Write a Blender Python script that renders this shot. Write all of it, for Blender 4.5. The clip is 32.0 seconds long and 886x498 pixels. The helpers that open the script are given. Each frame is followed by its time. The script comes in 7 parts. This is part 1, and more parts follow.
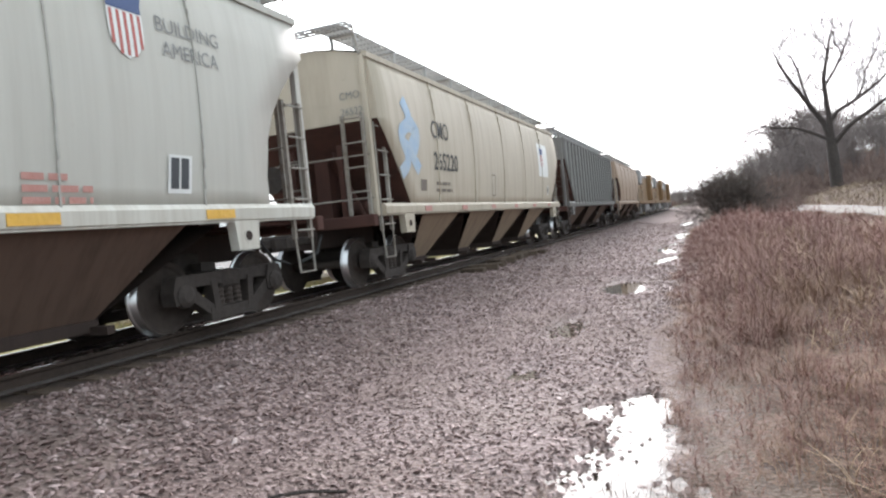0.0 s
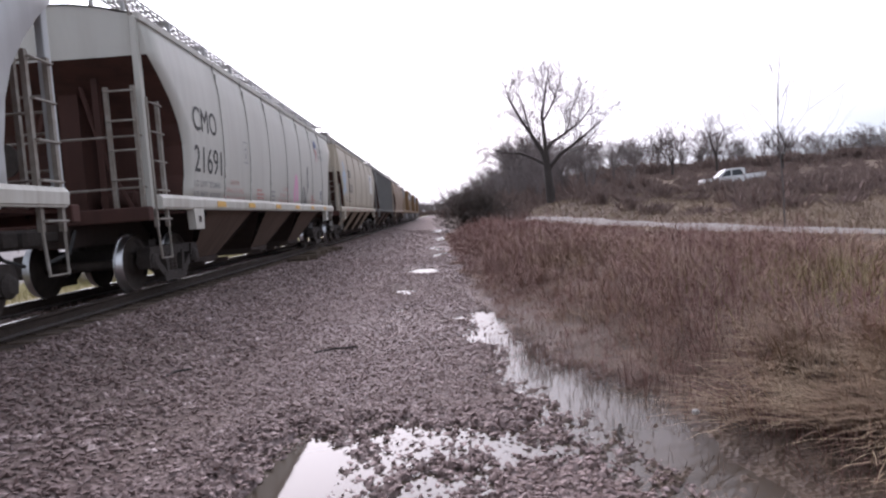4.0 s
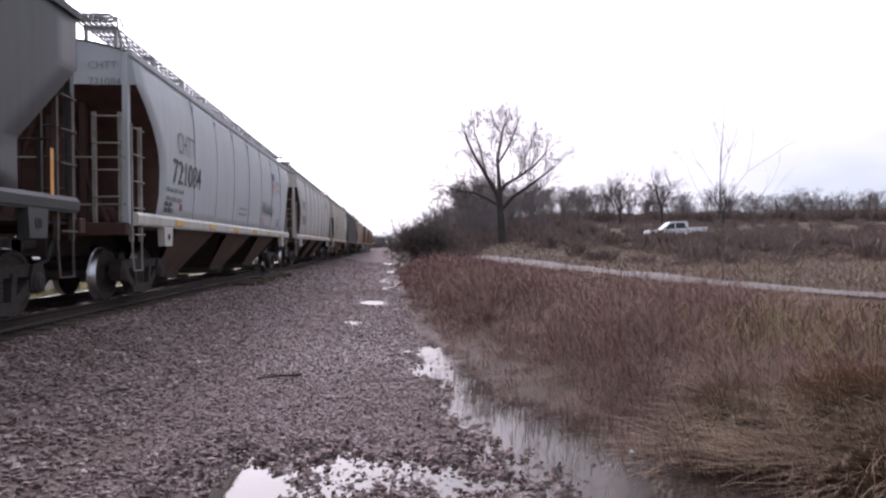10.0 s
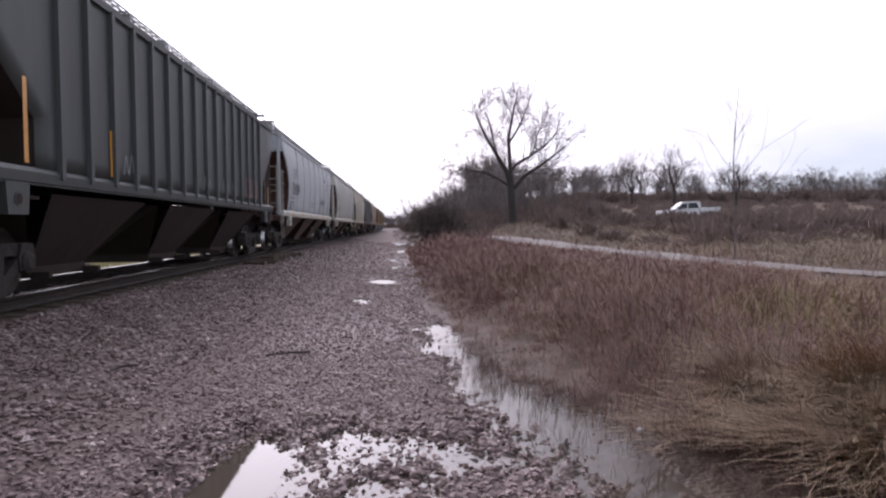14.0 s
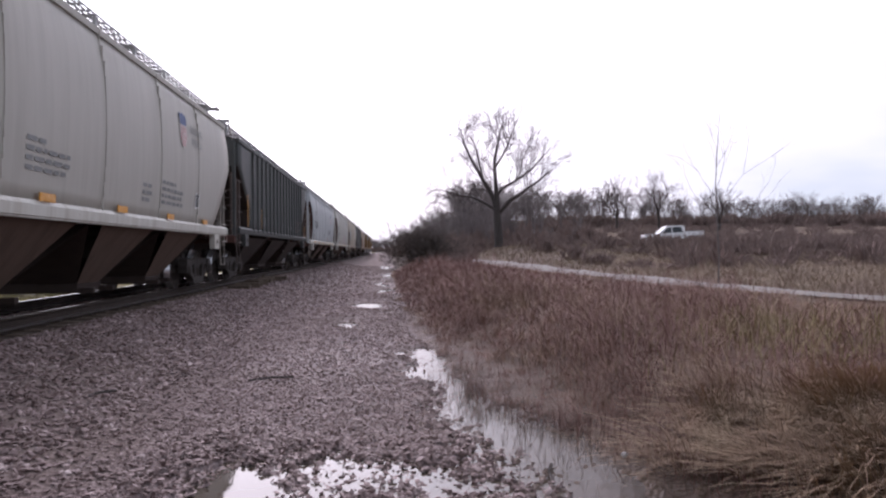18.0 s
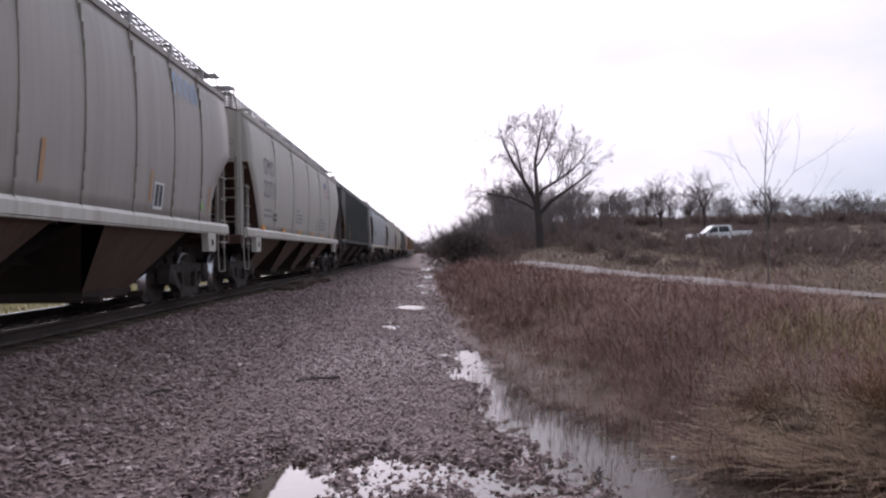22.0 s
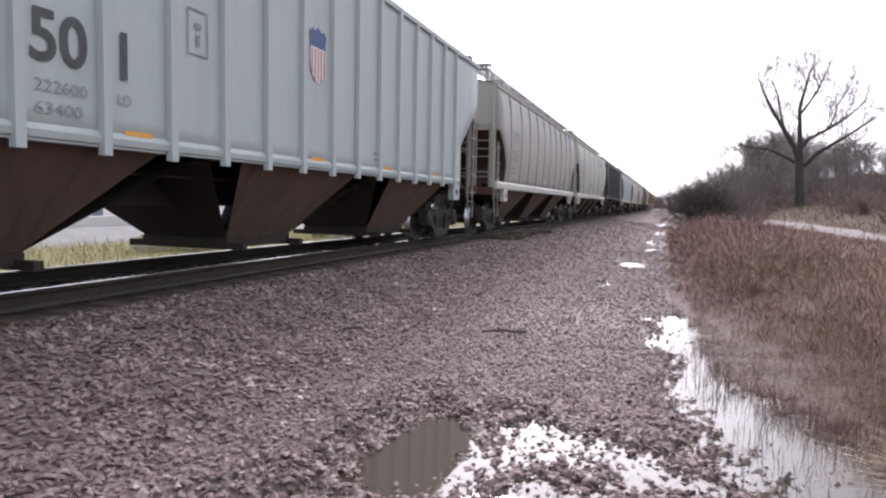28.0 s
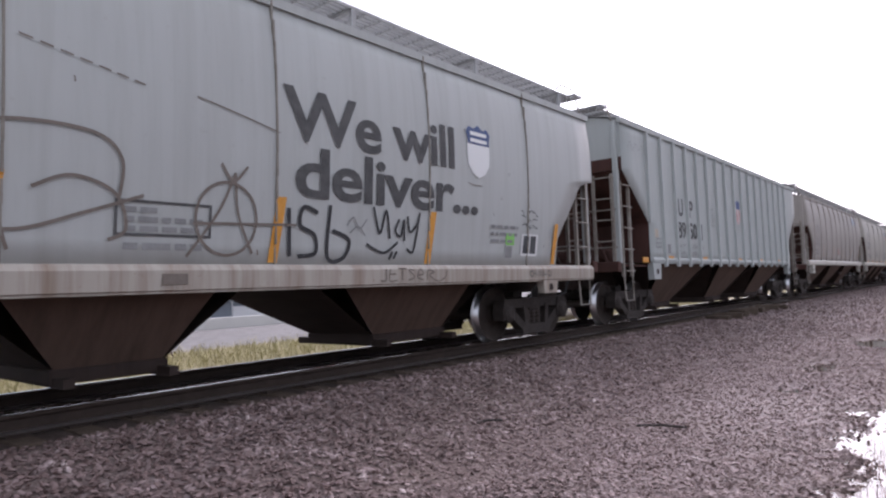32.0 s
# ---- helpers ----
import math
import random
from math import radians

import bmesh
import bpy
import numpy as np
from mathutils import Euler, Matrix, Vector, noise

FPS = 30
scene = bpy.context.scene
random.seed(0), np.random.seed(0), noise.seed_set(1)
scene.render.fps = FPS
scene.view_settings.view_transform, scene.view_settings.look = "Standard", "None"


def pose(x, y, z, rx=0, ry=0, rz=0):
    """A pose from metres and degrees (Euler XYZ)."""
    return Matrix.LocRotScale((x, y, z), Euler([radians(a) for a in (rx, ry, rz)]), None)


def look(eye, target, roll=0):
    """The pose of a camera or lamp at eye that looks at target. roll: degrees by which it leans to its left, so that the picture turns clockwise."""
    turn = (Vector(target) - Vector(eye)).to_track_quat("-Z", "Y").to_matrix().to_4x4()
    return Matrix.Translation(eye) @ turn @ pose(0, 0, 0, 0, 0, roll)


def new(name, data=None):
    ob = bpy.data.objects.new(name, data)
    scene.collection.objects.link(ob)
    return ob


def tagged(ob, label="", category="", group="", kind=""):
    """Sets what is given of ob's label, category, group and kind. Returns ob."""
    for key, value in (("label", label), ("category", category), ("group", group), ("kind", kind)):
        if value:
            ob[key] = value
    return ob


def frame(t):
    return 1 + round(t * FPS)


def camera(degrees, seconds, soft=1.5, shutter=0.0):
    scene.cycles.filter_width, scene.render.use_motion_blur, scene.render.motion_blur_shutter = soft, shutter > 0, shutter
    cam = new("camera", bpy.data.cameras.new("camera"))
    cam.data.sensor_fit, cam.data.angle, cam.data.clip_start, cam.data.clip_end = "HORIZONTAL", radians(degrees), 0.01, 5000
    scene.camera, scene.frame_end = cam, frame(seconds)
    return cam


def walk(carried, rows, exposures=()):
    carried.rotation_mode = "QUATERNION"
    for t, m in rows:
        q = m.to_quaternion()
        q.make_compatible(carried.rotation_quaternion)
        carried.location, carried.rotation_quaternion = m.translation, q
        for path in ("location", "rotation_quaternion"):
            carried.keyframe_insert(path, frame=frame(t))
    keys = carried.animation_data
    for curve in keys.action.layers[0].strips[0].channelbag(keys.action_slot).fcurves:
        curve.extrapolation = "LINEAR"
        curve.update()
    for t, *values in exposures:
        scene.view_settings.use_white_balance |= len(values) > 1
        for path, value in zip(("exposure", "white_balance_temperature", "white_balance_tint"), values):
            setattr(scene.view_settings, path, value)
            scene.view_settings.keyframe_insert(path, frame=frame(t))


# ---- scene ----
# ---- camera ----
# stops and white balance as the clip's camera sets them
EXPOSURES = ((0, 1.20, 6550, 22), (1.2, 1.05, 6550, 23), (2, 0.72, 6550, 27), (3, 0.57, 6450, 32), (5.5, 0.21, 6330, 37), (8, 0.18, 6330, 37), (11, 0.24, 6330, 38), (12, 0.17, 6330, 38), (14, 0.20, 6330, 37), (17, 0.24, 6330, 38), (19, 0.16, 6330, 38), (20, 0.13, 6310, 37), (20.6, 0.02, 6330, 37), (22, 0.0, 6350, 37), (23, -0.17, 6350, 37), (24, -0.07, 6350, 37), (25, 0.30, 6350, 35), (27.5, 0.86, 6400, 32), (29, 0.72, 6400, 35), (30, 0.50, 6360, 37), (32, 0.54, 6370, 38))
cam = camera(68.24, 32.0, 2.3)
# seconds; eye x, y, z; heading to the right of the track, tilt up, lean (degrees)
PATH = [
    (0, 1.175, 4.234, 1.647, -21.95, -2.01, -5.61),
    (0.5, 1.145, 2.745, 1.546, -22.48, -1.88, -2.26),
    (1, 1.031, 1.533, 1.529, -21.85, -5.55, -1.60),
    (1.5, 0.885, 0.286, 1.497, -18.11, -2.48, -2.12),
    (2, 0.716, -0.047, 1.503, -10.22, -2.49, -0.79),
    (2.5, 0.540, 0.000, 1.510, -6.40, -3.75, 0.90),
    (3, 0.304, 0.082, 1.496, -2.58, -2.84, -1.47),
    (3.5, 0.160, 0.100, 1.520, 0.30, -3.60, -4.60),
    (5.5, -0.087, -0.053, 1.616, 0.91, -0.11, -0.86),
    (6, -0.028, -0.052, 1.584, 4.12, 0.21, -0.98),
    (6.5, 0.003, -0.010, 1.569, 5.82, -0.52, -0.72),
    (7, -0.006, -0.004, 1.565, 5.05, -0.69, -1.08),
    (7.5, -0.000, 0.001, 1.561, 4.00, -1.17, -0.65),
    (8, -0.009, -0.027, 1.565, 3.11, -1.82, -1.03),
    (8.5, -0.008, 0.029, 1.551, 3.42, -1.19, -0.97),
    (9, -0.000, 0.000, 1.559, 3.36, -0.57, -0.61),
    (9.5, 0.016, 0.012, 1.544, 3.91, -0.31, -0.52),
    (10, 0.024, -0.003, 1.544, 4.65, -0.29, -0.59),
    (10.5, 0.030, 0.011, 1.535, 5.41, -0.19, -0.50),
    (11, 0.026, 0.001, 1.535, 4.89, 0.13, -0.64),
    (11.5, 0.034, 0.004, 1.527, 4.75, 0.20, -0.28),
    (12, 0.055, 0.014, 1.515, 6.22, -0.31, -0.26),
    (12.5, 0.063, 0.018, 1.510, 7.40, -0.94, -0.86),
    (13, 0.049, 0.028, 1.506, 5.97, -1.24, -0.42),
    (13.5, 0.062, 0.035, 1.508, 4.45, -1.70, -0.85),
    (14, 0.055, 0.041, 1.509, 3.70, -1.99, -0.55),
    (14.5, 0.062, 0.042, 1.505, 3.36, -1.72, -0.96),
    (16.5, 0.054, 0.028, 1.514, 2.77, -0.14, -0.67),
    (17, 0.062, 0.022, 1.510, 2.71, 0.12, -0.56),
    (17.5, 0.073, 0.029, 1.501, 4.35, 0.15, -0.55),
    (18, 0.075, 0.036, 1.505, 4.89, 0.09, -0.53),
    (18.5, 0.071, 0.030, 1.508, 5.06, 0.14, -0.48),
    (19, 0.073, 0.007, 1.509, 4.64, 0.49, -0.47),
    (19.5, 0.067, 0.009, 1.511, 4.52, 0.87, -0.79),
    (20, 0.047, -0.006, 1.516, 3.59, 1.17, -1.04),
    (20.5, 0.039, 0.005, 1.513, 1.59, 1.35, -0.97),
    (21, 0.050, 0.004, 1.514, 1.26, 0.80, -0.39),
    (21.5, 0.044, 0.010, 1.510, 1.60, 0.63, -0.22),
    (22, 0.035, 0.008, 1.515, 1.36, 0.24, -0.86),
    (22.5, 0.033, 0.016, 1.514, 1.11, 0.06, -0.66),
    (23, 0.028, -0.002, 1.520, 0.83, 0.05, -0.41),
    (23.5, 0.029, 0.013, 1.519, 0.52, -0.30, -0.38),
    (24, 0.024, 0.005, 1.518, -0.24, 0.15, -2.22),
    (24.5, 0.011, 0.003, 1.516, -1.19, -1.80, -1.25),
    (25, -0.004, 0.004, 1.510, -2.64, -4.98, -0.62),
    (25.5, -0.007, -0.016, 1.514, -9.74, -5.67, -4.78),
    (27.5, 0.350, 0.000, 1.560, -14.60, -4.20, -0.90),
    (28, 0.478, 0.385, 1.523, -18.99, -4.08, 1.13),
    (28.5, 0.720, 0.510, 1.558, -23.68, -0.28, -2.87),
    (29, 0.946, 0.718, 1.524, -31.93, 4.89, -4.90),
    (29.5, 0.954, 0.369, 1.558, -34.63, 8.19, -4.17),
    (30, 1.132, 0.323, 1.560, -35.31, 7.84, -1.99),
    (30.5, 1.098, 0.371, 1.563, -34.23, 7.74, -1.84),
    (31, 1.143, 0.679, 1.595, -34.02, 6.73, -1.36),
    (31.5, 1.362, 0.724, 1.578, -35.59, 4.11, 1.00),
    (32, 1.440, 0.840, 1.608, -39.41, 3.25, -2.06),
]


def carried(x, y, z, heading, tilt, lean):
    h, k = radians(heading), radians(tilt)
    return look((x, y, z), (x + math.sin(h) * math.cos(k), y + math.cos(h) * math.cos(k), z + math.sin(k)), lean)


walk(cam, [(t, carried(*p)) for t, *p in PATH], EXPOSURES)

# ---- light ----
SUN_DIR = Vector((-0.21, 0.84, 0.52)).normalized()      # low behind thin cloud, ahead and left of the track
world = bpy.data.worlds.new("overcast_sky")
scene.world = world
world.use_nodes = True
wn = world.node_tree
bg = wn.nodes["Background"]
sky = wn.nodes.new("ShaderNodeTexSky")
sky.sky_type, sky.sun_disc = "NISHITA", False
sky.sun_elevation, sky.sun_rotation = radians(30), radians(-13)
sky.air_density, sky.dust_density = 1.0, 4.0
# a closed layer of cloud over it, brighter round the hidden sun
geo = wn.nodes.new("ShaderNodeTexCoord")
mp = wn.nodes.new("ShaderNodeMapping")
mp.inputs["Scale"].default_value = (1.0, 1.0, 3.0)
wn.links.new(geo.outputs["Generated"], mp.inputs["Vector"])
cl = wn.nodes.new("ShaderNodeTexNoise")
cl.inputs["Scale"].default_value, cl.inputs["Detail"].default_value = 1.6, 5
wn.links.new(mp.outputs["Vector"], cl.inputs["Vector"])
cr = wn.nodes.new("ShaderNodeValToRGB")
cr.color_ramp.elements[0].position, cr.color_ramp.elements[0].color = 0.42, (5.5, 6.9, 7.05, 1)
cr.color_ramp.elements[1].position, cr.color_ramp.elements[1].color = 0.66, (9.0, 9.9, 9.8, 1)
dot = wn.nodes.new("ShaderNodeVectorMath")
dot.operation = "DOT_PRODUCT"
dot.inputs[1].default_value = SUN_DIR
wn.links.new(geo.outputs["Generated"], dot.inputs[0])
thinner = wn.nodes.new("ShaderNodeMath")          # greyer and bluer away from the sun
thinner.operation = "MULTIPLY_ADD"
thinner.inputs[1].default_value, thinner.inputs[2].default_value = 0.45, -0.33
wn.links.new(dot.outputs["Value"], thinner.inputs[0])
cover = wn.nodes.new("ShaderNodeMath")
wn.links.new(thinner.outputs[0], cover.inputs[0])
wn.links.new(cl.outputs["Fac"], cover.inputs[1])
wn.links.new(cover.outputs[0], cr.inputs["Fac"])
glow = wn.nodes.new("ShaderNodeMapRange")
glow.interpolation_type = "SMOOTHSTEP"
glow.inputs["From Min"].default_value, glow.inputs["From Max"].default_value = 0.86, 1.0
glow.inputs["To Min"].default_value, glow.inputs["To Max"].default_value = 1.0, 4.2
wn.links.new(dot.outputs["Value"], glow.inputs["Value"])
gm = wn.nodes.new("ShaderNodeVectorMath")
gm.operation = "SCALE"
wn.links.new(cr.outputs["Color"], gm.inputs[0])
wn.links.new(glow.outputs["Result"], gm.inputs["Scale"])
cm = wn.nodes.new("ShaderNodeMix")
cm.data_type = "RGBA"
cm.inputs[0].default_value = 0.9
wn.links.new(sky.outputs["Color"], cm.inputs[6])
wn.links.new(gm.outputs["Vector"], cm.inputs[7])
wn.links.new(cm.outputs[2], bg.inputs["Color"])
bg.inputs["Strength"].default_value = 0.112

sun = new("sun", bpy.data.lights.new("sun", "SUN"))
sun.data.energy, sun.data.angle, sun.data.color = 1.7, radians(13), (1.0, 0.97, 0.93)
sun.matrix_basis = look(SUN_DIR * 60, (0, 0, 0))

# ---- materials ----
def mat(name, base, rough=0.7, metal=0.0, build=None):
    m = bpy.data.materials.new(name)
    m.use_nodes = True
    nt = m.node_tree
    b = nt.nodes["Principled BSDF"]
    b.inputs["Base Color"].default_value = (*base, 1)
    b.inputs["Roughness"].default_value = rough
    b.inputs["Metallic"].default_value = metal
    if build:
        build(nt, b)
    return m


def nd(nt, kind, **kw):
    n = nt.nodes.new(kind)
    for k, v in kw.items():
        n.inputs[k.replace("_", " ")].default_value = v
    return n


def coords(nt, scale=(1, 1, 1), src="Object"):
    c = nt.nodes.new("ShaderNodeTexCoord")
    m = nt.nodes.new("ShaderNodeMapping")
    m.inputs["Scale"].default_value = scale
    nt.links.new(c.outputs[src], m.inputs["Vector"])
    return m.outputs["Vector"]


def noise_tex(nt, vec, scale, detail=4.0, rough=0.55):
    n = nd(nt, "ShaderNodeTexNoise", Scale=scale, Detail=detail, Roughness=rough)
    if vec:
        nt.links.new(vec, n.inputs["Vector"])
    return n.outputs["Fac"]


def ramp(nt, fac, stops):
    r = nt.nodes.new("ShaderNodeValToRGB")
    els = r.color_ramp.elements
    while len(els) < len(stops):
        els.new(0.5)
    for e, (p, c) in zip(els, stops):
        e.position, e.color = p, (c, c, c, 1) if isinstance(c, (int, float)) else (*c, 1)
    nt.links.new(fac, r.inputs["Fac"])
    return r.outputs["Color"]


def mix(nt, fac, a, b, kind="MIX"):
    m = nt.nodes.new("ShaderNodeMix")
    m.data_type, m.blend_type = "RGBA", kind
    for sock, v in ((m.inputs[0], fac), (m.inputs[6], a), (m.inputs[7], b)):
        if isinstance(v, (int, float)):
            sock.default_value = v
        elif isinstance(v, tuple):
            sock.default_value = (*v, 1)
        else:
            nt.links.new(v, sock)
    return m.outputs[2]


def bump(nt, b, height, strength=0.3, dist=0.02):
    n = nd(nt, "ShaderNodeBump", Strength=strength, Distance=dist)
    nt.links.new(height, n.inputs["Height"])
    nt.links.new(n.outputs["Normal"], b.inputs["Normal"])


def paint(name, base, dirt, streak=0.5, rust=0.15, rough=0.55):
    """Weathered car paint: vertical dirt streaks, broad stains, small rust spots."""
    def build(nt, b):
        v1 = coords(nt, (1.0, 2.6, 0.16))
        v2 = coords(nt, (0.5, 0.35, 0.5))
        v3 = coords(nt, (1, 1, 1))
        s = ramp(nt, noise_tex(nt, v1, 2.2, 6, 0.62), [(0.42, 0.0), (0.72, 1.0)])
        p = ramp(nt, noise_tex(nt, v2, 1.3, 3), [(0.35, 0.0), (0.75, 1.0)])
        r = ramp(nt, noise_tex(nt, v3, 9.0, 8, 0.7), [(0.62, 0.0), (0.74, 1.0)])
        m1 = nt.nodes.new("ShaderNodeMath")
        m1.operation = "MULTIPLY"
        nt.links.new(s, m1.inputs[0])
        m1.inputs[1].default_value = streak
        c = mix(nt, m1.outputs[0], base, dirt)
        m2 = nt.nodes.new("ShaderNodeMath")
        m2.operation = "MULTIPLY"
        nt.links.new(p, m2.inputs[0])
        m2.inputs[1].default_value = streak * 0.55
        c = mix(nt, m2.outputs[0], c, tuple(0.6 * x + 0.4 * y for x, y in zip(dirt, base)))
        m3 = nt.nodes.new("ShaderNodeMath")
        m3.operation = "MULTIPLY"
        nt.links.new(r, m3.inputs[0])
        m3.inputs[1].default_value = rust
        c = mix(nt, m3.outputs[0], c, (0.16, 0.07, 0.035))
        nt.links.new(c, b.inputs["Base Color"])
        bump(nt, b, noise_tex(nt, coords(nt, (0.3, 0.9, 0.5)), 1.6, 2), 0.35, 0.03)
    return mat(name, base, rough, 0, build)


def two_tone(name, a, c, scale, rough=0.8, detail=6.0, relief=0.4, dist=0.02, metal=0.0, src="Object"):
    def build(nt, b):
        v = coords(nt, (1, 1, 1), src)
        f = ramp(nt, noise_tex(nt, v, scale, detail, 0.62), [(0.3, 0.0), (0.7, 1.0)])
        f2 = ramp(nt, noise_tex(nt, v, scale * 0.13, 3), [(0.3, 0.25), (0.7, 1.0)])
        nt.links.new(mix(nt, 0.45, mix(nt, f, a, c), mix(nt, f2, a, c)), b.inputs["Base Color"])
        bump(nt, b, f, relief, dist)
    return mat(name, a, rough, metal, build)


def per_island(name, stops, rough=0.85, spread=None):
    """Colour picked piece by piece, with a fine grain."""
    def build(nt, b):
        g = nt.nodes.new("ShaderNodeNewGeometry")
        patch = noise_tex(nt, coords(nt, (1, 1, 0.3)), 3.2, 3)
        c = ramp(nt, mix(nt, 0.45, g.outputs["Random Per Island"], ramp(nt, patch, [(0.33, 0.0), (0.67, 1.0)])), stops)
        f = noise_tex(nt, coords(nt), 60.0, 3)
        c = mix(nt, 0.35, c, mix(nt, f, (0.0, 0.0, 0.0), (1.0, 1.0, 1.0)), "SOFT_LIGHT")
        if spread:
            p = ramp(nt, noise_tex(nt, coords(nt, (1, 1, 0.2)), 0.75, 4), [(0.42, 0.0), (0.6, 1.0)])
            c = mix(nt, p, c, mix(nt, 0.8, c, spread))
        nt.links.new(c, b.inputs["Base Color"])
    return mat(name, stops[0][1], rough, 0, build)


M = {}
M["white_grey"] = paint("weathered_light_grey_paint", (0.500, 0.485, 0.435), (0.27, 0.24, 0.195), 0.24, 0.10)
M["cool_grey"] = paint("weathered_cool_grey_paint", (0.451, 0.468, 0.468), (0.255, 0.251, 0.238), 0.26, 0.10)
M["beige"] = paint("weathered_beige_paint", (0.475, 0.414, 0.326), (0.264, 0.207, 0.145), 0.5, 0.2)
M["warm_grey"] = paint("weathered_warm_grey_paint", (0.358, 0.326, 0.292), (0.192, 0.160, 0.132), 0.34, 0.2)
M["pale_grey"] = paint("weathered_pale_grey_paint", (0.430, 0.405, 0.355), (0.240, 0.210, 0.170), 0.28, 0.14)
M["slogan_grey"] = paint("weathered_cold_grey_paint", (0.440, 0.455, 0.435), (0.25, 0.24, 0.21), 0.26, 0.16)
M["blue_grey"] = paint("weathered_blue_grey_paint", (0.405, 0.432, 0.412), (0.272, 0.282, 0.266), 0.3, 0.2)
M["dark_green_grey"] = paint("faded_dark_green_paint", (0.055, 0.06, 0.056), (0.035, 0.031, 0.028), 0.6, 0.25)
M["dark_grey"] = paint("faded_dark_grey_paint", (0.17, 0.165, 0.155), (0.075, 0.068, 0.06), 0.6, 0.2)
M["brown_car"] = paint("weathered_tan_brown_paint", (0.36, 0.26, 0.19), (0.2, 0.13, 0.09), 0.5, 0.2)
M["loco_yellow"] = paint("dull_armour_yellow_paint", (0.22, 0.125, 0.05), (0.09, 0.055, 0.03), 0.4, 0.1)
M["tan_hopper"] = paint("grimy_tan_hopper_paint", (0.30, 0.215, 0.145), (0.13, 0.085, 0.058), 0.7, 0.4, 0.8)
M["loco_grey"] = paint("dull_loco_grey_paint", (0.25, 0.25, 0.25), (0.12, 0.11, 0.1), 0.5, 0.1)
M["maroon"] = paint("rusty_brown_primer", (0.085, 0.040, 0.032), (0.042, 0.024, 0.020), 0.7, 0.5, 0.8)
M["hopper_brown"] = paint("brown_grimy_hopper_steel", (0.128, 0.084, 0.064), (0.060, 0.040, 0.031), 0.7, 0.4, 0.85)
# darker twin of the hopper steel, underbody shade put into its colour
M["hopper_dark"] = paint("grimy_hopper_steel_in_shade", (0.050, 0.035, 0.030), (0.028, 0.020, 0.017), 0.6, 0.3, 0.85)
M["sill_white"] = paint("dirty_white_sill_paint", (0.60, 0.58, 0.52), (0.30, 0.245, 0.18), 0.6, 0.35)
M["rusty_sill"] = paint("rusty_dirty_sill_paint", (0.44, 0.40, 0.345), (0.2, 0.125, 0.08), 0.85, 0.7)
M["truck_iron"] = two_tone("grimy_cast_iron", (0.026, 0.021, 0.019), (0.060, 0.049, 0.043), 9.0, 0.75)
M["wheel_iron"] = two_tone("brown_wheel_steel", (0.030, 0.023, 0.020), (0.070, 0.055, 0.047), 6.0, 0.85)
M["tread"] = mat("bright_worn_steel", (0.5, 0.5, 0.5), 0.28, 1.0)
M["grating"] = two_tone("galvanised_grating_steel", (0.26, 0.26, 0.255), (0.4, 0.4, 0.39), 8.0, 0.6)
M["rung"] = two_tone("pale_ladder_paint", (0.36, 0.345, 0.31), (0.16, 0.12, 0.09), 7.0, 0.7)
M["dark_rung"] = two_tone("dark_ladder_steel", (0.12, 0.085, 0.07), (0.05, 0.036, 0.03), 7.0, 0.7)
M["letter"] = two_tone("faded_black_lettering", (0.035, 0.035, 0.036), (0.10, 0.098, 0.095), 5.0, 0.7)
M["letter_brown"] = two_tone("faded_brown_lettering", (0.13, 0.105, 0.085), (0.22, 0.18, 0.15), 5.0, 0.7)
M["seam"] = two_tone("grimy_weld_seam", (0.16, 0.14, 0.115), (0.3, 0.27, 0.23), 4.0, 0.7)
M["faint_seam"] = two_tone("faint_weld_seam", (0.27, 0.25, 0.22), (0.46, 0.45, 0.41), 3.0, 0.7)
M["letter_grey"] = two_tone("faded_grey_lettering", (0.16, 0.16, 0.16), (0.3, 0.3, 0.29), 5.0, 0.7)
M["letter_red"] = two_tone("faded_red_lettering", (0.45, 0.17, 0.14), (0.5, 0.3, 0.26), 7.0, 0.7)
M["orange"] = two_tone("orange_reflector_tape", (0.72, 0.3, 0.02), (0.6, 0.27, 0.05), 6.0, 0.4)
M["faded_orange"] = two_tone("faded_orange_paint", (0.42, 0.25, 0.15), (0.5, 0.26, 0.1), 6.0, 0.6)
M["yellow"] = two_tone("yellow_reflector_tape", (0.75, 0.42, 0.05), (0.6, 0.33, 0.06), 6.0, 0.4)
M["shield_blue"] = mat("faded_blue_emblem", (0.05, 0.085, 0.2), 0.6)
M["shield_white"] = mat("white_emblem", (0.75, 0.75, 0.73), 0.6)
M["shield_red"] = mat("faded_red_emblem", (0.45, 0.12, 0.1), 0.6)
M["graf_black"] = mat("black_spray_paint", (0.025, 0.025, 0.027), 0.6)
M["graf_pink"] = two_tone("pink_spray_paint", (0.72, 0.24, 0.45), (0.65, 0.42, 0.5), 4.0, 0.6)
M["graf_blue"] = two_tone("light_blue_spray_paint", (0.2, 0.38, 0.62), (0.42, 0.48, 0.52), 3.0, 0.6)
M["graf_red"] = mat("dark_red_spray_paint", (0.3, 0.07, 0.06), 0.6)
M["green_tag"] = mat("bright_green_sticker", (0.2, 0.55, 0.12), 0.5)
M["tag_dark"] = mat("dark_data_sticker", (0.05, 0.055, 0.06), 0.5)
M["tag_white"] = mat("white_data_sticker", (0.7, 0.7, 0.68), 0.5)
M["rail"] = two_tone("rusty_rail_steel", (0.022, 0.016, 0.013), (0.05, 0.034, 0.027), 7.0, 0.8)
M["rail_top"] = mat("polished_rail_head", (0.55, 0.55, 0.55), 0.22, 1.0)
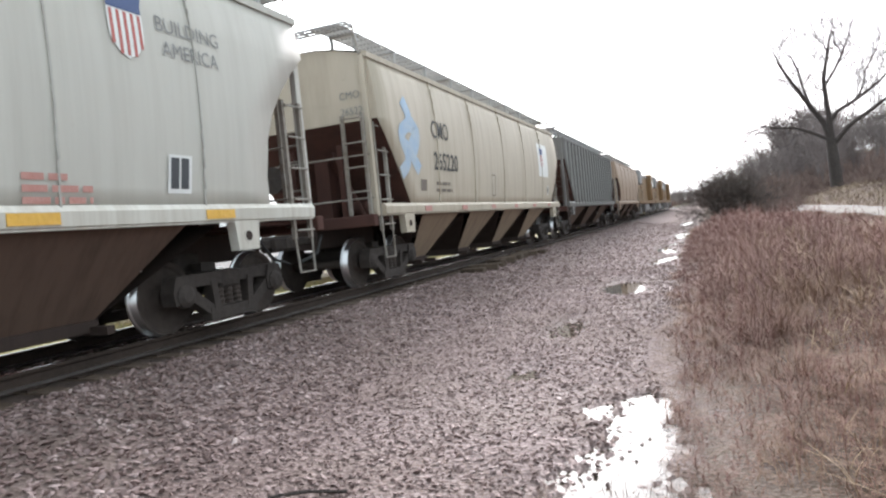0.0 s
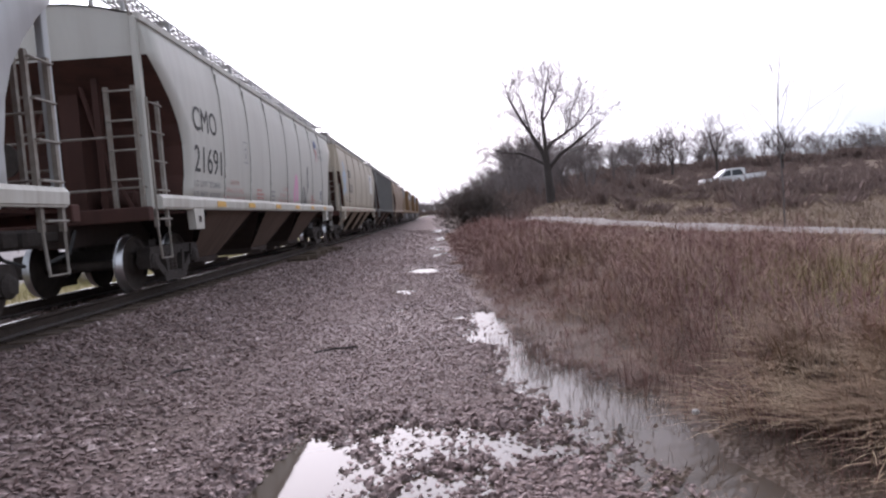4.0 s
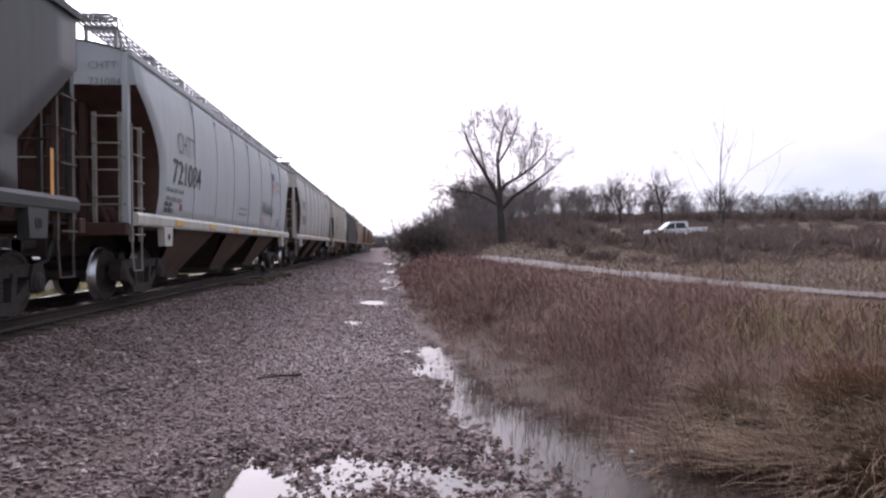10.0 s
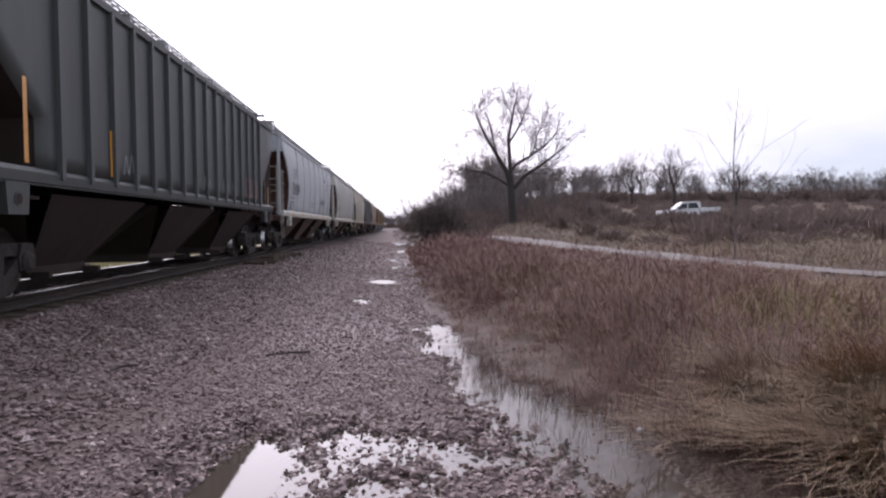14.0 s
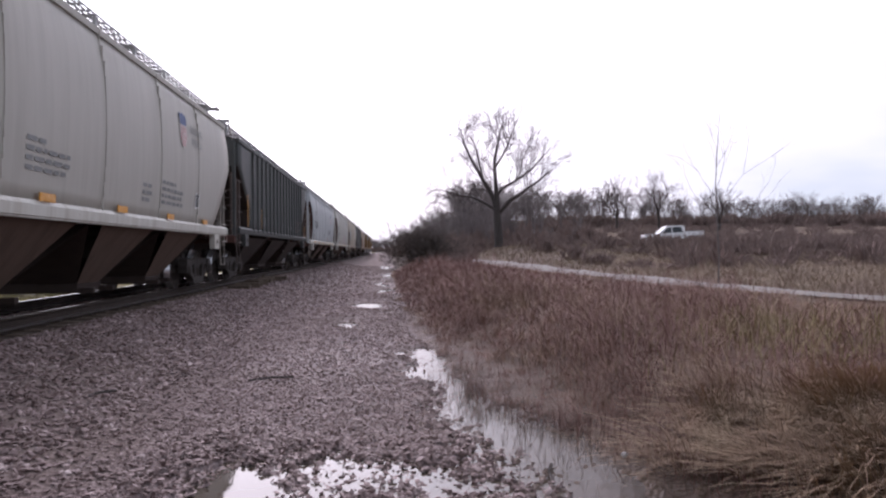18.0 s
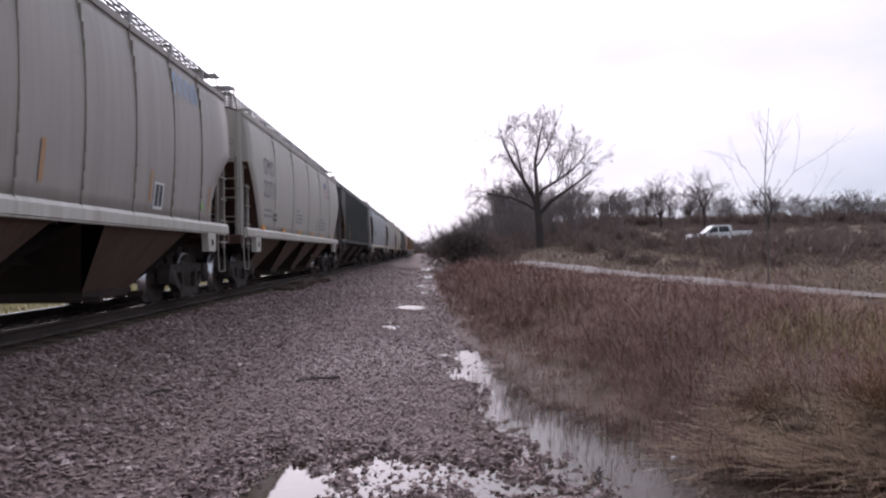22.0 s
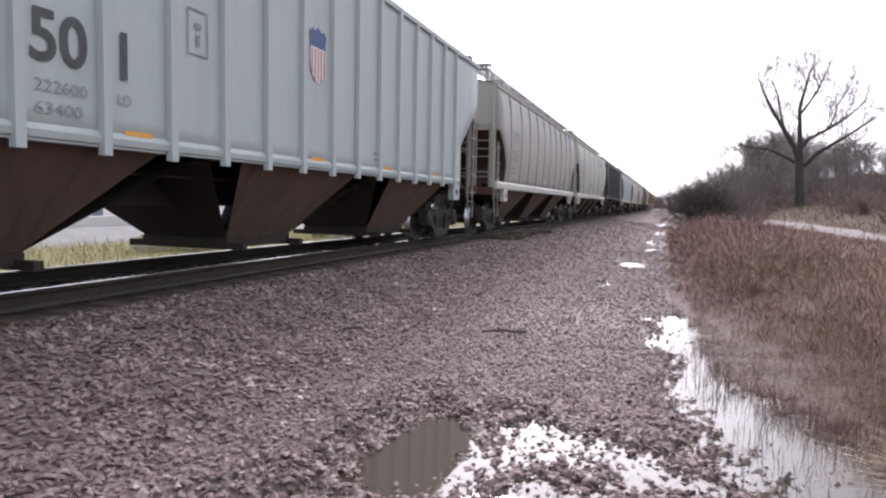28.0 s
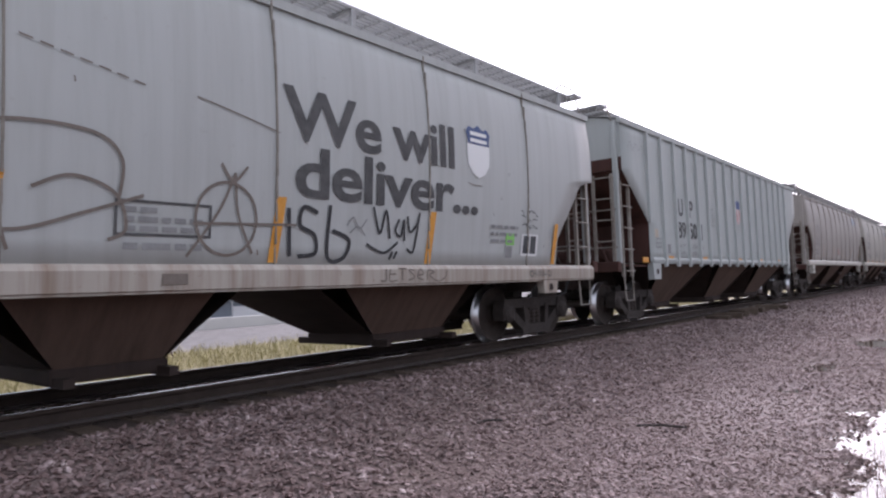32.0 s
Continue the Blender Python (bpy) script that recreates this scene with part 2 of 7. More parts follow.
M["rail_foot"] = two_tone("wet_rail_foot", (0.12, 0.1, 0.09), (0.2, 0.18, 0.17), 6.0, 0.28, metal=0.6)
M["tie"] = two_tone("creosoted_timber", (0.05, 0.036, 0.027), (0.12, 0.088, 0.066), 9.0, 0.9, 8, 0.8)
M["tyre"] = two_tone("black_tyre_rubber", (0.02, 0.02, 0.02), (0.04, 0.038, 0.036), 9.0, 0.85)
M["glass"] = mat("dark_window_glass", (0.02, 0.024, 0.028), 0.08)
M["white_paint"] = two_tone("white_vehicle_paint", (0.78, 0.78, 0.78), (0.7, 0.7, 0.69), 2.0, 0.25, relief=0.02)
M["chrome"] = mat("chrome_trim", (0.6, 0.6, 0.6), 0.2, 1.0)
M["bark"] = two_tone("grey_brown_bark", (0.034, 0.027, 0.024), (0.070, 0.057, 0.050), 6.0, 0.95, 8, 0.9, 0.05)
M["twig"] = two_tone("grey_brown_twigs", (0.056, 0.045, 0.042), (0.100, 0.083, 0.078), 3.0, 0.95)
M["pale_twig"] = two_tone("pale_grey_sapling_bark", (0.09, 0.078, 0.072), (0.17, 0.15, 0.14), 8.0, 0.9)
for k in ("truck_iron", "wheel_iron", "hopper_dark", "hopper_brown", "maroon", "rail", "tie"):
    M[k].node_tree.nodes["Principled BSDF"].inputs["Specular IOR Level"].default_value = 0.2

# ---- mesh tools ----
def mesh_ob(name, bm, material, parent=None, label="", smooth=False):
    me = bpy.data.meshes.new(name)
    bmesh.ops.recalc_face_normals(bm, faces=bm.faces)
    bm.to_mesh(me)
    bm.free()
    for m in (material if isinstance(material, (list, tuple)) else [material]):
        me.materials.append(m)
    if smooth:
        me.polygons.foreach_set("use_smooth", [True] * len(me.polygons))
    ob = new(name, me)
    if parent:
        ob.parent = parent
    if label:
        ob["label"] = label
    return ob


def part(name, bm, material, parent, label="", smooth=False):
    return mesh_ob(name, bm, material, parent, label, smooth)


def shared(name, ob, parent, m=None):
    """Another piece on the same mesh."""
    o = new(name, ob.data)
    o.parent = parent
    if m is not None:
        o.matrix_basis = m
    return o


def pydata(name, verts, faces, material, parent=None, smooth=False):
    me = bpy.data.meshes.new(name)
    me.from_pydata(verts, [], faces)
    me.materials.append(material)
    if smooth:
        me.polygons.foreach_set("use_smooth", [True] * len(me.polygons))
    ob = new(name, me)
    if parent:
        ob.parent = parent
    return ob


def box(bm, x0, x1, y0, y1, z0, z1, bev=0.0, m=None):
    vs = [bm.verts.new((x, y, z)) for z in (z0, z1) for y in (y0, y1) for x in (x0, x1)]
    fs = [bm.faces.new([vs[i] for i in q]) for q in ((0, 2, 3, 1), (4, 5, 7, 6), (0, 1, 5, 4), (2, 6, 7, 3), (0, 4, 6, 2), (1, 3, 7, 5))]
    out = vs
    if bev > 0:
        es = list({e for f in fs for e in f.edges})
        r = bmesh.ops.bevel(bm, geom=es, offset=bev, segments=1, affect="EDGES")
        out = r["verts"]
    if m is not None:
        bmesh.ops.transform(bm, matrix=m, verts=list(set(out)))
    return bm


def newbox(*a, **k):
    return box(bmesh.new(), *a, **k)


def tube(bm, pts, r, n=6, r2=None):
    """A tube through points, tapering from r to r2."""
    pts = [Vector(p) for p in pts]
    rings = []
    up = Vector((0.31, 0.17, 0.93)).normalized()
    for i, p in enumerate(pts):
        d = (pts[min(i + 1, len(pts) - 1)] - pts[max(i - 1, 0)]).normalized()
        a = d.cross(up)
        if a.length < 0.05:
            a = d.cross(Vector((1, 0, 0)))
        a.normalize()
        b = d.cross(a)
        rr = r if r2 is None else r + (r2 - r) * i / (len(pts) - 1)
        rings.append([bm.verts.new(p + (a * math.cos(t) + b * math.sin(t)) * rr) for t in [2 * math.pi * k / n for k in range(n)]])
    for q, w in zip(rings, rings[1:]):
        for k in range(n):
            bm.faces.new((q[k], q[(k + 1) % n], w[(k + 1) % n], w[k]))
    bm.faces.new(rings[0][::-1])
    bm.faces.new(rings[-1])
    return bm


def prism(bm, poly, axis, a, b):
    """A polygon given in two axes, drawn out along the third from a to b."""
    def at(u, v, w):
        return {"x": (w, u, v), "y": (u, w, v), "z": (u, v, w)}[axis]
    q = [bm.verts.new(at(u, v, a)) for u, v in poly]
    w = [bm.verts.new(at(u, v, b)) for u, v in poly]
    n = len(poly)
    bm.faces.new(q)
    bm.faces.new(w[::-1])
    for i in range(n):
        bm.faces.new((q[i], w[i], w[(i + 1) % n], q[(i + 1) % n]))
    return bm


def lathe(bm, prof, axis_y, n=32, cx=0.0, cz=0.0):
    """Turn a profile of (x, radius) round the x axis through (axis_y, cz)."""
    rings = []
    for x, r in prof:
        rings.append([bm.verts.new((cx + x, axis_y + r * math.cos(2 * math.pi * k / n), cz + r * math.sin(2 * math.pi * k / n))) for k in range(n)])
    for q, w in zip(rings, rings[1:]):
        for k in range(n):
            bm.faces.new((q[k], q[(k + 1) % n], w[(k + 1) % n], w[k]))
    bm.faces.new(rings[0][::-1])
    bm.faces.new(rings[-1])
    return bm


def empty(name, m):
    ob = new(name)
    ob.empty_display_size = 0.5
    ob.matrix_basis = m
    return ob


def letters(text, size, bold=0.0, spacing=1.0, sx=1.0):
    """Flat lettering in the built-in font: vertices (u, v) and faces."""
    cu = bpy.data.curves.new("lettering", "FONT")
    cu.body, cu.size, cu.offset, cu.space_character, cu.resolution_u = text, size, bold, spacing, 4
    ob = bpy.data.objects.new("lettering", cu)
    scene.collection.objects.link(ob)
    me = bpy.data.meshes.new_from_object(ob.evaluated_get(bpy.context.evaluated_depsgraph_get()))
    vs = [(v.co.x * sx, v.co.y) for v in me.vertices]
    fs = [tuple(p.vertices) for p in me.polygons]
    bpy.data.objects.remove(ob)
    bpy.data.curves.remove(cu)
    bpy.data.meshes.remove(me)
    return vs, fs

# ---- train ----
RAIL_Z = 0.64       # top of rail above the water in the ditch
BODY_UP = 0.11       # lift of the car bodies over their bogies
TRACK_X = -5.85     # centre of track
PITCH = 18.2


def side_round(z):
    t = (z - 1.4) / 2.95
    return 1.50 + 0.115 * math.sin(math.pi * min(max(t * 0.92 + 0.06, 0), 1)) - 0.06 * max(t - 0.75, 0) * 4


def side_flat(z):
    return 1.545


def wheelset(parent, y, name="wheelset"):
    bm = bmesh.new()
    for sgn in (-1, 1):
        prof = [(-0.07, 0.10), (-0.07, 0.36), (-0.078, 0.40), (-0.078, 0.487), (-0.055, 0.487), (-0.045, 0.460), (0.06, 0.452), (0.062, 0.40), (0.02, 0.375), (0.0, 0.16), (0.075, 0.14), (0.08, 0.10)]
        prof = [(sgn * (0.745 + x), r) for x, r in prof]
        lathe(bm, prof, 0, 36)
    lathe(bm, [(-1.02, 0.075), (-0.6, 0.085), (0.6, 0.085), (1.02, 0.075)], 0, 12)
    ob = part(name, bm, [M["wheel_iron"], M["tread"]], parent, smooth=False)
    for p in ob.data.polygons:
        r = math.hypot(p.center.y, p.center.z)
        if r > 0.435 and abs(p.normal.x) < 0.95:
            p.material_index = 1
        p.use_smooth = abs(p.normal.x) < 0.9
    ob.matrix_basis = pose(0, y, 0.455)
    return ob


def side_frame(parent, sgn):
    """Cast side frame with its two triangular openings, spring nest and journal boxes."""
    bm = bmesh.new()
    x0, x1 = sgn * 0.93, sgn * 1.09
    done = []

    def bar(a, b, w):
        done.append(1)
        k = 0.004 * len(done)
        a, b = Vector((0, *a)), Vector((0, *b))
        d = (b - a).normalized()
        n = Vector((0, -d.z, d.y)) * w / 2
        prism(bm, [(q.y, q.z) for q in (a - n, b - n, b + n, a + n)], "x", x0 + sgn * k, x1 + sgn * k)
    bar((-0.98, 0.63), (0.98, 0.63), 0.16)
    bar((-0.95, 0.60), (-0.38, 0.2), 0.14)
    bar((0.95, 0.60), (0.38, 0.2), 0.14)
    bar((-0.46, 0.17), (0.46, 0.17), 0.16)
    bar((-0.32, 0.2), (-0.36, 0.6), 0.11)
    bar((0.32, 0.2), (0.36, 0.6), 0.11)
    for y in (-0.89, 0.89):
        prism(bm, [(y - 0.17, 0.36), (y + 0.17, 0.36), (y + 0.19, 0.52), (y + 0.13, 0.70), (y - 0.13, 0.70), (y - 0.19, 0.52)], "x", sgn * 0.91, sgn * 1.125)
        lathe(bm, [(sgn * 1.05, 0.15), (sgn * 1.14, 0.145), (sgn * 1.18, 0.08)], y, 12, 0, 0.46)
    ob = part("side_frame", bm, M["truck_iron"], parent)
    for y in (-0.17, 0.0, 0.17):
        bm = bmesh.new()
        prof = []
        for k in range(9):
            prof.append((0.26 + 0.031 * k, 0.066 if k % 2 else 0.078))
        rings = [[bm.verts.new((sgn * 0.99 + r * math.cos(t), y + r * math.sin(t), z)) for t in [2 * math.pi * i / 10 for i in range(10)]] for z, r in prof]
        for q, w in zip(rings, rings[1:]):
            for i in range(10):
                bm.faces.new((q[i], q[(i + 1) % 10], w[(i + 1) % 10], w[i]))
        o = part("spring", bm, M["wheel_iron"], ob)
    return ob


def truck(parent, y):
    """Two-axle bogie: bolster, side frames, wheelsets."""
    bm = newbox(-1.08, 1.08, -0.2, 0.2, 0.48, 0.72, 0.03)
    box(bm, -0.35, 0.35, -0.25, 0.25, 0.7, 0.86 + BODY_UP, 0.02)
    for s in (-1, 1):
        box(bm, s * 0.62 - 0.1, s * 0.62 + 0.1, -0.14, 0.14, 0.70, 0.83)
    tr = part("bogie", bm, M["truck_iron"], parent, "grimy cast iron two-axle bogie")
    tr.matrix_basis = pose(0, y, -BODY_UP)
    side_frame(tr, 1), side_frame(tr, -1)
    ws = [wheelset(tr, -0.89), wheelset(tr, 0.89)]
    bm = bmesh.new()
    for yy in (-0.35, 0.35):
        box(bm, -0.8, 0.8, yy - 0.05, yy + 0.05, 0.36, 0.46)
    part("brake_beam", bm, M["truck_iron"], tr)
    return ws


def bay(parent, y, top, out, colors, yo, xo=0.66, z0=0.27, z1=1.22, xt=1.42):
    """One hopper bay: side sheets in one piece, the two cross slopes in another, and its outlet gate."""
    bm = bmesh.new()
    zt, zo = z1, z0 + 0.13
    T = [(-xt, y - top, zt), (xt, y - top, zt), (xt, y + top, zt), (-xt, y + top, zt)]
    B = [(-xo, yo - out, zo), (xo, yo - out, zo), (xo, yo + out, zo), (-xo, yo + out, zo)]
    ts = 0.74 * top
    t = [bm.verts.new(p) for p in ((-xt, y - ts, zt), (xt, y - ts, zt), (xt, y + ts, zt), (-xt, y + ts, zt))]
    b = [bm.verts.new(p) for p in B]
    bm.faces.new((b[1], b[2], t[2], t[1]))
    bm.faces.new((b[3], b[0], t[0], t[3]))
    bm.faces.new(t)
    bm.faces.new(b[::-1])
    ob = part("hopper_bay", bm, colors[0], parent)
    # cross slopes and gate get the darker steel, shade painted in
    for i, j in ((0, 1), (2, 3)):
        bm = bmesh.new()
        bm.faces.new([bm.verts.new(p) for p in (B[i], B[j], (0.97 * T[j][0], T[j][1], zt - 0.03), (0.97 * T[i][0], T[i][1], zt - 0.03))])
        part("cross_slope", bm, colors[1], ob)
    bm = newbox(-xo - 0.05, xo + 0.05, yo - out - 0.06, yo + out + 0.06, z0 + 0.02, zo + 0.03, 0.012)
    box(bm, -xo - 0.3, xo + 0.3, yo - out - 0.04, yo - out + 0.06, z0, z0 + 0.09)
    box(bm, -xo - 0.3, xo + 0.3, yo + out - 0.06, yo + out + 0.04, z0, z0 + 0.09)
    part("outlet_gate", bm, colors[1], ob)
    return ob


def ladder(parent, x, y, z0, z1, n, along, w, material):
    """Rungs between two stiles; along: 'y' on the car's side, 'x' on its end."""
    bm = bmesh.new()
    a = (x, y - w / 2) if along == "y" else (x - w / 2, y)
    b = (x, y + w / 2) if along == "y" else (x + w / 2, y)
    for p in (a, b):
        box(bm, p[0] - 0.03, p[0] + 0.03, p[1] - 0.03, p[1] + 0.03, z0, z1)
    ob = part("ladder", bm, material, parent)
    ox, oy = (0.07, 0) if along == "y" else (0, 0.07 * (1 if y > 0 else -1))
    if along == "y" and x < 0:
        ox = -ox
    rung = None
    for k in range(n):
        z = z0 + 0.12 + (z1 - z0 - 0.2) * k / max(n - 1, 1)
        if rung is None:
            bm = bmesh.new()
            tube(bm, [(a[0], a[1], 0), (a[0] + ox, a[1] + oy, 0), (b[0] + ox, b[1] + oy, 0), (b[0], b[1], 0)], 0.017, 6)
            rung = part("rung", bm, material, ob)
            rung.matrix_basis = pose(0, 0, z)
        else:
            shared("rung", rung, ob, pose(0, 0, z))
    return ob


def below(poly, h, sign):
    """The part of a polygon (u, v) on one side of the level h."""
    out = []
    for (u0, v0), (u1, v1) in zip(poly, poly[1:] + poly[:1]):
        a, b = sign * (h - v0), sign * (h - v1)
        if a >= 0:
            out.append((u0, v0))
        if a * b < 0:
            t = a / (a - b)
            out.append((u0 + (u1 - u0) * t, h))
    return out


def pieces(vs, fs):
    """The faces of a flat mark, sorted into its separate pieces."""
    root = list(range(len(vs)))

    def top(i):
        while root[i] != i:
            i = root[i]
        return i
    for f in fs:
        for i in f[1:]:
            root[top(i)] = top(f[0])
    return [[f for f in fs if top(f[0]) == r] for r in sorted({top(f[0]) for f in fs})]


def on_side(parent, name, polys, y, z, material, sx, off=0.012, label=""):
    """Flat marks laid on the near side: polys = (verts (u, v), faces); u runs forward along the car."""
    vs, fs = polys
    if name in ("small_writing", "notice", "lettering"):
        groups = pieces(vs, fs)
        if len(groups) > 1:
            return [on_side(parent, name, (vs, g), y, z, material, sx, off, label) for g in groups]
    lo, hi = z + min(v for u, v in vs), z + max(v for u, v in vs)
    if sx is side_round and hi - lo > 0.14:
        # cut tall marks into bands, so that they follow the bulge of the side
        vs2, fs2, at = [], [], {}
        for f in fs:
            poly = [(y + vs[i][0], z + vs[i][1]) for i in f]
            for k in range(math.floor(min(p[1] for p in poly) / 0.12), math.floor(max(p[1] for p in poly) / 0.12) + 1):
                q = below(below(poly, 0.12 * k, -1), 0.12 * (k + 1), 1)
                if len(q) > 2:
                    ids = []
                    for u, w in q:
                        key = (round(u, 5), round(w, 5))
                        if key not in at:
                            at[key] = len(vs2)
                            vs2.append((sx(w) + off, u, w))
                        if at[key] not in ids:
                            ids.append(at[key])
                    if len(ids) > 2:
                        fs2.append(tuple(ids))
        ob = pydata(name, vs2, fs2, material, parent)
    else:
        used = sorted({i for f in fs for i in f})
        to = {i: k for k, i in enumerate(used)}
        vs, fs = [vs[i] for i in used], [tuple(to[i] for i in f) for f in fs]
        ob = pydata(name, [(sx(z + v) + off, y + u, z + v) for u, v in vs], fs, material, parent)
    if label:
        ob["label"] = label
    return ob


def rect(u0, u1, v0, v1, lean=0.0):
    return [(u0, v0), (u1, v0), (u1 + lean, v1), (u0 + lean, v1)], [(0, 1, 2, 3)]


def bars(rows, height, gap, seed=1):
    """Rows of writing too small to read, as short bars: row widths in metres."""
    rnd = random.Random(seed)
    vs, fs = [], []
    for i, w in enumerate(rows):
        u, v = 0.0, -i * (height + gap)
        while u < w:
            l = min(rnd.uniform(1.5, 4.5) * height, w - u)
            k = len(vs)
            vs += [(u, v), (u + l, v), (u + l, v + height), (u, v + height)]
            fs.append((k, k + 1, k + 2, k + 3))
            u += l + height * 0.7
    return vs, fs


def stroke(pts, w):
    """A spray-can line of width w through points (u, v), smoothed."""
    q = []
    n = len(pts)
    for i in range(n - 1):
        p0, p1, p2, p3 = (Vector(pts[max(min(j, n - 1), 0)]) for j in (i - 1, i, i + 1, i + 2))
        for k in range(6):
            t = k / 6
            q.append(0.5 * (2 * p1 + (p2 - p0) * t + (2 * p0 - 5 * p1 + 4 * p2 - p3) * t * t + (3 * p1 - p0 - 3 * p2 + p3) * t ** 3))
    q.append(Vector(pts[-1]))
    vs, fs = [], []
    for i, p in enumerate(q):
        d = q[min(i + 1, len(q) - 1)] - q[max(i - 1, 0)]
        d = d.normalized() if d.length > 1e-6 else Vector((1, 0))
        nrm = Vector((-d.y, d.x)) * w / 2
        vs += [tuple(p - nrm), tuple(p + nrm)]
        if i:
            fs.append((2 * i - 2, 2 * i, 2 * i + 1, 2 * i - 1))
    return vs, fs


def shield_outline(w, h):
    o = [(-0.5, 0.36), (-0.36, 0.46), (-0.2, 0.42), (0, 0.5), (0.2, 0.42), (0.36, 0.46), (0.5, 0.36), (0.44, 0.24), (0.46, 0.0), (0.44, -0.25), (0.25, -0.42), (0, -0.5), (-0.25, -0.42), (-0.44, -0.25), (-0.46, 0.0), (-0.44, 0.24)]
    return [(u * w, v * h) for u, v in o]


def shield(parent, y, z, w, h, sx, stripes=True, off=0.012):
    """The railway's emblem as a plain shield: blue head, white field, red stripes; no lettering."""
    o = shield_outline(w, h)
    ob = on_side(parent, "emblem", (o, [tuple(range(len(o)))]), y, z, M["shield_white"], sx, off)
    top = [(-0.44 * w, 0.13 * h)] + [o[i] for i in (15, 0, 1, 2, 3, 4, 5, 6, 7)] + [(0.44 * w, 0.13 * h)]
    on_side(ob, "emblem_head", (top, [tuple(range(len(top)))]), y, z, M["shield_blue"], sx, off + 0.004)
    if not stripes:
        for v in (0.33, 0.2):
            on_side(ob, "emblem_bar", rect(-0.34 * w, 0.34 * w, (v - 0.035) * h, (v + 0.035) * h), y, z, M["shield_white"], sx, off + 0.008)
    if stripes:
        for k in range(5):
            u = (-0.36 + 0.18 * k) * w
            v0 = -0.46 * h if abs(u) < 0.2 * w else -0.34 * h
            on_side(ob, "emblem_stripe", rect(u - 0.04 * w, u + 0.04 * w, v0, 0.11 * h), y, z, M["shield_red"], sx, off + 0.004)
    return ob


def hopper_car(spec):
    """A covered hopper car. Its space: y forward along the track, x > 0 towards the ditch, z = 0 on the rail."""
    car = empty("hopper_car", Matrix())
    tagged(car, spec["label"], "freight car", "cars of the train")
    sx = side_flat if spec.get("ribs") else side_round
    main, endm, sill = M[spec["paint"]], M[spec.get("end", "maroon")], M[spec.get("sill", "sill_white")]
    rung = M[spec.get("rung", "rung")]
    hy = spec.get("half", 7.95)             # half length of the body at the roof
    z0, z1 = spec.get("bottom", 1.38), spec.get("eave", 4.2)
    cut, ze = spec.get("cut", 1.55), spec.get("ze", 3.05)
    style = spec.get("style", "curve")

    def ext(z):
        """Half length of the side sheet at height z."""
        if "profile" in spec:
            return hy - float(np.interp(z, [a for a, b in spec["profile"]], [b for a, b in spec["profile"]]))
        if z >= ze:
            return hy
        t = (ze - z) / (ze - z0)
        if style == "curve":
            return hy - cut * math.sin(min(t * 1.25, 1) * math.pi / 2) + 0.25 * max(t - 0.75, 0)
        if style == "square":
            return hy - cut * min(t * 1.35, 1)
        return hy - cut * t
    zs = sorted(set([z0, z1, ze] + [a for a, b in spec.get("profile", ()) if z0 < a < z1] + [z0 + (z1 - z0) * k / 12 for k in range(13)]))
    ny = 28
    for sgn in (1, -1):
        bm = bmesh.new()
        rnd = random.Random(spec["seed"])
        dent = [rnd.uniform(-0.006, 0.006) for _ in range(ny + 1)]
        grid = [[bm.verts.new((sgn * (sx(z) + (dent[j] if 0 < i < len(zs) - 1 else 0)), -ext(z) + 2 * ext(z) * j / ny, z)) for j in range(ny + 1)] for i, z in enumerate(zs)]
        for q, w in zip(grid, grid[1:]):
            for j in range(ny):
                bm.faces.new((q[j], q[j + 1], w[j + 1], w[j]))
        ob = part("side_sheet", bm, main, car, smooth=True)
        if ob.data.polygons[ny * 5].normal.x * sgn < 0:
            ob.data.flip_normals()
        sol = ob.modifiers.new("thickness", "SOLIDIFY")
        sol.thickness, sol.offset = 0.012, -1
        side = ob
        # joints or ribs along the side
        if spec.get("ribs"):
            n = spec["ribs"]
            bm = bmesh.new()
            pr = [(-0.055, 0.0), (-0.045, 0.065), (0.045, 0.065), (0.055, 0.0)]
            prism(bm, [(u, v) for u, v in pr], "z", 0, 1)
            rib = None
            for k in range(n):
                rib_end = spec.get("rib_end", hy - 0.9)
                y = -rib_end + spec.get("rib_step", 2 * rib_end / (n - 1)) * k
                zb = z0
                while ext(zb) < abs(y) + 0.1:
                    zb += 0.05
                m = Matrix.Translation((sgn * (sx(2)), y, zb - 0.10)) @ Matrix(((0, sgn, 0, 0), (1, 0, 0, 0), (0, 0, z1 - zb + 0.06, 0), (0, 0, 0, 1)))
                if rib is None:
                    rib = part("rib", bm, main, side)
                    rib.matrix_basis = m
                else:
                    shared("rib", rib, side, m)
        else:
            for k in spec.get("seams", (-5.1, -2.6, 0.1, 2.6, 5.1)):
                bm = bmesh.new()
                for za, zb in zip(zs, zs[1:]):
                    prism(bm, [(k - 0.01, za), (k + 0.01, za), (k + 0.01, zb), (k - 0.01, zb)], "x", sgn * (sx((za + zb) / 2) - 0.012), sgn * (max(sx(za), sx(zb)) + 0.012))
                part("weld_seam", bm, M[spec["dark_seams"]] if spec.get("dark_seams") else main, side)
        # side sill beam with its lower flange
        bm = bmesh.new()
        s0, s1 = spec.get("sill_z", (1.20, 1.42))
        ys = hy - 0.04 - spec.get("sill_end", 0.0)
        prism(bm, [(sgn * 1.44, s0), (sgn * 1.55, s0), (sgn * 1.55, s0 + 0.02), (sgn * 1.575, s0 + 0.03), (sgn * 1.585, s1 - 0.05), (sgn * 1.54, s1 + 0.01), (sgn * 1.44, s1 + 0.01)], "y", -ys, ys)
        part("side_sill", bm, sill, car)
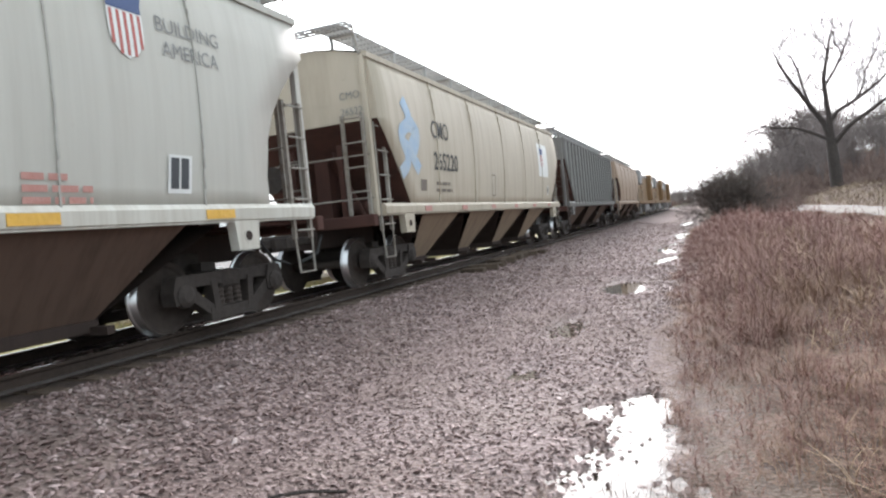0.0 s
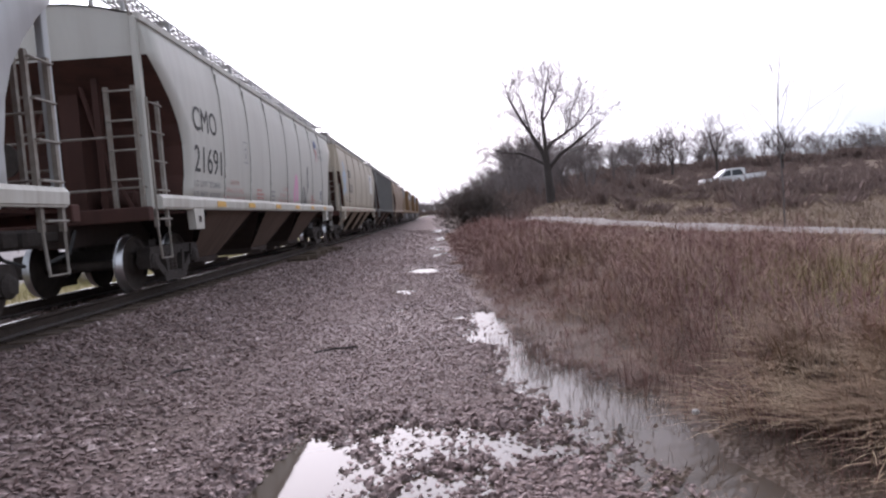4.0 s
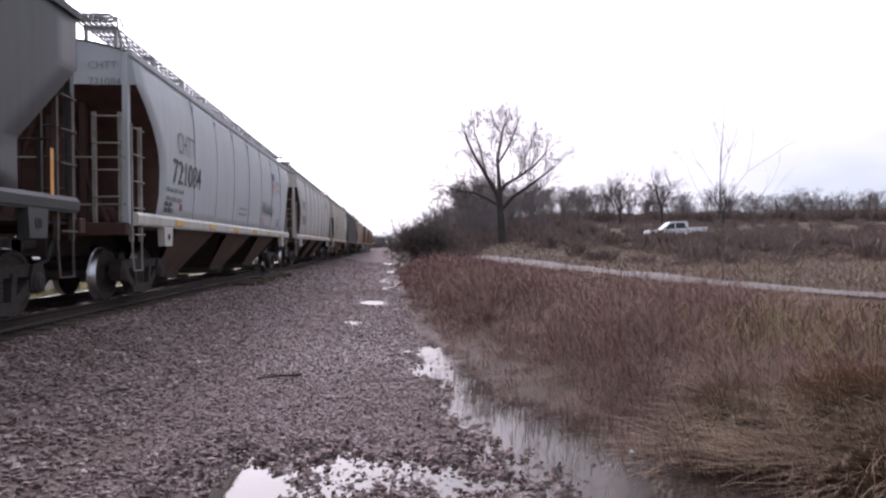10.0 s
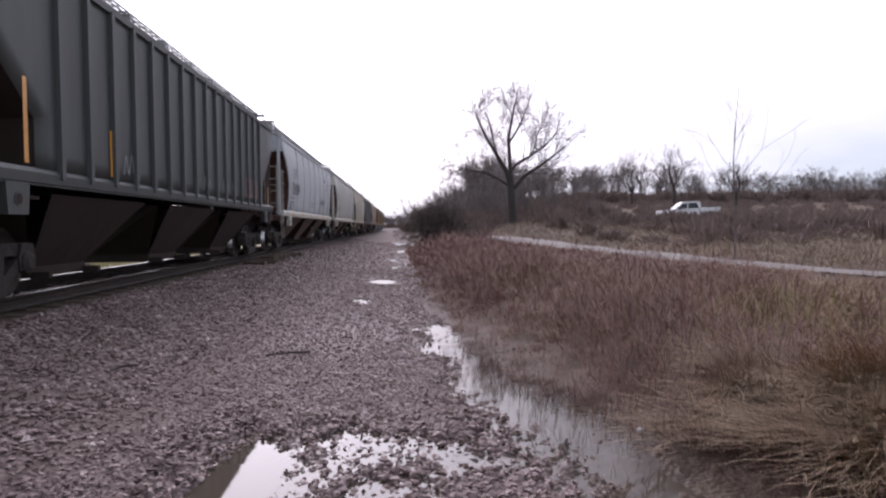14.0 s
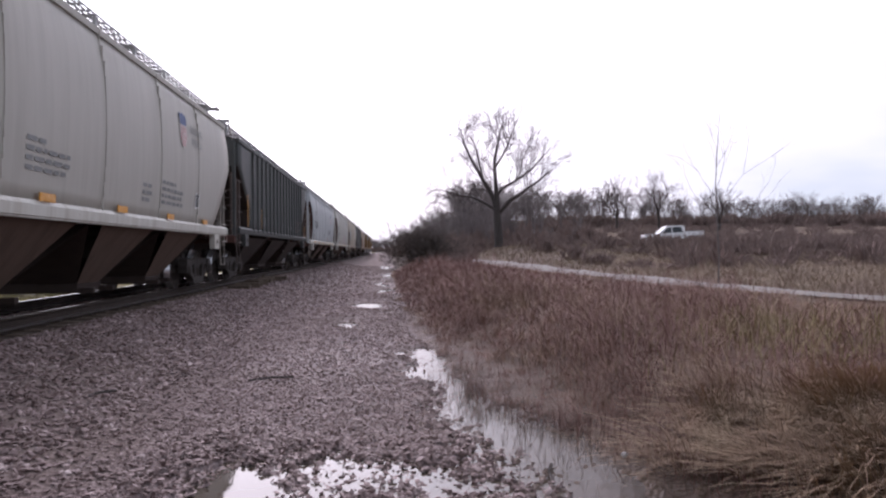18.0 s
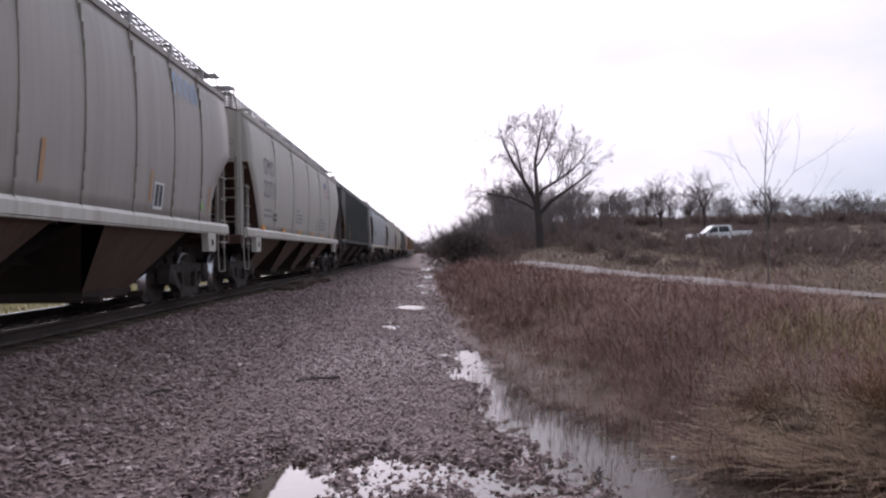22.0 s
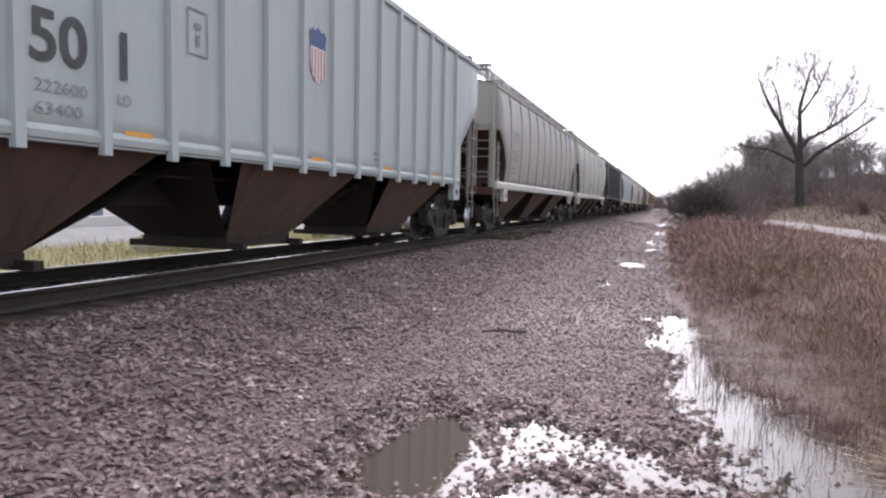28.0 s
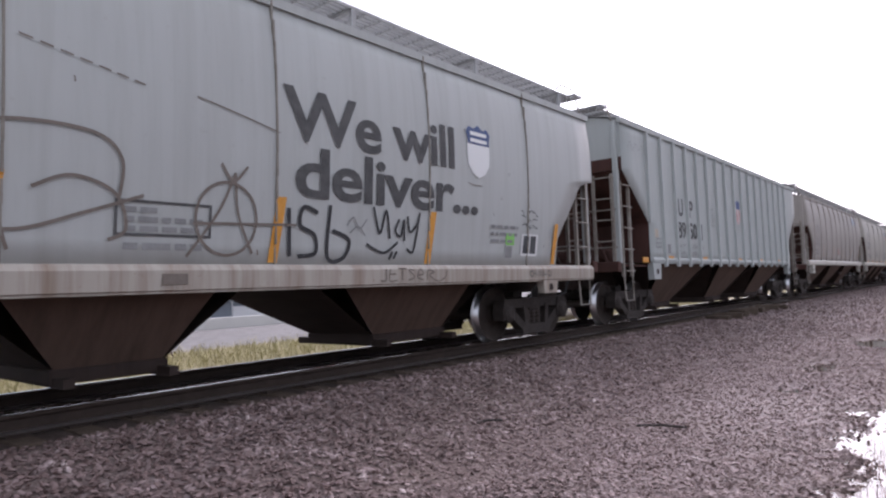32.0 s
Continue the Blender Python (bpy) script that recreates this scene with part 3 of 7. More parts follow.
        # jacking brackets by the bogies
        for e in (-1, 1):
            bm = bmesh.new()
            yb = e * (hy - 0.04 - spec.get("bracket", 1.05))
            bh = spec.get("bracket_h", 0.36)
            prism(bm, [(yb - 0.2, s0 - bh), (yb + 0.2, s0 - bh), (yb + 0.24, s0 + 0.02), (yb - 0.24, s0 + 0.02)], "x", sgn * 1.43, sgn * 1.565)
            lathe(bm, [(sgn * 1.565, 0.085), (sgn * 1.572, 0.085)], yb, 14, 0, s0 - bh / 2)
            br = part("jacking_bracket", bm, sill, car)
            # no opening: a flat dark disc stands for the hole's shade
            bm = bmesh.new()
            lathe(bm, [(sgn * 1.573, 0.065), (sgn * 1.576, 0.065)], yb, 14, 0, s0 - bh / 2)
            part("bracket_hole", bm, M["hopper_dark"], br)
    # ends: upright sheet above, slope sheet below
    for e in (-1, 1):
        bm = bmesh.new()
        zz = [ze + (z1 - ze) * k / 4 for k in range(5)]
        vs = [[bm.verts.new((s * sx(z), e * hy, z)) for s in (-1, 1)] for z in zz]
        pk = [bm.verts.new((x, e * hy, z1 + spec.get("rise", 0.24) * (1 - (x / 1.45) ** 2))) for x in (-0.9, -0.45, 0, 0.45, 0.9)]
        for q, w in zip(vs, vs[1:]):
            bm.faces.new((q[0], q[1], w[1], w[0]))
        bm.faces.new([vs[-1][0], vs[-1][1]] + pk[::-1])
        es = part("end_sheet", bm, [M[spec.get("end_top", spec["paint"])], endm], car)
        for p in es.data.polygons:
            if p.center.z < spec.get("primer_top", 0):
                p.material_index = 1
        bm = bmesh.new()
        zz = sorted([z for z in zs if z <= ze], reverse=True)
        vs = [[bm.verts.new((s * (sx(z) - 0.006), e * (ext(z) - 0.01), z)) for s in (-1, 1)] for z in zz]
        for q, w in zip(vs, vs[1:]):
            bm.faces.new((q[0], q[1], w[1], w[0]))
        part("slope_sheet", bm, endm, car)
        # platform, end sill, centre sill stub, coupler, cross braces
        yo = hy + 0.22
        bm = newbox(-1.5, 1.5, e * yo - 0.09, e * yo + 0.09, 1.02, 1.24, 0.015)
        part("end_sill", bm, M[spec.get("end_sill", "maroon")], car)
        bm = newbox(-1.42, 1.42, min(e * (ext(z0) - 0.3), e * yo), max(e * (ext(z0) - 0.3), e * yo), 1.14, 1.18)
        part("end_platform", bm, endm, car)
        bm = newbox(-0.24, 0.24, min(e * 5.4, e * (yo + 0.1)), max(e * 5.4, e * (yo + 0.1)), 0.68, 1.10, 0.02)
        part("draft_sill", bm, M["hopper_dark"], car)
        bm = newbox(-0.09, 0.09, min(e * yo, e * (hy + 0.9)), max(e * yo, e * (hy + 0.9)), 0.8, 0.95, 0.02)
        box(bm, -0.17, 0.15, e * (hy + 1.0) - 0.2, e * (hy + 1.0) + 0.2, 0.72, 1.0, 0.05)
        part("coupler", bm, M["truck_iron"], car)
        bm = bmesh.new()
        tube(bm, [(0.3, e * yo, 0.95), (0.34, e * (yo + 0.28), 0.62), (0.3, e * (hy + 1.0), 0.5)], 0.028, 6)
        part("air_hose", bm, M["tyre"], car)
        # posts carrying the overhang
        for s in (-1, 1):
            bm = newbox(s * 1.42 - 0.05, s * 1.42 + 0.05, e * (hy + 0.02) - 0.06, e * (hy + 0.02) + 0.06, 1.2, z1 - 0.02, 0.01)
            part("corner_post", bm, M[spec.get("post", spec["paint"])], car)
            bm = newbox(s * 0.55 - 0.05, s * 0.55 + 0.05, e * (hy - 0.35) - 0.05, e * (hy - 0.35) + 0.05, 1.15, ze + 0.35)
            part("slope_brace", bm, endm, car)
            ladder(car, s * 1.46, e * (hy - 0.24), 0.92, spec.get("lt", 2.95), 5, "y", 0.42, rung)
            bm = bmesh.new()
            tube(bm, [(s * 1.47, e * (hy - 0.46), 1.0), (s * 1.49, e * (hy - 0.43), 0.42), (s * 1.49, e * (hy - 0.05), 0.42), (s * 1.47, e * (hy - 0.02), 1.0)], 0.02, 6)
            part("stirrup", bm, rung, car)
            ladder(car, s * 1.16, e * (hy + 0.16), 1.1, spec.get("lt", 2.95) + (0.15 if s > 0 else -0.6), 5, "x", 0.42, rung)
        bm = newbox(-0.16, 0.16, min(e * (hy - 0.95), e * (hy - 0.5)), max(e * (hy - 0.95), e * (hy - 0.5)), 1.1, ze - 0.1)
        part("end_web", bm, endm, car)
        part("end_beam", newbox(-1.38, 1.38, e * (hy - 0.38) - 0.05, e * (hy - 0.38) + 0.05, ze - 0.14, ze), endm, car)
        for s in (-1, 1):
            bm = bmesh.new()
            tube(bm, [(s * 1.0, e * (hy - 0.3), 1.2), (s * 0.6, e * (hy - 0.36), 2.0), (s * 0.2, e * (hy - 0.45), ze - 0.1)], 0.04, 6)
            part("diagonal_brace", bm, endm, car)
        bm = bmesh.new()
        for z in (1.55, 2.35):
            tube(bm, [(-1.42, e * (hy + 0.08), z), (1.42, e * (hy + 0.08), z)], 0.018, 6)
        part("grab_rail", bm, rung, car)
        if e == 1:
            bm = newbox(-1.15, -0.35, hy - 1.0, hy - 0.55, 1.2, 1.85, 0.04)
            box(bm, -0.9, -0.55, hy - 0.9, hy - 0.6, 1.85, 2.2, 0.05)
            part("control_valve", bm, M["truck_iron"], car)
            part("end_tank", lathe(bmesh.new(), [(-0.42, 0.1), (-0.36, 0.17), (0.36, 0.17), (0.42, 0.1)], hy - 0.7, 14, 0.35, 1.45), M["truck_iron"], car)
        if e == -1:
            bm = bmesh.new()
            lathe(bm, [(-0.02, 0.27), (0.02, 0.27)], 0, 20)
            bmesh.ops.transform(bm, matrix=pose(-0.75, e * (hy + 0.12), 2.1, 0, 0, 90), verts=bm.verts)
            part("hand_brake_wheel", bm, M["truck_iron"], car)
            part("brake_cylinder", lathe(bmesh.new(), [(-0.3, 0.12), (-0.25, 0.16), (0.25, 0.16), (0.3, 0.12)], e * (hy - 0.75), 14, 0.6, 1.4), M["maroon"], car)
            part("air_tank", lathe(bmesh.new(), [(-0.55, 0.12), (-0.48, 0.2), (0.48, 0.2), (0.55, 0.12)], e * (hy - 1.1), 14, -0.5, 1.42), M["maroon"], car)
    # roof, hatches, running boards
    bm = bmesh.new()
    rise = spec.get("rise", 0.24)
    xs = [-1.47, -1.2, -0.9, -0.45, 0, 0.45, 0.9, 1.2, 1.47]
    rows = [[bm.verts.new((x * sx(z1) / 1.45, y, z1 + rise * (1 - min(abs(x) / 1.45, 1) ** 2) + (0.02 if abs(x) < 1.4 else 0))) for x in xs] for y in [-hy - 0.04 + (2 * hy + 0.08) * k / 16 for k in range(17)]]
    for q, w in zip(rows, rows[1:]):
        for k in range(len(xs) - 1):
            bm.faces.new((q[k], q[k + 1], w[k + 1], w[k]))
    rf = part("roof", bm, main, car, smooth=True)
    for s in (-1, 1):
        bm = bmesh.new()
        prism(bm, [(s * (sx(z1) - 0.03), z1 - 0.07), (s * (sx(z1) + 0.045), z1 - 0.07), (s * (sx(z1) + 0.05), z1 + 0.03), (s * (sx(z1) - 0.05), z1 + 0.05)], "y", -hy - 0.05, hy + 0.05)
        part("eave_rail", bm, main, car)
    bm = newbox(-0.33, 0.33, -hy + 0.7, hy - 0.7, z1 + rise - 0.03, z1 + rise + 0.12, 0.03)
    part("hatch_trough", bm, main, rf)
    board(car, spec, hy, z1, rise)
    # hopper bays: side sheet colour, then the one darkened for shade
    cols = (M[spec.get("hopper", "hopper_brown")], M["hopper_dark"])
    zr = spec.get("ridge", 0.66)
    for y, top, out, *yo in spec.get("bays", ((-4.35, 2.1, 0.75), (0, 2.1, 0.75), (4.35, 2.1, 0.75))):
        bay(car, y, top, out, cols, yo[0] if yo else y, z0=spec.get("bay_low", 0.08))
    bm = newbox(-0.3, 0.3, -5.95, 5.95, zr, 1.25)
    part("centre_sill", bm, M["hopper_dark"], car)
    bm = bmesh.new()
    tube(bm, [(0.9, -5.2, 1.02), (0.95, 0, 1.0), (0.9, 5.2, 1.02)], 0.022, 6)
    part("brake_pipe", bm, M["hopper_dark"], car)
    ws = truck(car, -spec.get("tc", 6.85)) + truck(car, spec.get("tc", 6.85))
    return car, ws, sx, side


def board(car, spec, hy, z1, rise):
    """Roof walkway of open grating on brackets, along the near and the far edge."""
    zt = z1 + rise + spec.get("board_up", 0.3)
    for s in (-1, 1):
        xa, xb = s * 0.62, s * 1.14
        bm = bmesh.new()
        L = hy + 0.35
        for x in np.linspace(xa, xb, 7):
            box(bm, x - 0.012, x + 0.012, -L, L, zt - 0.04, zt)
        for k in range(int(2 * L / 0.3) + 1):
            y = -L + 0.3 * k
            box(bm, min(xa, xb), max(xa, xb), y - 0.014, y + 0.014, zt - 0.036, zt - 0.006)
        ob = part("running_board", bm, M["grating"], car)
        brace = None
        n = spec.get("braces", 10)
        for k in range(n):
            y = -hy + 0.3 + (2 * hy - 0.6) * k / (n - 1)
            if brace is None:
                bm = newbox(min(xa, xb) - 0.02, max(xa, xb) + 0.02, -0.035, 0.035, zt - 0.075, zt - 0.035)
                zl = z1 + rise * (1 - (1.14 / 1.45) ** 2)
                box(bm, s * 1.14 - 0.025, s * 1.14 + 0.025, -0.035, 0.035, zl, zt - 0.04)
                box(bm, s * 0.64 - 0.025, s * 0.64 + 0.025, -0.035, 0.035, z1 + rise * 0.8, zt - 0.04)
                brace = part("bracket", bm, M["grating"], ob)
                brace.matrix_basis = pose(0, y, 0)
            else:
                shared("bracket", brace, ob, pose(0, y, 0))
    for e in (-1, 1):
        bm = bmesh.new()
        for x in np.linspace(-1.3, 1.3, 12):
            box(bm, x - 0.012, x + 0.012, e * (hy + 0.02) - 0.0, e * (hy + 0.02) + 0.36 * e, zt - 0.04, zt) if e > 0 else box(bm, x - 0.012, x + 0.012, -hy - 0.38, -hy - 0.02, zt - 0.04, zt)
        for y in (hy + 0.04, hy + 0.2, hy + 0.36):
            box(bm, -1.3, 1.3, e * y - 0.015, e * y + 0.015, zt - 0.045, zt - 0.005)
        part("crossover_board", bm, M["grating"], car)
        for s in (-1, 1):
            bm = bmesh.new()
            tube(bm, [(s * 1.2, e * (hy - 0.5), zt), (s * 1.22, e * (hy - 0.3), zt + 0.12), (s * 1.28, e * (hy + 0.05), zt + 0.05), (s * 1.4, e * (hy + 0.1), z1 - 0.02)], 0.018, 6)
            part("roof_grab", bm, M["rung"], car)

# ---- ground ----
def smooth(a, b, x):
    t = np.clip((x - a) / (b - a), 0, 1)
    return t * t * (3 - 2 * t)


def wav(x, y, s):
    """Cheap smooth unevenness in -1..1."""
    return (np.sin(x * 1.7 / s + 1.3 * np.sin(y * 0.9 / s)) * np.cos(y * 1.3 / s + 1.1 * np.sin(x * 0.8 / s)) + 0.5 * np.sin(x * 4.1 / s + y * 3.3 / s) * np.cos(y * 3.7 / s - x * 2.2 / s)) / 1.5


# puddles: centre x, centre y, half width, half length, turn in degrees
POOLS = [(-0.93, 4.05, 0.36, 0.8, 0), (-0.6, 3.8, 0.24, 0.5, 0), (-0.22, 4.45, 0.3, 0.36, 30), (0.26, 4.4, 0.34, 0.2, 0), (-0.1, 3.65, 0.26, 0.22, 0), (0.5, 4.15, 0.25, 0.2, 0),
         (-0.5, 18.1, 0.4, 1.1, 4), (-0.2, 28.6, 0.34, 1.6, 10), (-0.75, 13.4, 0.24, 0.8, 0), (-0.7, 10.8, 0.18, 0.3, 0), (0.02, 24.6, 0.3, 1.6, -8), (-0.02, 32.0, 0.22, 1.6, -12),
         (-0.15, 58.0, 0.4, 6.0, 0), (0.1, 39.0, 0.4, 3.2, 0), (-1.3, 3.0, 0.3, 0.4, 0), (0.25, 9.6, 0.1, 0.2, 0)]
# the ditch's own run of water: y, left edge, right edge
RUN_Y = (2.2, 2.8, 3.65, 4.2, 5.1, 5.7, 6.2, 6.5, 7.0, 7.6, 8.0, 8.6, 9.4, 10.3)
RUN_L = (1.65, 1.40, 1.12, 0.90, 0.82, 0.62, 0.48, 0.56, 0.62, 0.50, 0.20, 0.40, 0.40, 0.50)
RUN_R = (3.20, 2.80, 2.35, 2.10, 1.85, 1.45, 1.22, 1.08, 1.05, 0.98, 0.94, 0.88, 0.80, 0.72)


def pool_depth(x, y):
    ragged = 0.55 * wav(x, y, 0.15) + 0.7 * wav(x + 3, y - 1, 0.06) + 0.55 * wav(x - 2, y + 1, 0.032)
    ragged = ragged * (0.35 + 0.65 * smooth(14, 7, y))
    d = np.zeros_like(x)
    for cx, cy, a, b, r in POOLS:
        c, s = math.cos(radians(r)), math.sin(radians(r))
        u, v = (x - cx) * c + (y - cy) * s, -(x - cx) * s + (y - cy) * c
        e = np.sqrt((u / a) ** 2 + (v / b) ** 2) + ragged
        d = np.maximum(d, 1 - smooth(0.6, 1.75, e))
    l, r = np.interp(y, RUN_Y, RUN_L), np.interp(y, RUN_Y, RUN_R)
    e = np.abs(x - (l + r) / 2) / np.maximum((r - l) / 2, 0.03) + 1.05 * ragged + 3 * smooth(9.9, 10.5, y) + 3 * smooth(2.2, 1.4, y)
    return np.maximum(d, 1 - smooth(0.6, 1.6, e))


def road_x(y):
    """Middle of the dirt road beyond the grass."""
    return 5.4 + 2.6 * smooth(62, 16, y) + 1.4 * smooth(17, 10, y) + 9.0 * smooth(12, 1, y)


def height(x, y):
    x, y = np.asarray(x, float), np.asarray(y, float)
    dx = x - TRACK_X
    bed = RAIL_Z - 0.20
    z = 0.058 + 0.05 * smooth(0.2, -1.6, x) + (bed - 0.115) * smooth(TRACK_X + 3.9, TRACK_X + 1.75, x) * (dx > 0)
    left = 0.10 + (bed - 0.10) * smooth(TRACK_X - 4.2, TRACK_X - 1.75, x)
    z = np.where(dx > 0, z, left)
    # grass bank and the rising field
    bank = 0.36 * smooth(1.0, 3.4, x) + 0.1 * smooth(3, 9, x)
    hill = 1.24 * smooth(22, 56, y) * smooth(4, 12, x) + 3.6 * smooth(54, 122, y) * smooth(8, 26, x)
    hill = hill + 1.2 * smooth(16, 50, x) * smooth(0, 30, y) * (1 - smooth(22, 56, y))
    z = z + bank * (dx > 0) + hill * (dx > 0)
    z = z + 0.025 * wav(x, y, 0.9) * smooth(TRACK_X + 2.2, TRACK_X + 4.5, x) + 0.05 * wav(x, y, 3.1) * smooth(2, 6, x)
    # the wet lane lies low, so the puddles are shallow dips in it
    low = smooth(-2.6, -1.3, x) * smooth(3.0, 1.6, x) * smooth(14, 9, y)
    z = z * (1 - 0.62 * low) - 0.115 * (1 - 0.55 * low) * pool_depth(x, y)
    # the wheel-track puddles are a thin film over the stones
    film = np.maximum(z, -0.02 + 0.012 * wav(x, y, 0.05))
    broken = np.maximum(z, -0.014 + 0.03 * wav(x, y * 0.5, 0.07))
    z = np.where((x < 0.15) & (y >= 9) & (y < 15.5), broken, z)
    clear = ((x + 0.9) / 0.24) ** 2 + ((y - 4.05) / 0.62) ** 2 + 0.35 * wav(x, y, 0.12) < 1
    return np.where((x < 0.75) & (y < 9), np.where(clear, -0.06, film), z)


def axis(points):
    out = []
    for a, b, step in points:
        out += list(np.arange(a, b, step))
    out.append(points[-1][1])
    return np.array(out)


gx = axis([(-2500, -300, 220), (-300, -60, 20), (-60, -12, 4), (-12, -3, 0.35), (-3, -1.6, 0.07), (-1.6, 2.6, 0.036), (2.6, 4.2, 0.07), (4.2, 14, 0.5), (14, 60, 3), (60, 300, 20), (300, 2500, 220)])
gy = axis([(-2500, -200, 230), (-200, -20, 18), (-20, 1, 1.0), (1, 2.6, 0.08), (2.6, 8.4, 0.042), (8.4, 11, 0.08), (11, 34, 0.16), (34, 130, 3), (130, 400, 20), (400, 2500, 210)])
X, Y = np.meshgrid(gx, gy)
Z = height(X, Y)
nx, nyy = len(gx), len(gy)
idx = np.arange(nx * nyy).reshape(nyy, nx)
quads = np.stack([idx[:-1, :-1], idx[:-1, 1:], idx[1:, 1:], idx[1:, :-1]], -1).reshape(-1, 4)


def ground_build(nt, b):
    g = nt.nodes.new("ShaderNodeNewGeometry")
    sep = nt.nodes.new("ShaderNodeSeparateXYZ")
    nt.links.new(g.outputs["Position"], sep.inputs[0])
    pos = g.outputs["Position"]

    def step(sock, a, c):
        m = nt.nodes.new("ShaderNodeMapRange")
        m.interpolation_type = "SMOOTHSTEP"
        m.inputs["From Min"].default_value, m.inputs["From Max"].default_value = a, c
        nt.links.new(sock, m.inputs["Value"])
        return m.outputs["Result"]

    def mul(a, c, op="MULTIPLY"):
        m = nt.nodes.new("ShaderNodeMath")
        m.operation = op
        for s, v in ((m.inputs[0], a), (m.inputs[1], c)):
            if isinstance(v, (int, float)):
                s.default_value = v
            else:
                nt.links.new(v, s)
        return m.outputs[0]
    n_big = noise_tex(nt, pos, 0.5, 4)
    n_mid = noise_tex(nt, pos, 3.0, 5)
    vor = nt.nodes.new("ShaderNodeTexVoronoi")
    vor.inputs["Scale"].default_value = 26.0
    nt.links.new(pos, vor.inputs["Vector"])
    grav = ramp(nt, vor.outputs["Color"], [(0.1, (0.068, 0.045, 0.042)), (0.5, (0.142, 0.102, 0.096)), (0.9, (0.258, 0.200, 0.190))])
    mud = mix(nt, ramp(nt, n_mid, [(0.35, 0.0), (0.7, 1.0)]), (0.10, 0.072, 0.06), (0.18, 0.137, 0.115))
    c = mix(nt, ramp(nt, n_big, [(0.42, 0.0), (0.62, 0.6)]), grav, mud)
    edge = nt.nodes.new("ShaderNodeMath")
    edge.operation = "ADD"
    nt.links.new(sep.outputs["X"], edge.inputs[0])
    nt.links.new(mul(n_mid, 1.6), edge.inputs[1])
    soil = mix(nt, ramp(nt, n_mid, [(0.3, 0.0), (0.7, 1.0)]), (0.06, 0.042, 0.032), (0.12, 0.085, 0.058))
    c = mix(nt, step(edge.outputs[0], 1.3, 2.1), c, soil)
    field = mix(nt, ramp(nt, noise_tex(nt, pos, 0.16, 6), [(0.38, 0.0), (0.62, 1.0)]), (0.095, 0.066, 0.05), (0.17, 0.122, 0.082))
    c = mix(nt, step(sep.outputs["X"], 6, 14), c, field)
    # darker brown soil along the rails
    dark_soil = mix(nt, ramp(nt, n_mid, [(0.3, 0.0), (0.7, 1.0)]), (0.045, 0.032, 0.027), (0.085, 0.062, 0.052))
    c = mix(nt, step(edge.outputs[0], TRACK_X + 2.15, TRACK_X + 1.95), c, dark_soil)
    # the far side of the track: pale gravel yard
    yard = mix(nt, ramp(nt, n_mid, [(0.3, 0.0), (0.7, 1.0)]), (0.15, 0.142, 0.135), (0.24, 0.23, 0.22))
    turf = mix(nt, ramp(nt, n_mid, [(0.3, 0.0), (0.7, 1.0)]), (0.16, 0.135, 0.065), (0.26, 0.225, 0.11))
    c = mix(nt, step(sep.outputs["X"], -8.2, -8.8), c, yard)
    c = mix(nt, step(sep.outputs["X"], -9.6, -10.4), c, turf)
    c = mix(nt, step(sep.outputs["X"], -14.5, -16.0), c, yard)
    nt.links.new(c, b.inputs["Base Color"])
    wet = step(sep.outputs["Z"], 0.10, 0.0)
    nt.links.new(mul(mul(wet, -0.3), 0.92, "ADD"), b.inputs["Roughness"])
    bump(nt, b, vor.outputs["Distance"], 0.6, 0.03)
    b.inputs["Specular IOR Level"].default_value = 0.2


M["ground"] = mat("stony_wet_ground", (0.2, 0.17, 0.15), 0.9, 0, ground_build)
me = bpy.data.meshes.new("ground")
me.from_pydata(np.stack([X, Y, Z], -1).reshape(-1, 3).tolist(), [], quads.tolist())
me.materials.append(M["ground"])
me.polygons.foreach_set("use_smooth", [True] * len(me.polygons))
ground = tagged(new("ground", me), "brown gravelly ground with a shallow wet ditch", "ground", kind="structure")

# standing water in the ditch
def water_build(nt, b):
    b.inputs["IOR"].default_value = 1.33
    bump(nt, b, noise_tex(nt, coords(nt), 5.0, 2), 0.04, 0.01)


M["water"] = mat("shallow_muddy_water", (0.07, 0.055, 0.042), 0.03, 0, water_build)
bm = bmesh.new()
vs = [bm.verts.new((x, y, 0.0)) for x, y in ((-1.9, 1.0), (3.3, 1.0), (3.3, 60), (-1.4, 60))]
bm.faces.new(vs)
water = mesh_ob("water", bm, M["water"])
tagged(water, "still shallow puddle water reflecting the pale sky", "puddle", kind="structure")

# ---- track ----
def rail(x, name):
    bm = bmesh.new()
    prof = [(-0.07, 0), (0.07, 0), (0.07, 0.012), (0.012, 0.035), (0.009, 0.125), (0.036, 0.14), (0.036, 0.168), (0.026, 0.178), (-0.026, 0.178), (-0.036, 0.168), (-0.036, 0.14), (-0.009, 0.125), (-0.012, 0.035), (-0.07, 0.012)]
    ys = list(range(-120, 700, 12))
    prism(bm, prof, "y", -120, 700)
    ob = mesh_ob(name, bm, [M["rail"], M["rail_top"], M["rail_foot"]])
    for p in ob.data.polygons:
        if p.normal.z > 0.9 and p.center.z > 0.17:
            p.material_index = 1
        elif p.normal.z > 0.5 and p.center.z < 0.06:
            p.material_index = 2
    ob.location = (x, 0, RAIL_Z - 0.178)
    return tagged(ob, "rusty steel rail with a polished head", "rail", "rails of the track", "structure")


rail(TRACK_X - 0.7537, "rail_far")
rail(TRACK_X + 0.7537, "rail_near")

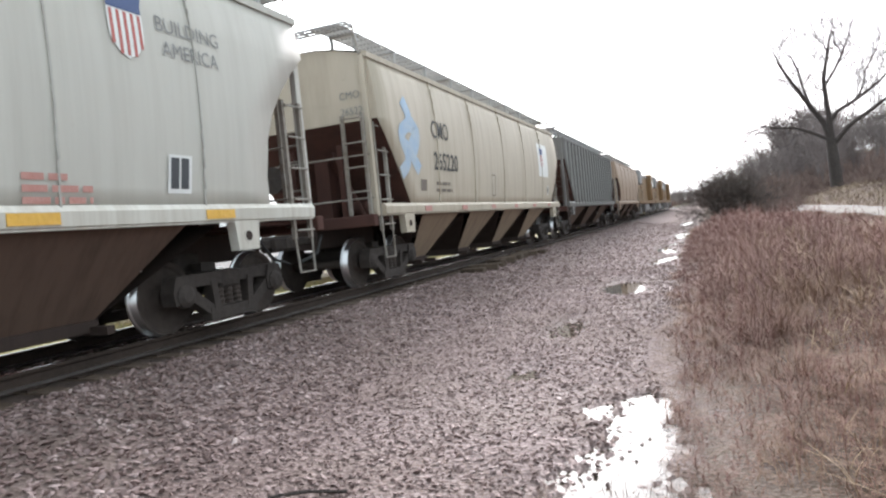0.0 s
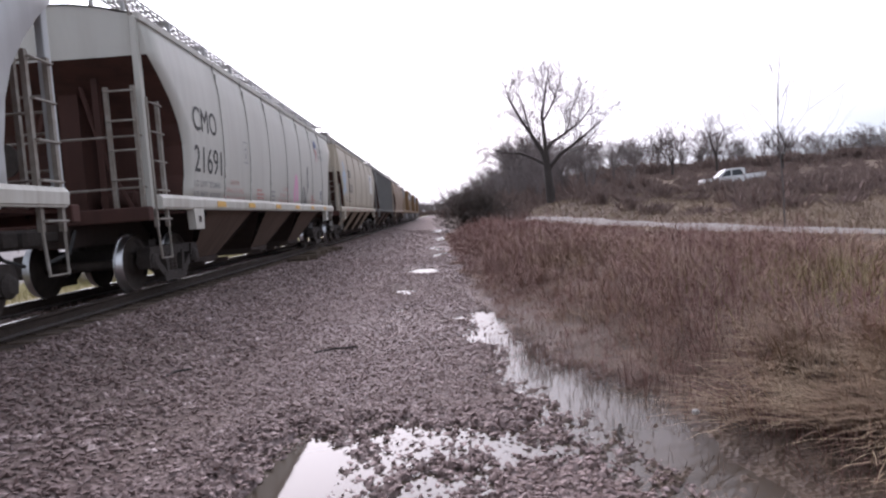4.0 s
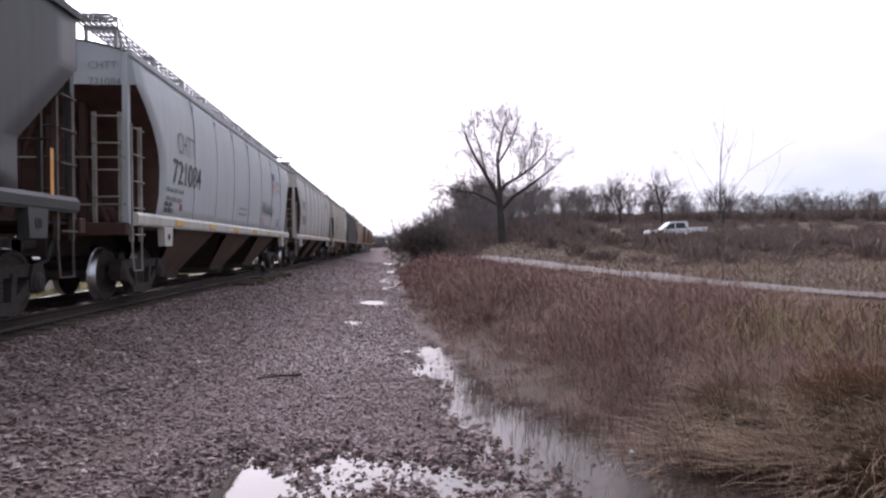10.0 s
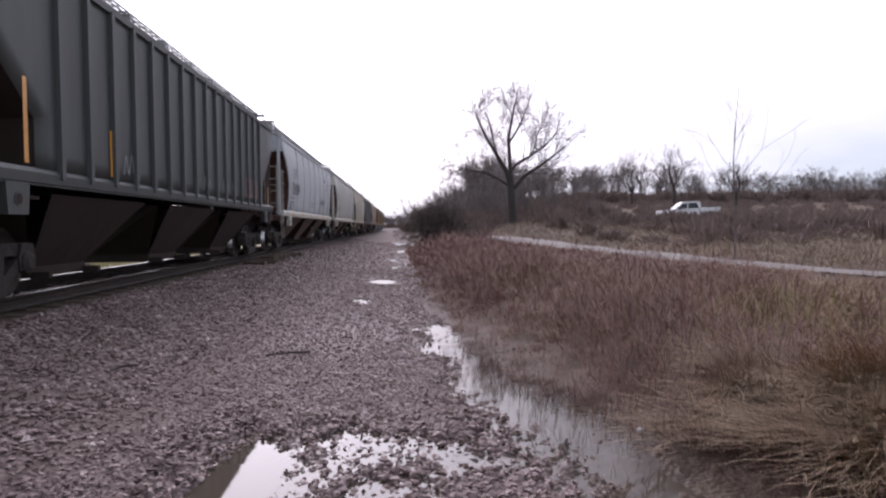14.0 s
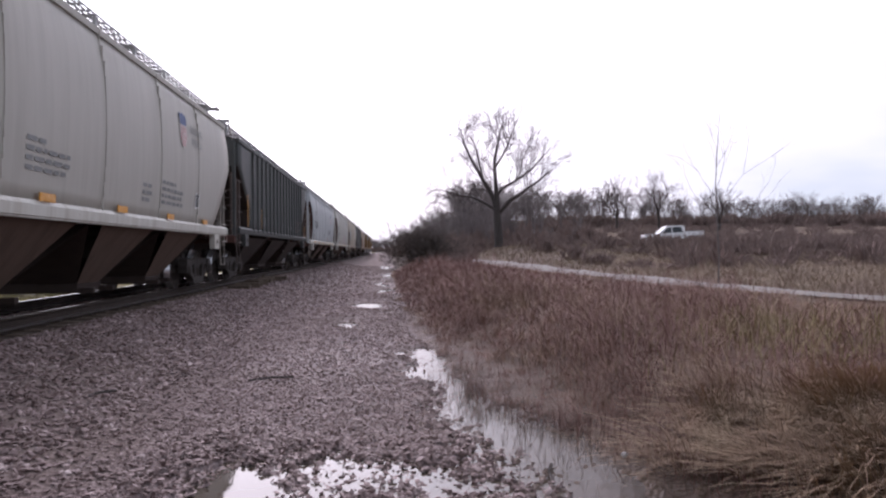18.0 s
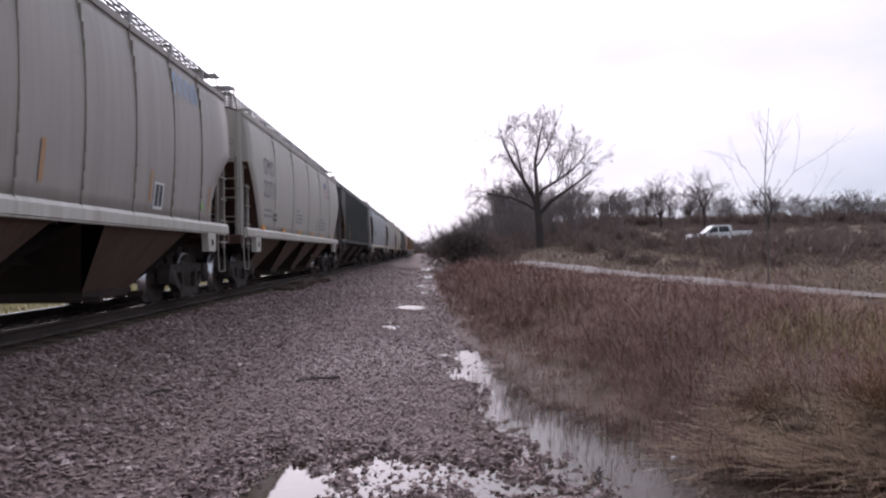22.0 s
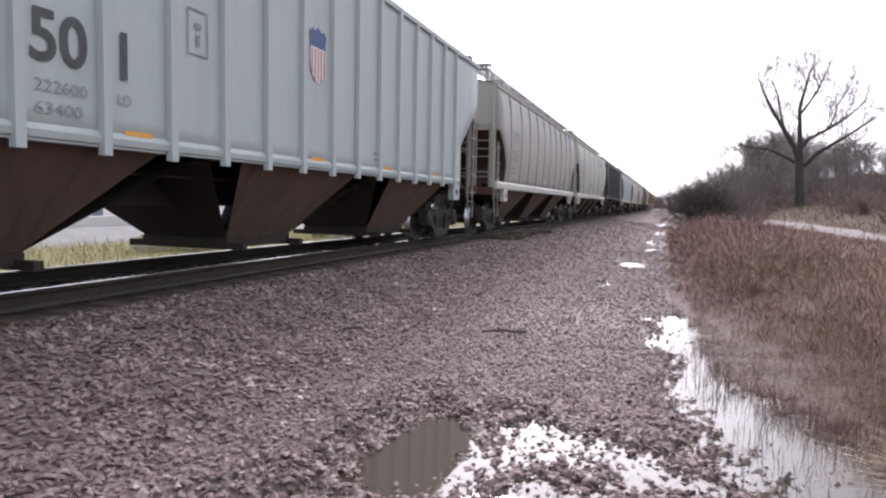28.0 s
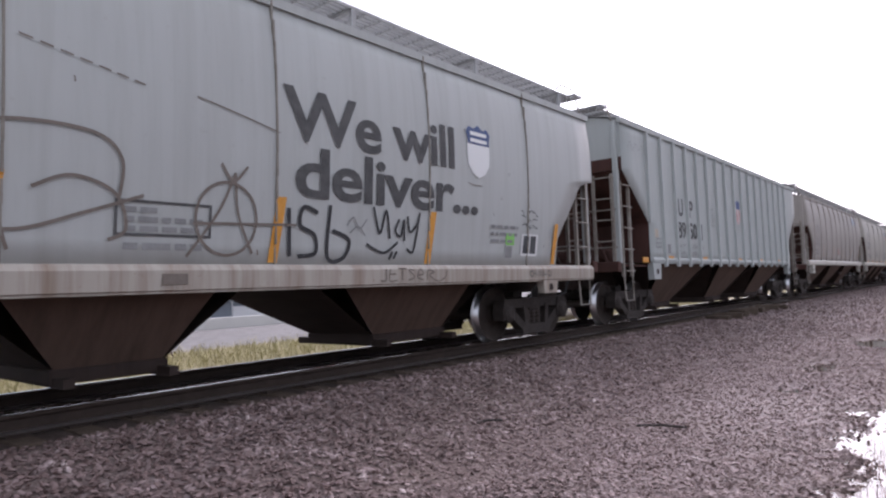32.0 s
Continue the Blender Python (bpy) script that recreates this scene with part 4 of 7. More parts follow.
CAR_Y = {"tan": 91.0, "dark_lead": 72.8, "beige": 54.8, "c21691": 36.1, "chtt": 16.7, "dark": -1.8, "c22711": -19.2, "c22126": -36.55, "up": -54.91, "deliver": -73.09}
BIG_TREE = (10.06, 58.0)
SAPLING = (8.2, 15.5)
CEDAR = (2.45, 46.0)
PICKUP = (28.4, 63.0, -8)
TIE_PILE_Y = 19.4
BUSH = (-14.3, 8.6)

# ---- the cars of the train, from the engines back ----
CARS = []          # (thing, wheelsets, place of its centre along the track at 9 s)


def add_car(spec, y):
    car, ws, sx, side = hopper_car(spec)
    CARS.append((car, ws, y))
    return car, sx


def word(car, sx, text, y0, y1, z0, z1, material="letter", bold=0.0, spacing=1.0, name="lettering"):
    """Lettering drawn to fill y0..y1 along the car and z0..z1 above the rail."""
    vs, fs = letters(text, z1 - z0, bold, spacing)
    u0, u1 = min(u for u, v in vs), max(u for u, v in vs)
    v0, v1 = min(v for u, v in vs), max(v for u, v in vs)
    vs = [((u - u0) / (u1 - u0) * (y1 - y0), (v - v0) / (v1 - v0) * (z1 - z0)) for u, v in vs]
    if z1 - z0 < 0.2:
        return on_side(car, name, (vs, fs), y0, z0, M[material], sx)
    # large words letter by letter
    for g in pieces(vs, fs):
        on_side(car, name + "_letter" if name == "slogan" else "letter", (vs, g), y0, z0, M[material], sx)


def frame_of(u, v, t):
    """Four bars round a rectangle of half sizes u, v."""
    return rect(-u, u, v - t, v), rect(-u, u, -v, -v + t), rect(-u, -u + t, -v + t, v - t), rect(u - t, u, -v + t, v - t)


def reflectors(car, ys, material="yellow", w=0.45, z=1.25, h=0.11, x=1.593):
    for y in ys:
        part("reflector", newbox(x - 0.012, x, y - w / 2, y + w / 2, z, z + h), M[material], car)


def data_sticker(car, sx, y, z, s=0.34, k=1.2):
    ob = on_side(car, "data_sticker", rect(-s / 2, s / 2, -k * s / 2, k * s / 2, 0.03), y, z, M["tag_white"], sx)
    for u in (-0.21, 0.21):
        on_side(ob, "sticker_panel", rect((u - 0.17) * s, (u + 0.17) * s, -0.38 * k * s, 0.42 * k * s, 0.02), y, z, M["tag_dark"], sx, 0.016)
    return ob


def caution(car, sx, y, z, k=1.0, words=False):
    """Red unloading notice on the side, centred on y; z is the top line's foot."""
    if words:
        for i, (t, w) in enumerate((("CAUTION", 0.6), ("OPEN HATCH COVERS", 1.2), ("BEFORE UNLOADING CAR", 1.45))):
            word(car, sx, t, y - w * k / 2, y + w * k / 2, z - 0.17 * i * k, z + (0.1 - 0.17 * i) * k, "letter_red", name="notice")
    else:
        on_side(car, "notice", bars((0.5 * k, 0.8 * k, 0.8 * k), 0.07 * k, 0.05 * k, 5), y - 0.4 * k, z, M["letter_red"], sx)


def load_mark(car, sx, y, z, material="letter_grey"):
    for o in frame_of(0.16, 0.24, 0.018) + (rect(-0.05, 0.05, 0.04, 0.1), rect(-0.03, 0.03, -0.14, -0.02)):
        on_side(car, "load_mark", o, y, z, M[material], sx)


def motto(car, sx, y, z, w=1.0):
    word(car, sx, "BUILDING", y, y + w, z, z + 0.17, "letter_grey")
    word(car, sx, "AMERICA", y + 0.05, y + w * 0.95, z - 0.27, z - 0.10, "letter_grey")


CURVED_END = [(1.35, 1.04), (1.8, 1.10), (2.3, 1.05), (2.65, 0.92), (3.0, 0.66), (3.3, 0.36), (3.6, 0.0)]

# tan car behind the engines
add_car(dict(label="weathered tan-brown covered hopper car with grimy hoppers", paint="brown_car", end="maroon", sill="brown_car", seed=11), CAR_Y["tan"])

# dark ribbed car ahead of the beige one
car, sx = add_car(dict(label="dark grey ribbed covered hopper car", paint="dark_grey", ribs=18, style="line", cut=1.5, ze=3.3, end="maroon", sill="dark_grey", rung="dark_rung", seed=12), CAR_Y["dark_lead"])

# beige car
car, sx = add_car(dict(label="beige covered hopper car stained with rust and blue spray paint", paint="beige", hopper="tan_hopper", style="line", cut=1.35, ze=3.0, end="maroon", sill="beige", seed=13, bays=((-4.7, 1.55, 0.4), (-1.57, 1.55, 0.4), (1.57, 1.55, 0.4), (4.7, 1.55, 0.4))), CAR_Y["beige"])
word(car, sx, "CMO", -5.4, -4.4, 2.85, 3.25, "letter", 0.002)
word(car, sx, "265220", -5.4, -3.9, 2.15, 2.55, "letter", 0.004)
on_side(car, "small_writing", bars((0.9, 1.0), 0.07, 0.08, 2), -5.3, 1.82, M["letter_brown"], sx)
on_side(car, "emblem_panel", rect(-0.75, 0.75, -0.65, 0.55), 5.35, 3.0, M["tag_white"], sx, 0.006)
shield(car, 5.1, 3.05, 0.5, 0.75, sx)
for u, pts in ((-7.1, [(0, 2.0), (0.35, 2.3), (0.1, 2.8), (0.55, 3.1), (0.3, 3.5)]), (-6.7, [(0, 3.2), (0.4, 2.9), (0.1, 2.5), (0.5, 2.1)]), (-6.95, [(0, 2.6), (0.5, 2.5), (0.7, 2.9), (0.3, 3.0)])):
    on_side(car, "spray_paint", stroke(pts, 0.28), u, 0, M["graf_blue"], sx, 0.010)
reflectors(car, (-5.9, -3.6, -1.2, 1.2, 3.6, 5.9), "letter_red", 0.35)
for text, z in (("CMO", 3.42), ("265220", 3.12)):
    vs, fs = letters(text, 0.2)
    pydata("lettering", [(u * 0.95 + 0.86, -7.975, z + v) for u, v in vs], fs, M["letter_grey"], car)
on_side(car, "small_writing", rect(-0.16, 0.16, -0.12, 0.12), -6.0, 1.8, M["letter_brown"], sx)
for o in frame_of(0.17, 0.3, 0.03):
    on_side(car, "load_mark", o, -1.0, 1.9, M["letter_brown"], sx)
data_sticker(car, sx, 5.9, 1.85, 0.26)

# light grey car with the pink and black scrawl
car, sx = add_car(dict(label="light grey covered hopper car with red notices and spray paint", paint="white_grey", profile=CURVED_END, ze=3.6, end="maroon", sill="sill_white", seed=14, half=8.42, bracket=1.58, tc=6.95, seams=(-5.2, -3.35, -1.53, 0.4, 2.3, 4.2, 6.1), dark_seams="faint_seam"), CAR_Y["c21691"])
word(car, sx, "CMO", -6.85, -5.6, 2.64, 3.08)
word(car, sx, "21691", -6.87, -5.39, 1.88, 2.37)
word(car, sx, "LD LMT 223800", -6.9, -5.5, 1.62, 1.73, "letter_grey")
word(car, sx, "LT WT  62200", -6.9, -5.5, 1.42, 1.53, "letter_grey")
caution(car, sx, -4.55, 1.73, 1.0, True)
caution(car, sx, -2.5, 1.66, 0.8)
caution(car, sx, 0.1, 1.75, 1.0, True)
caution(car, sx, 4.2, 1.66, 0.9)
load_mark(car, sx, -3.72, 2.5)
on_side(car, "small_writing", bars((0.3, 0.3, 0.3), 0.06, 0.05, 3), -1.4, 1.66, M["letter_grey"], sx)
shield(car, 5.13, 3.35, 0.5, 0.8, sx)
motto(car, sx, 5.55, 3.35)
on_side(car, "spray_paint", stroke([(0.0, 1.45), (0.02, 1.75), (0.25, 2.2), (0.4, 1.85), (0.42, 1.5)], 0.26), 1.3, 0.0, M["graf_pink"], sx, 0.010, "pink spray paint figure")
for pts in ([(0.0, 1.42), (-0.02, 1.7), (0.25, 1.95), (0.45, 1.8), (0.5, 1.45)], [(0.2, 1.42), (0.15, 1.65), (0.3, 1.8), (0.42, 1.62), (0.35, 1.45), (0.26, 1.52)], [(0.6, 1.42), (0.68, 1.7), (0.95, 2.0), (1.0, 2.2), (0.82, 2.32), (0.72, 2.15), (0.82, 2.0), (0.95, 2.1)], [(0.86, 2.3), (0.9, 2.55)], [(0.45, 1.45), (0.6, 1.65), (0.7, 1.42)]):
    on_side(car, "spray_line", stroke(pts, 0.045), 2.4, 0, M["graf_black"], sx, 0.014)
on_side(car, "spray_line", stroke([(0.88, 2.4), (0.92, 2.66)], 0.12), 2.4, 0, M["graf_black"], sx, 0.014)
data_sticker(car, sx, 5.7, 1.77, 0.36)
reflectors(car, (-5.58, -3.44, -0.92, 1.5, 3.9, 6.3), "yellow", 0.5)

# blue-grey car with a dark signature
car, sx = add_car(dict(label="pale blue-grey covered hopper car with faded dark lettering", paint="cool_grey", profile=CURVED_END, ze=3.6, end="maroon", sill="sill_white", seed=15, half=8.45, bracket=1.58, tc=6.95, eave=4.15, seams=(-5.2, -3.35, -1.53, 0.4, 2.3, 4.2, 6.1)), CAR_Y["chtt"])
word(car, sx, "CHTT", -6.4, -5.2, 2.73, 3.17, "letter_grey", 0.002)
word(car, sx, "721084", -6.65, -4.75, 2.1, 2.59, "letter", 0.003)
on_side(car, "small_writing", bars((1.1, 1.0), 0.08, 0.1, 4), -6.98, 1.92, M["letter_grey"], sx)
on_side(car, "small_writing", bars((0.5, 0.5), 0.09, 0.03, 4), -7.05, 1.62, M["letter"], sx)
on_side(car, "sticker", rect(-0.09, 0.09, -0.07, 0.07), -6.05, 1.64, M["graf_red"], sx)
shield(car, 4.5, 3.15, 0.55, 0.76, sx)
motto(car, sx, 5.15, 3.1)
rnd = random.Random(8)
u = 0.0
for k in range(10):
    h = rnd.uniform(0.2, 0.4)
    on_side(car, "spray_line", stroke([(u, 0.0), (u + 0.06, h), (u + 0.13, 0.05), (u + 0.2, h * 0.8), (u + 0.16, -0.08)], 0.05), 2.47, 1.98, M["letter_grey"], sx, 0.014)
    u += 0.21
for text, z in (("CHTT", 3.86), ("721084", 3.58)):
    vs, fs = letters(text, 0.19)
    pydata("lettering", [(u * 0.95 + 0.8, -8.475, z + v) for u, v in vs], fs, M["letter_grey"], car)
caution(car, sx, 2.73, 1.75, 0.8)
on_side(car, "small_writing", bars((1.0, 0.9), 0.06, 0.1, 4), -0.9, 1.9, M["letter_grey"], sx)
data_sticker(car, sx, 5.54, 1.71, 0.34)
on_side(car, "sticker", rect(-0.06, 0.06, -0.06, 0.06), 6.05, 1.72, M["graf_pink"], sx)
reflectors(car, (-6.2, -3.7, -1.2, 1.3, 3.84, 6.3), "yellow", 0.5)

# dark green ribbed car
car, sx = add_car(dict(label="faded dark green ribbed covered hopper car with chalky scrawls", hopper="hopper_dark", paint="dark_green_grey", ribs=16, rib_end=5.95, profile=[(1.3, 1.5), (2.1, 1.5), (3.3, 0.0)], ze=3.3, half=8.0, eave=4.08, bottom=1.5, sill_z=(1.3, 1.5), end="hopper_dark", end_top="dark_green_grey", sill="dark_green_grey", rung="dark_rung", post="dark_green_grey", seed=16), CAR_Y["dark"])
for y in (4.49, 5.28):
    for o in frame_of(0.28, 0.26, 0.04):
        on_side(car, "painted_frame", o, y, 1.91, M["letter_red"], sx)
for y, z0b, hb in ((-6.71, 1.55, 1.0), (-4.44, 1.55, 0.7), (7.26, 1.5, 0.6)):
    on_side(car, "reflector", rect(-0.045, 0.045, 0, hb), y, z0b, M["orange"], sx, 0.014)
for k, (y, w) in enumerate(((-4.0, 0.6), (0.2, 0.6), (1.75, 0.6), (2.6, 0.5))):
    on_side(car, "chalk_scrawl", stroke([(0, 0), (w * 0.15, 0.3), (w * 0.3, 0.02), (w * 0.5, 0.33), (w * 0.65, 0.05), (w * 0.85, 0.25), (w, 0.0)], 0.04), y, 1.62, M["letter_grey"], sx, 0.014)

# pale grey car
car, sx = add_car(dict(label="pale grey covered hopper car with grey lettering and rust streaks", paint="pale_grey", style="line", cut=1.35, ze=3.0, end="maroon", sill="sill_white", seed=17, bays=((-4.7, 1.55, 0.4), (-1.57, 1.55, 0.4), (1.57, 1.55, 0.4), (4.7, 1.55, 0.4))), CAR_Y["c22711"])
word(car, sx, "CMO", -6.44, -5.35, 2.9, 3.34, "letter_grey")
word(car, sx, "22711", -6.46, -5.12, 2.29, 2.75, "letter_grey", 0.004)
on_side(car, "small_writing", bars((0.9, 1.0), 0.07, 0.08, 2), -6.32, 1.92, M["letter_grey"], sx)
on_side(car, "small_writing", bars((0.4, 0.4), 0.1, 0.03, 2), -5.27, 1.82, M["letter"], sx)
on_side(car, "small_writing", bars((0.45, 1.1, 1.1, 1.0), 0.06, 0.06, 6), -2.12, 2.15, M["letter_grey"], sx)
on_side(car, "small_writing", bars((0.8, 1.3, 1.2, 1.3), 0.07, 0.06, 7), 2.68, 2.1, M["letter_grey"], sx)
on_side(car, "small_writing", bars((0.45, 0.5, 0.4), 0.07, 0.06, 9), 1.68, 1.95, M["letter_grey"], sx)
shield(car, 3.98, 3.38, 0.5, 0.76, sx)
motto(car, sx, 4.48, 3.4, 0.9)
for text, z in (("CMO", 3.42), ("22711", 3.12)):
    vs, fs = letters(text, 0.2)
    pydata("lettering", [(u * 0.95 + 0.86, -7.975, z + v) for u, v in vs], fs, M["letter_grey"], car)
data_sticker(car, sx, 5.03, 1.93, 0.3)
reflectors(car, (-6.42, -4.01, -1.62, 0.78, 3.18, 5.68), "orange", 0.4, 1.42)

# warm grey car with orange bars
car, sx = add_car(dict(label="warm grey covered hopper car with orange bars and faded lettering", paint="warm_grey", style="curve", cut=1.1, ze=2.9, end="maroon", sill="sill_white", seed=18, seams=(-6.51, -4.97, -3.61, -2.13, -0.76, 0.59, 1.94, 3.39, 4.84, 6.19), dark_seams="seam"), CAR_Y["c22126"])
word(car, sx, "CMO", -6.24, -5.48, 2.72, 3.06, "letter_grey")
word(car, sx, "22125", -6.28, -5.39, 2.12, 2.46, "letter_grey", 0.003)
on_side(car, "small_writing", bars((0.8, 0.8), 0.06, 0.08, 2), -6.31, 1.85, M["letter_grey"], sx)
for y in (-4.36, -1.67, 1.04, 3.93, 6.64):
    on_side(car, "reflector", rect(-0.04, 0.04, 0, 0.5, 0.03), y, 1.62, M["faded_orange"], sx, 0.012)
for k in range(4):
    on_side(car, "spray_paint", stroke([(0, 0), (0.05, 0.35), (0.2, 0.32), (0.18, 0.05)], 0.07), 4.94 + 0.3 * k, 3.55, M["graf_blue"], sx, 0.009)
data_sticker(car, sx, 4.24, 1.73, 0.36)
caution(car, sx, -0.20, 1.97, 0.8)
on_side(car, "sticker", rect(-0.07, 0.07, -0.06, 0.06), -0.35, 1.63, M["tag_white"], sx)
on_side(car, "sticker", rect(-0.06, 0.06, -0.06, 0.06), 6.28, 1.7, M["green_tag"], sx)

# blue-grey ribbed car
car, sx = add_car(dict(bays=((-4.3, 2.1, 0.75, -4.5), (0.15, 2.1, 0.72, 0), (4.6, 2.05, 0.85, 4.45)), label="pale blue-grey ribbed covered hopper car with black lettering", paint="blue_grey", primer_top=3.4, ribs=17, rib_end=6.9, rib_step=0.83, profile=[(1.2, 1.32), (2.12, 1.32), (3.2, 0.0)], ze=3.2, half=8.24, board_up=0.08, eave=4.26, bottom=1.23, bracket=1.6, end="maroon", end_top="blue_grey", sill="blue_grey", post="blue_grey", rung="rung", seed=19, sill_z=(1.2, 1.34), sill_end=1.4, tc=6.9), CAR_Y["up"])
word(car, sx, "U", -5.02, -4.7, 2.39, 2.83, "letter", 0.008)
word(car, sx, "P", -4.24, -3.96, 2.39, 2.83, "letter", 0.008)
word(car, sx, "89", -5.12, -4.56, 1.83, 2.26, "letter", 0.008)
word(car, sx, "50", -4.28, -3.74, 1.83, 2.26, "letter", 0.008)
word(car, sx, "1", -3.38, -3.30, 1.83, 2.26, "letter", 0.0)
for y, a, b in ((-5.1, "LD LMT", "LT WT"), (-4.25, "222600", "63400"), (-3.42, "LO", "")):
    word(car, sx, a, y, y + (0.5 if len(a) > 2 else 0.16), 1.6, 1.7, "letter_grey")
    if b:
        word(car, sx, b, y, y + 0.45, 1.42, 1.52, "letter_grey")
shield(car, 0.15, 2.8, 0.46, 0.78, sx)
load_mark(car, sx, -2.34, 2.5)
for y in (-5.66, -3.17, 0.15, 2.64, 5.13):
    on_side(car, "reflector", rect(-0.17, 0.17, -0.06, 0.07), y, 1.31, M["orange"], sx)
on_side(car, "sticker", rect(-0.11, 0.11, -0.1, 0.1), -6.52, 1.9, M["beige"], sx)
for o in frame_of(0.16, 0.11, 0.02) + (rect(-0.14, 0.14, -0.01, 0.01), rect(-0.01, 0.01, -0.09, 0.0)):
    on_side(car, "data_frame", o, -6.42, 1.68, M["letter_grey"], sx)
on_side(car, "sticker", rect(-0.1, 0.1, -0.1, 0.12), -5.76, 1.55, M["letter_grey"], sx)
on_side(car, "small_writing", bars((0.35, 0.35), 0.05, 0.05, 3), 2.05, 1.55, M["letter_grey"], sx)
part("reflector", newbox(1.575, 1.59, -7.45, -7.15, 1.22, 1.34), M["orange"], car)
on_side(car, "chalk_scrawl", stroke([(0, 0), (0.15, 0.14), (0.25, -0.05), (0.4, 0.12), (0.6, 0.0), (0.8, 0.12), (0.95, -0.12)], 0.014), -7.9, 3.72, M["letter_grey"], sx)
# its mark on the end
vs, fs = letters("UP  89501", 0.2)
pydata("lettering", [(u * 0.9 + 0.1, -8.26, 3.72 + v) for u, v in vs], fs, M["letter_grey"], car)

# light grey car with the large slogan
car, sx = add_car(dict(label="light grey covered hopper car with a large black slogan", paint="slogan_grey", profile=[(1.1, 1.35), (1.6, 1.3), (1.82, 1.15), (2.62, 0.5), (2.70, 0.25), (2.74, 0.0)], ze=2.74, end="hopper_dark", end_top="slogan_grey", sill="rusty_sill", seed=20, half=8.4, bottom=1.12, bracket=1.6, eave=4.02, bracket_h=0.2, ridge=1.04, tc=7.0, seams=(-6.4, -3.9, -1.4, 1.12, 3.6, 6.09), dark_seams="seam", bay_low=0.06, bays=((-4.2, 2.1, 0.7, -4.3), (-0.4, 1.6, 0.5, -0.2), (3.5, 2.1, 0.72, 4.1)), sill_z=(0.88, 1.14), braces=7), CAR_Y["deliver"])
word(car, sx, "We will", 1.2, 4.14, 2.50, 3.10, "letter", 0.012, 0.95, "slogan")
word(car, sx, "deliver...", 1.36, 4.7, 1.88, 2.46, "letter", 0.012, 0.95, "slogan")
shield(car, 4.72, 2.83, 0.6, 0.79, sx, False)
for k in range(7):
    on_side(car, "scratch", stroke([(0, 0), (0.1, -0.02)], 0.016), -1.3 + 0.15 * k, 2.95 - 0.03 * k, M["letter_brown"], sx, 0.013)
on_side(car, "scratch", stroke([(0, 0), (0.45, -0.09), (0.95, -0.2)], 0.014), 0.2, 2.75, M["letter_brown"], sx, 0.013)
on_side(car, "scratch", stroke([(0, 0), (0.2, -0.03), (0.36, -0.02)], 0.012), 4.45, 2.35, M["letter_brown"], sx, 0.013)
for u, v in ((-0.9, 2.7), (5.3, 2.2), (5.5, 2.6), (5.1, 1.95), (0.9, 1.3), (6.6, 1.5)):
    on_side(car, "rust_spot", stroke([(0, 0), (0.01, -0.02), (0.01, -0.05)], 0.014), u, v, M["letter_brown"], sx, 0.013)
for y in (-6.5, -4.0, -1.54, 1.09, 3.59, 6.92):
    on_side(car, "reflector", rect(-0.06, 0.06, 0, 0.7, 0.1), y, 1.17, M["orange"], sx, 0.014)
for pts in ([(0.02, 1.88), (0.05, 1.36)], [(0.42, 1.85), (0.22, 1.9), (0.18, 1.7), (0.38, 1.6), (0.4, 1.4), (0.16, 1.36)], [(0.6, 1.95), (0.58, 1.36), (0.82, 1.35), (0.9, 1.56), (0.64, 1.66)]):
    on_side(car, "spray_line", stroke(pts, 0.05), 1.26, -0.12, M["graf_black"], sx, 0.016)
for pts in ([(0, 1.98), (0.12, 1.66), (0.22, 1.95), (0.3, 1.6)], [(0.46, 1.85), (0.4, 1.7), (0.5, 1.64), (0.55, 1.85), (0.57, 1.58)], [(0.62, 1.9), (0.67, 1.7), (0.8, 1.8), (0.85, 1.95), (0.75, 1.46), (0.62, 1.48)], [(-0.1, 1.52), (0.2, 1.42), (0.45, 1.56)], [(0.3, 1.34), (0.36, 1.44)], [(0.38, 1.35), (0.44, 1.44)]):
    on_side(car, "spray_line", stroke(pts, 0.035), 2.55, -0.12, M["graf_black"], sx, 0.016)
for pts in ([(0.0, 1.75), (0.1, 1.85), (0.2, 1.72), (0.32, 1.84)], [(0.05, 1.66), (0.18, 1.75), (0.3, 1.64)]):
    on_side(car, "spray_line", stroke(pts, 0.02), 2.12, -0.14, M["letter_grey"], sx, 0.016)
on_side(car, "spray_line", stroke([(0.34 * math.cos(t), 0.36 * math.sin(t)) for t in [2 * math.pi * k / 12 for k in range(13)]], 0.03), 0.54, 1.6, M["letter_brown"], sx, 0.016)
for pts in ([(-0.42, 1.36), (-0.1, 1.8), (0.08, 2.2)], [(0.08, 2.2), (0.12, 1.8), (0.3, 1.4)], [(-0.36, 1.68), (0.85, 1.72)], [(-0.08, 2.28), (0.06, 2.12), (0.22, 2.28)]):
    on_side(car, "spray_line", stroke(pts, 0.028), 0.54, -0.14, M["letter_brown"], sx, 0.016)
for o in frame_of(0.46, 0.16, 0.025):
    on_side(car, "painted_frame", o, -0.09, 1.56, M["letter"], sx)
on_side(car, "small_writing", bars((0.3, 0.75, 0.72), 0.05, 0.035, 8), -0.47, 1.61, M["letter_grey"], sx)
on_side(car, "small_writing", bars((0.75,), 0.06, 0.05, 8), -0.47, 1.28, M["letter_grey"], sx)
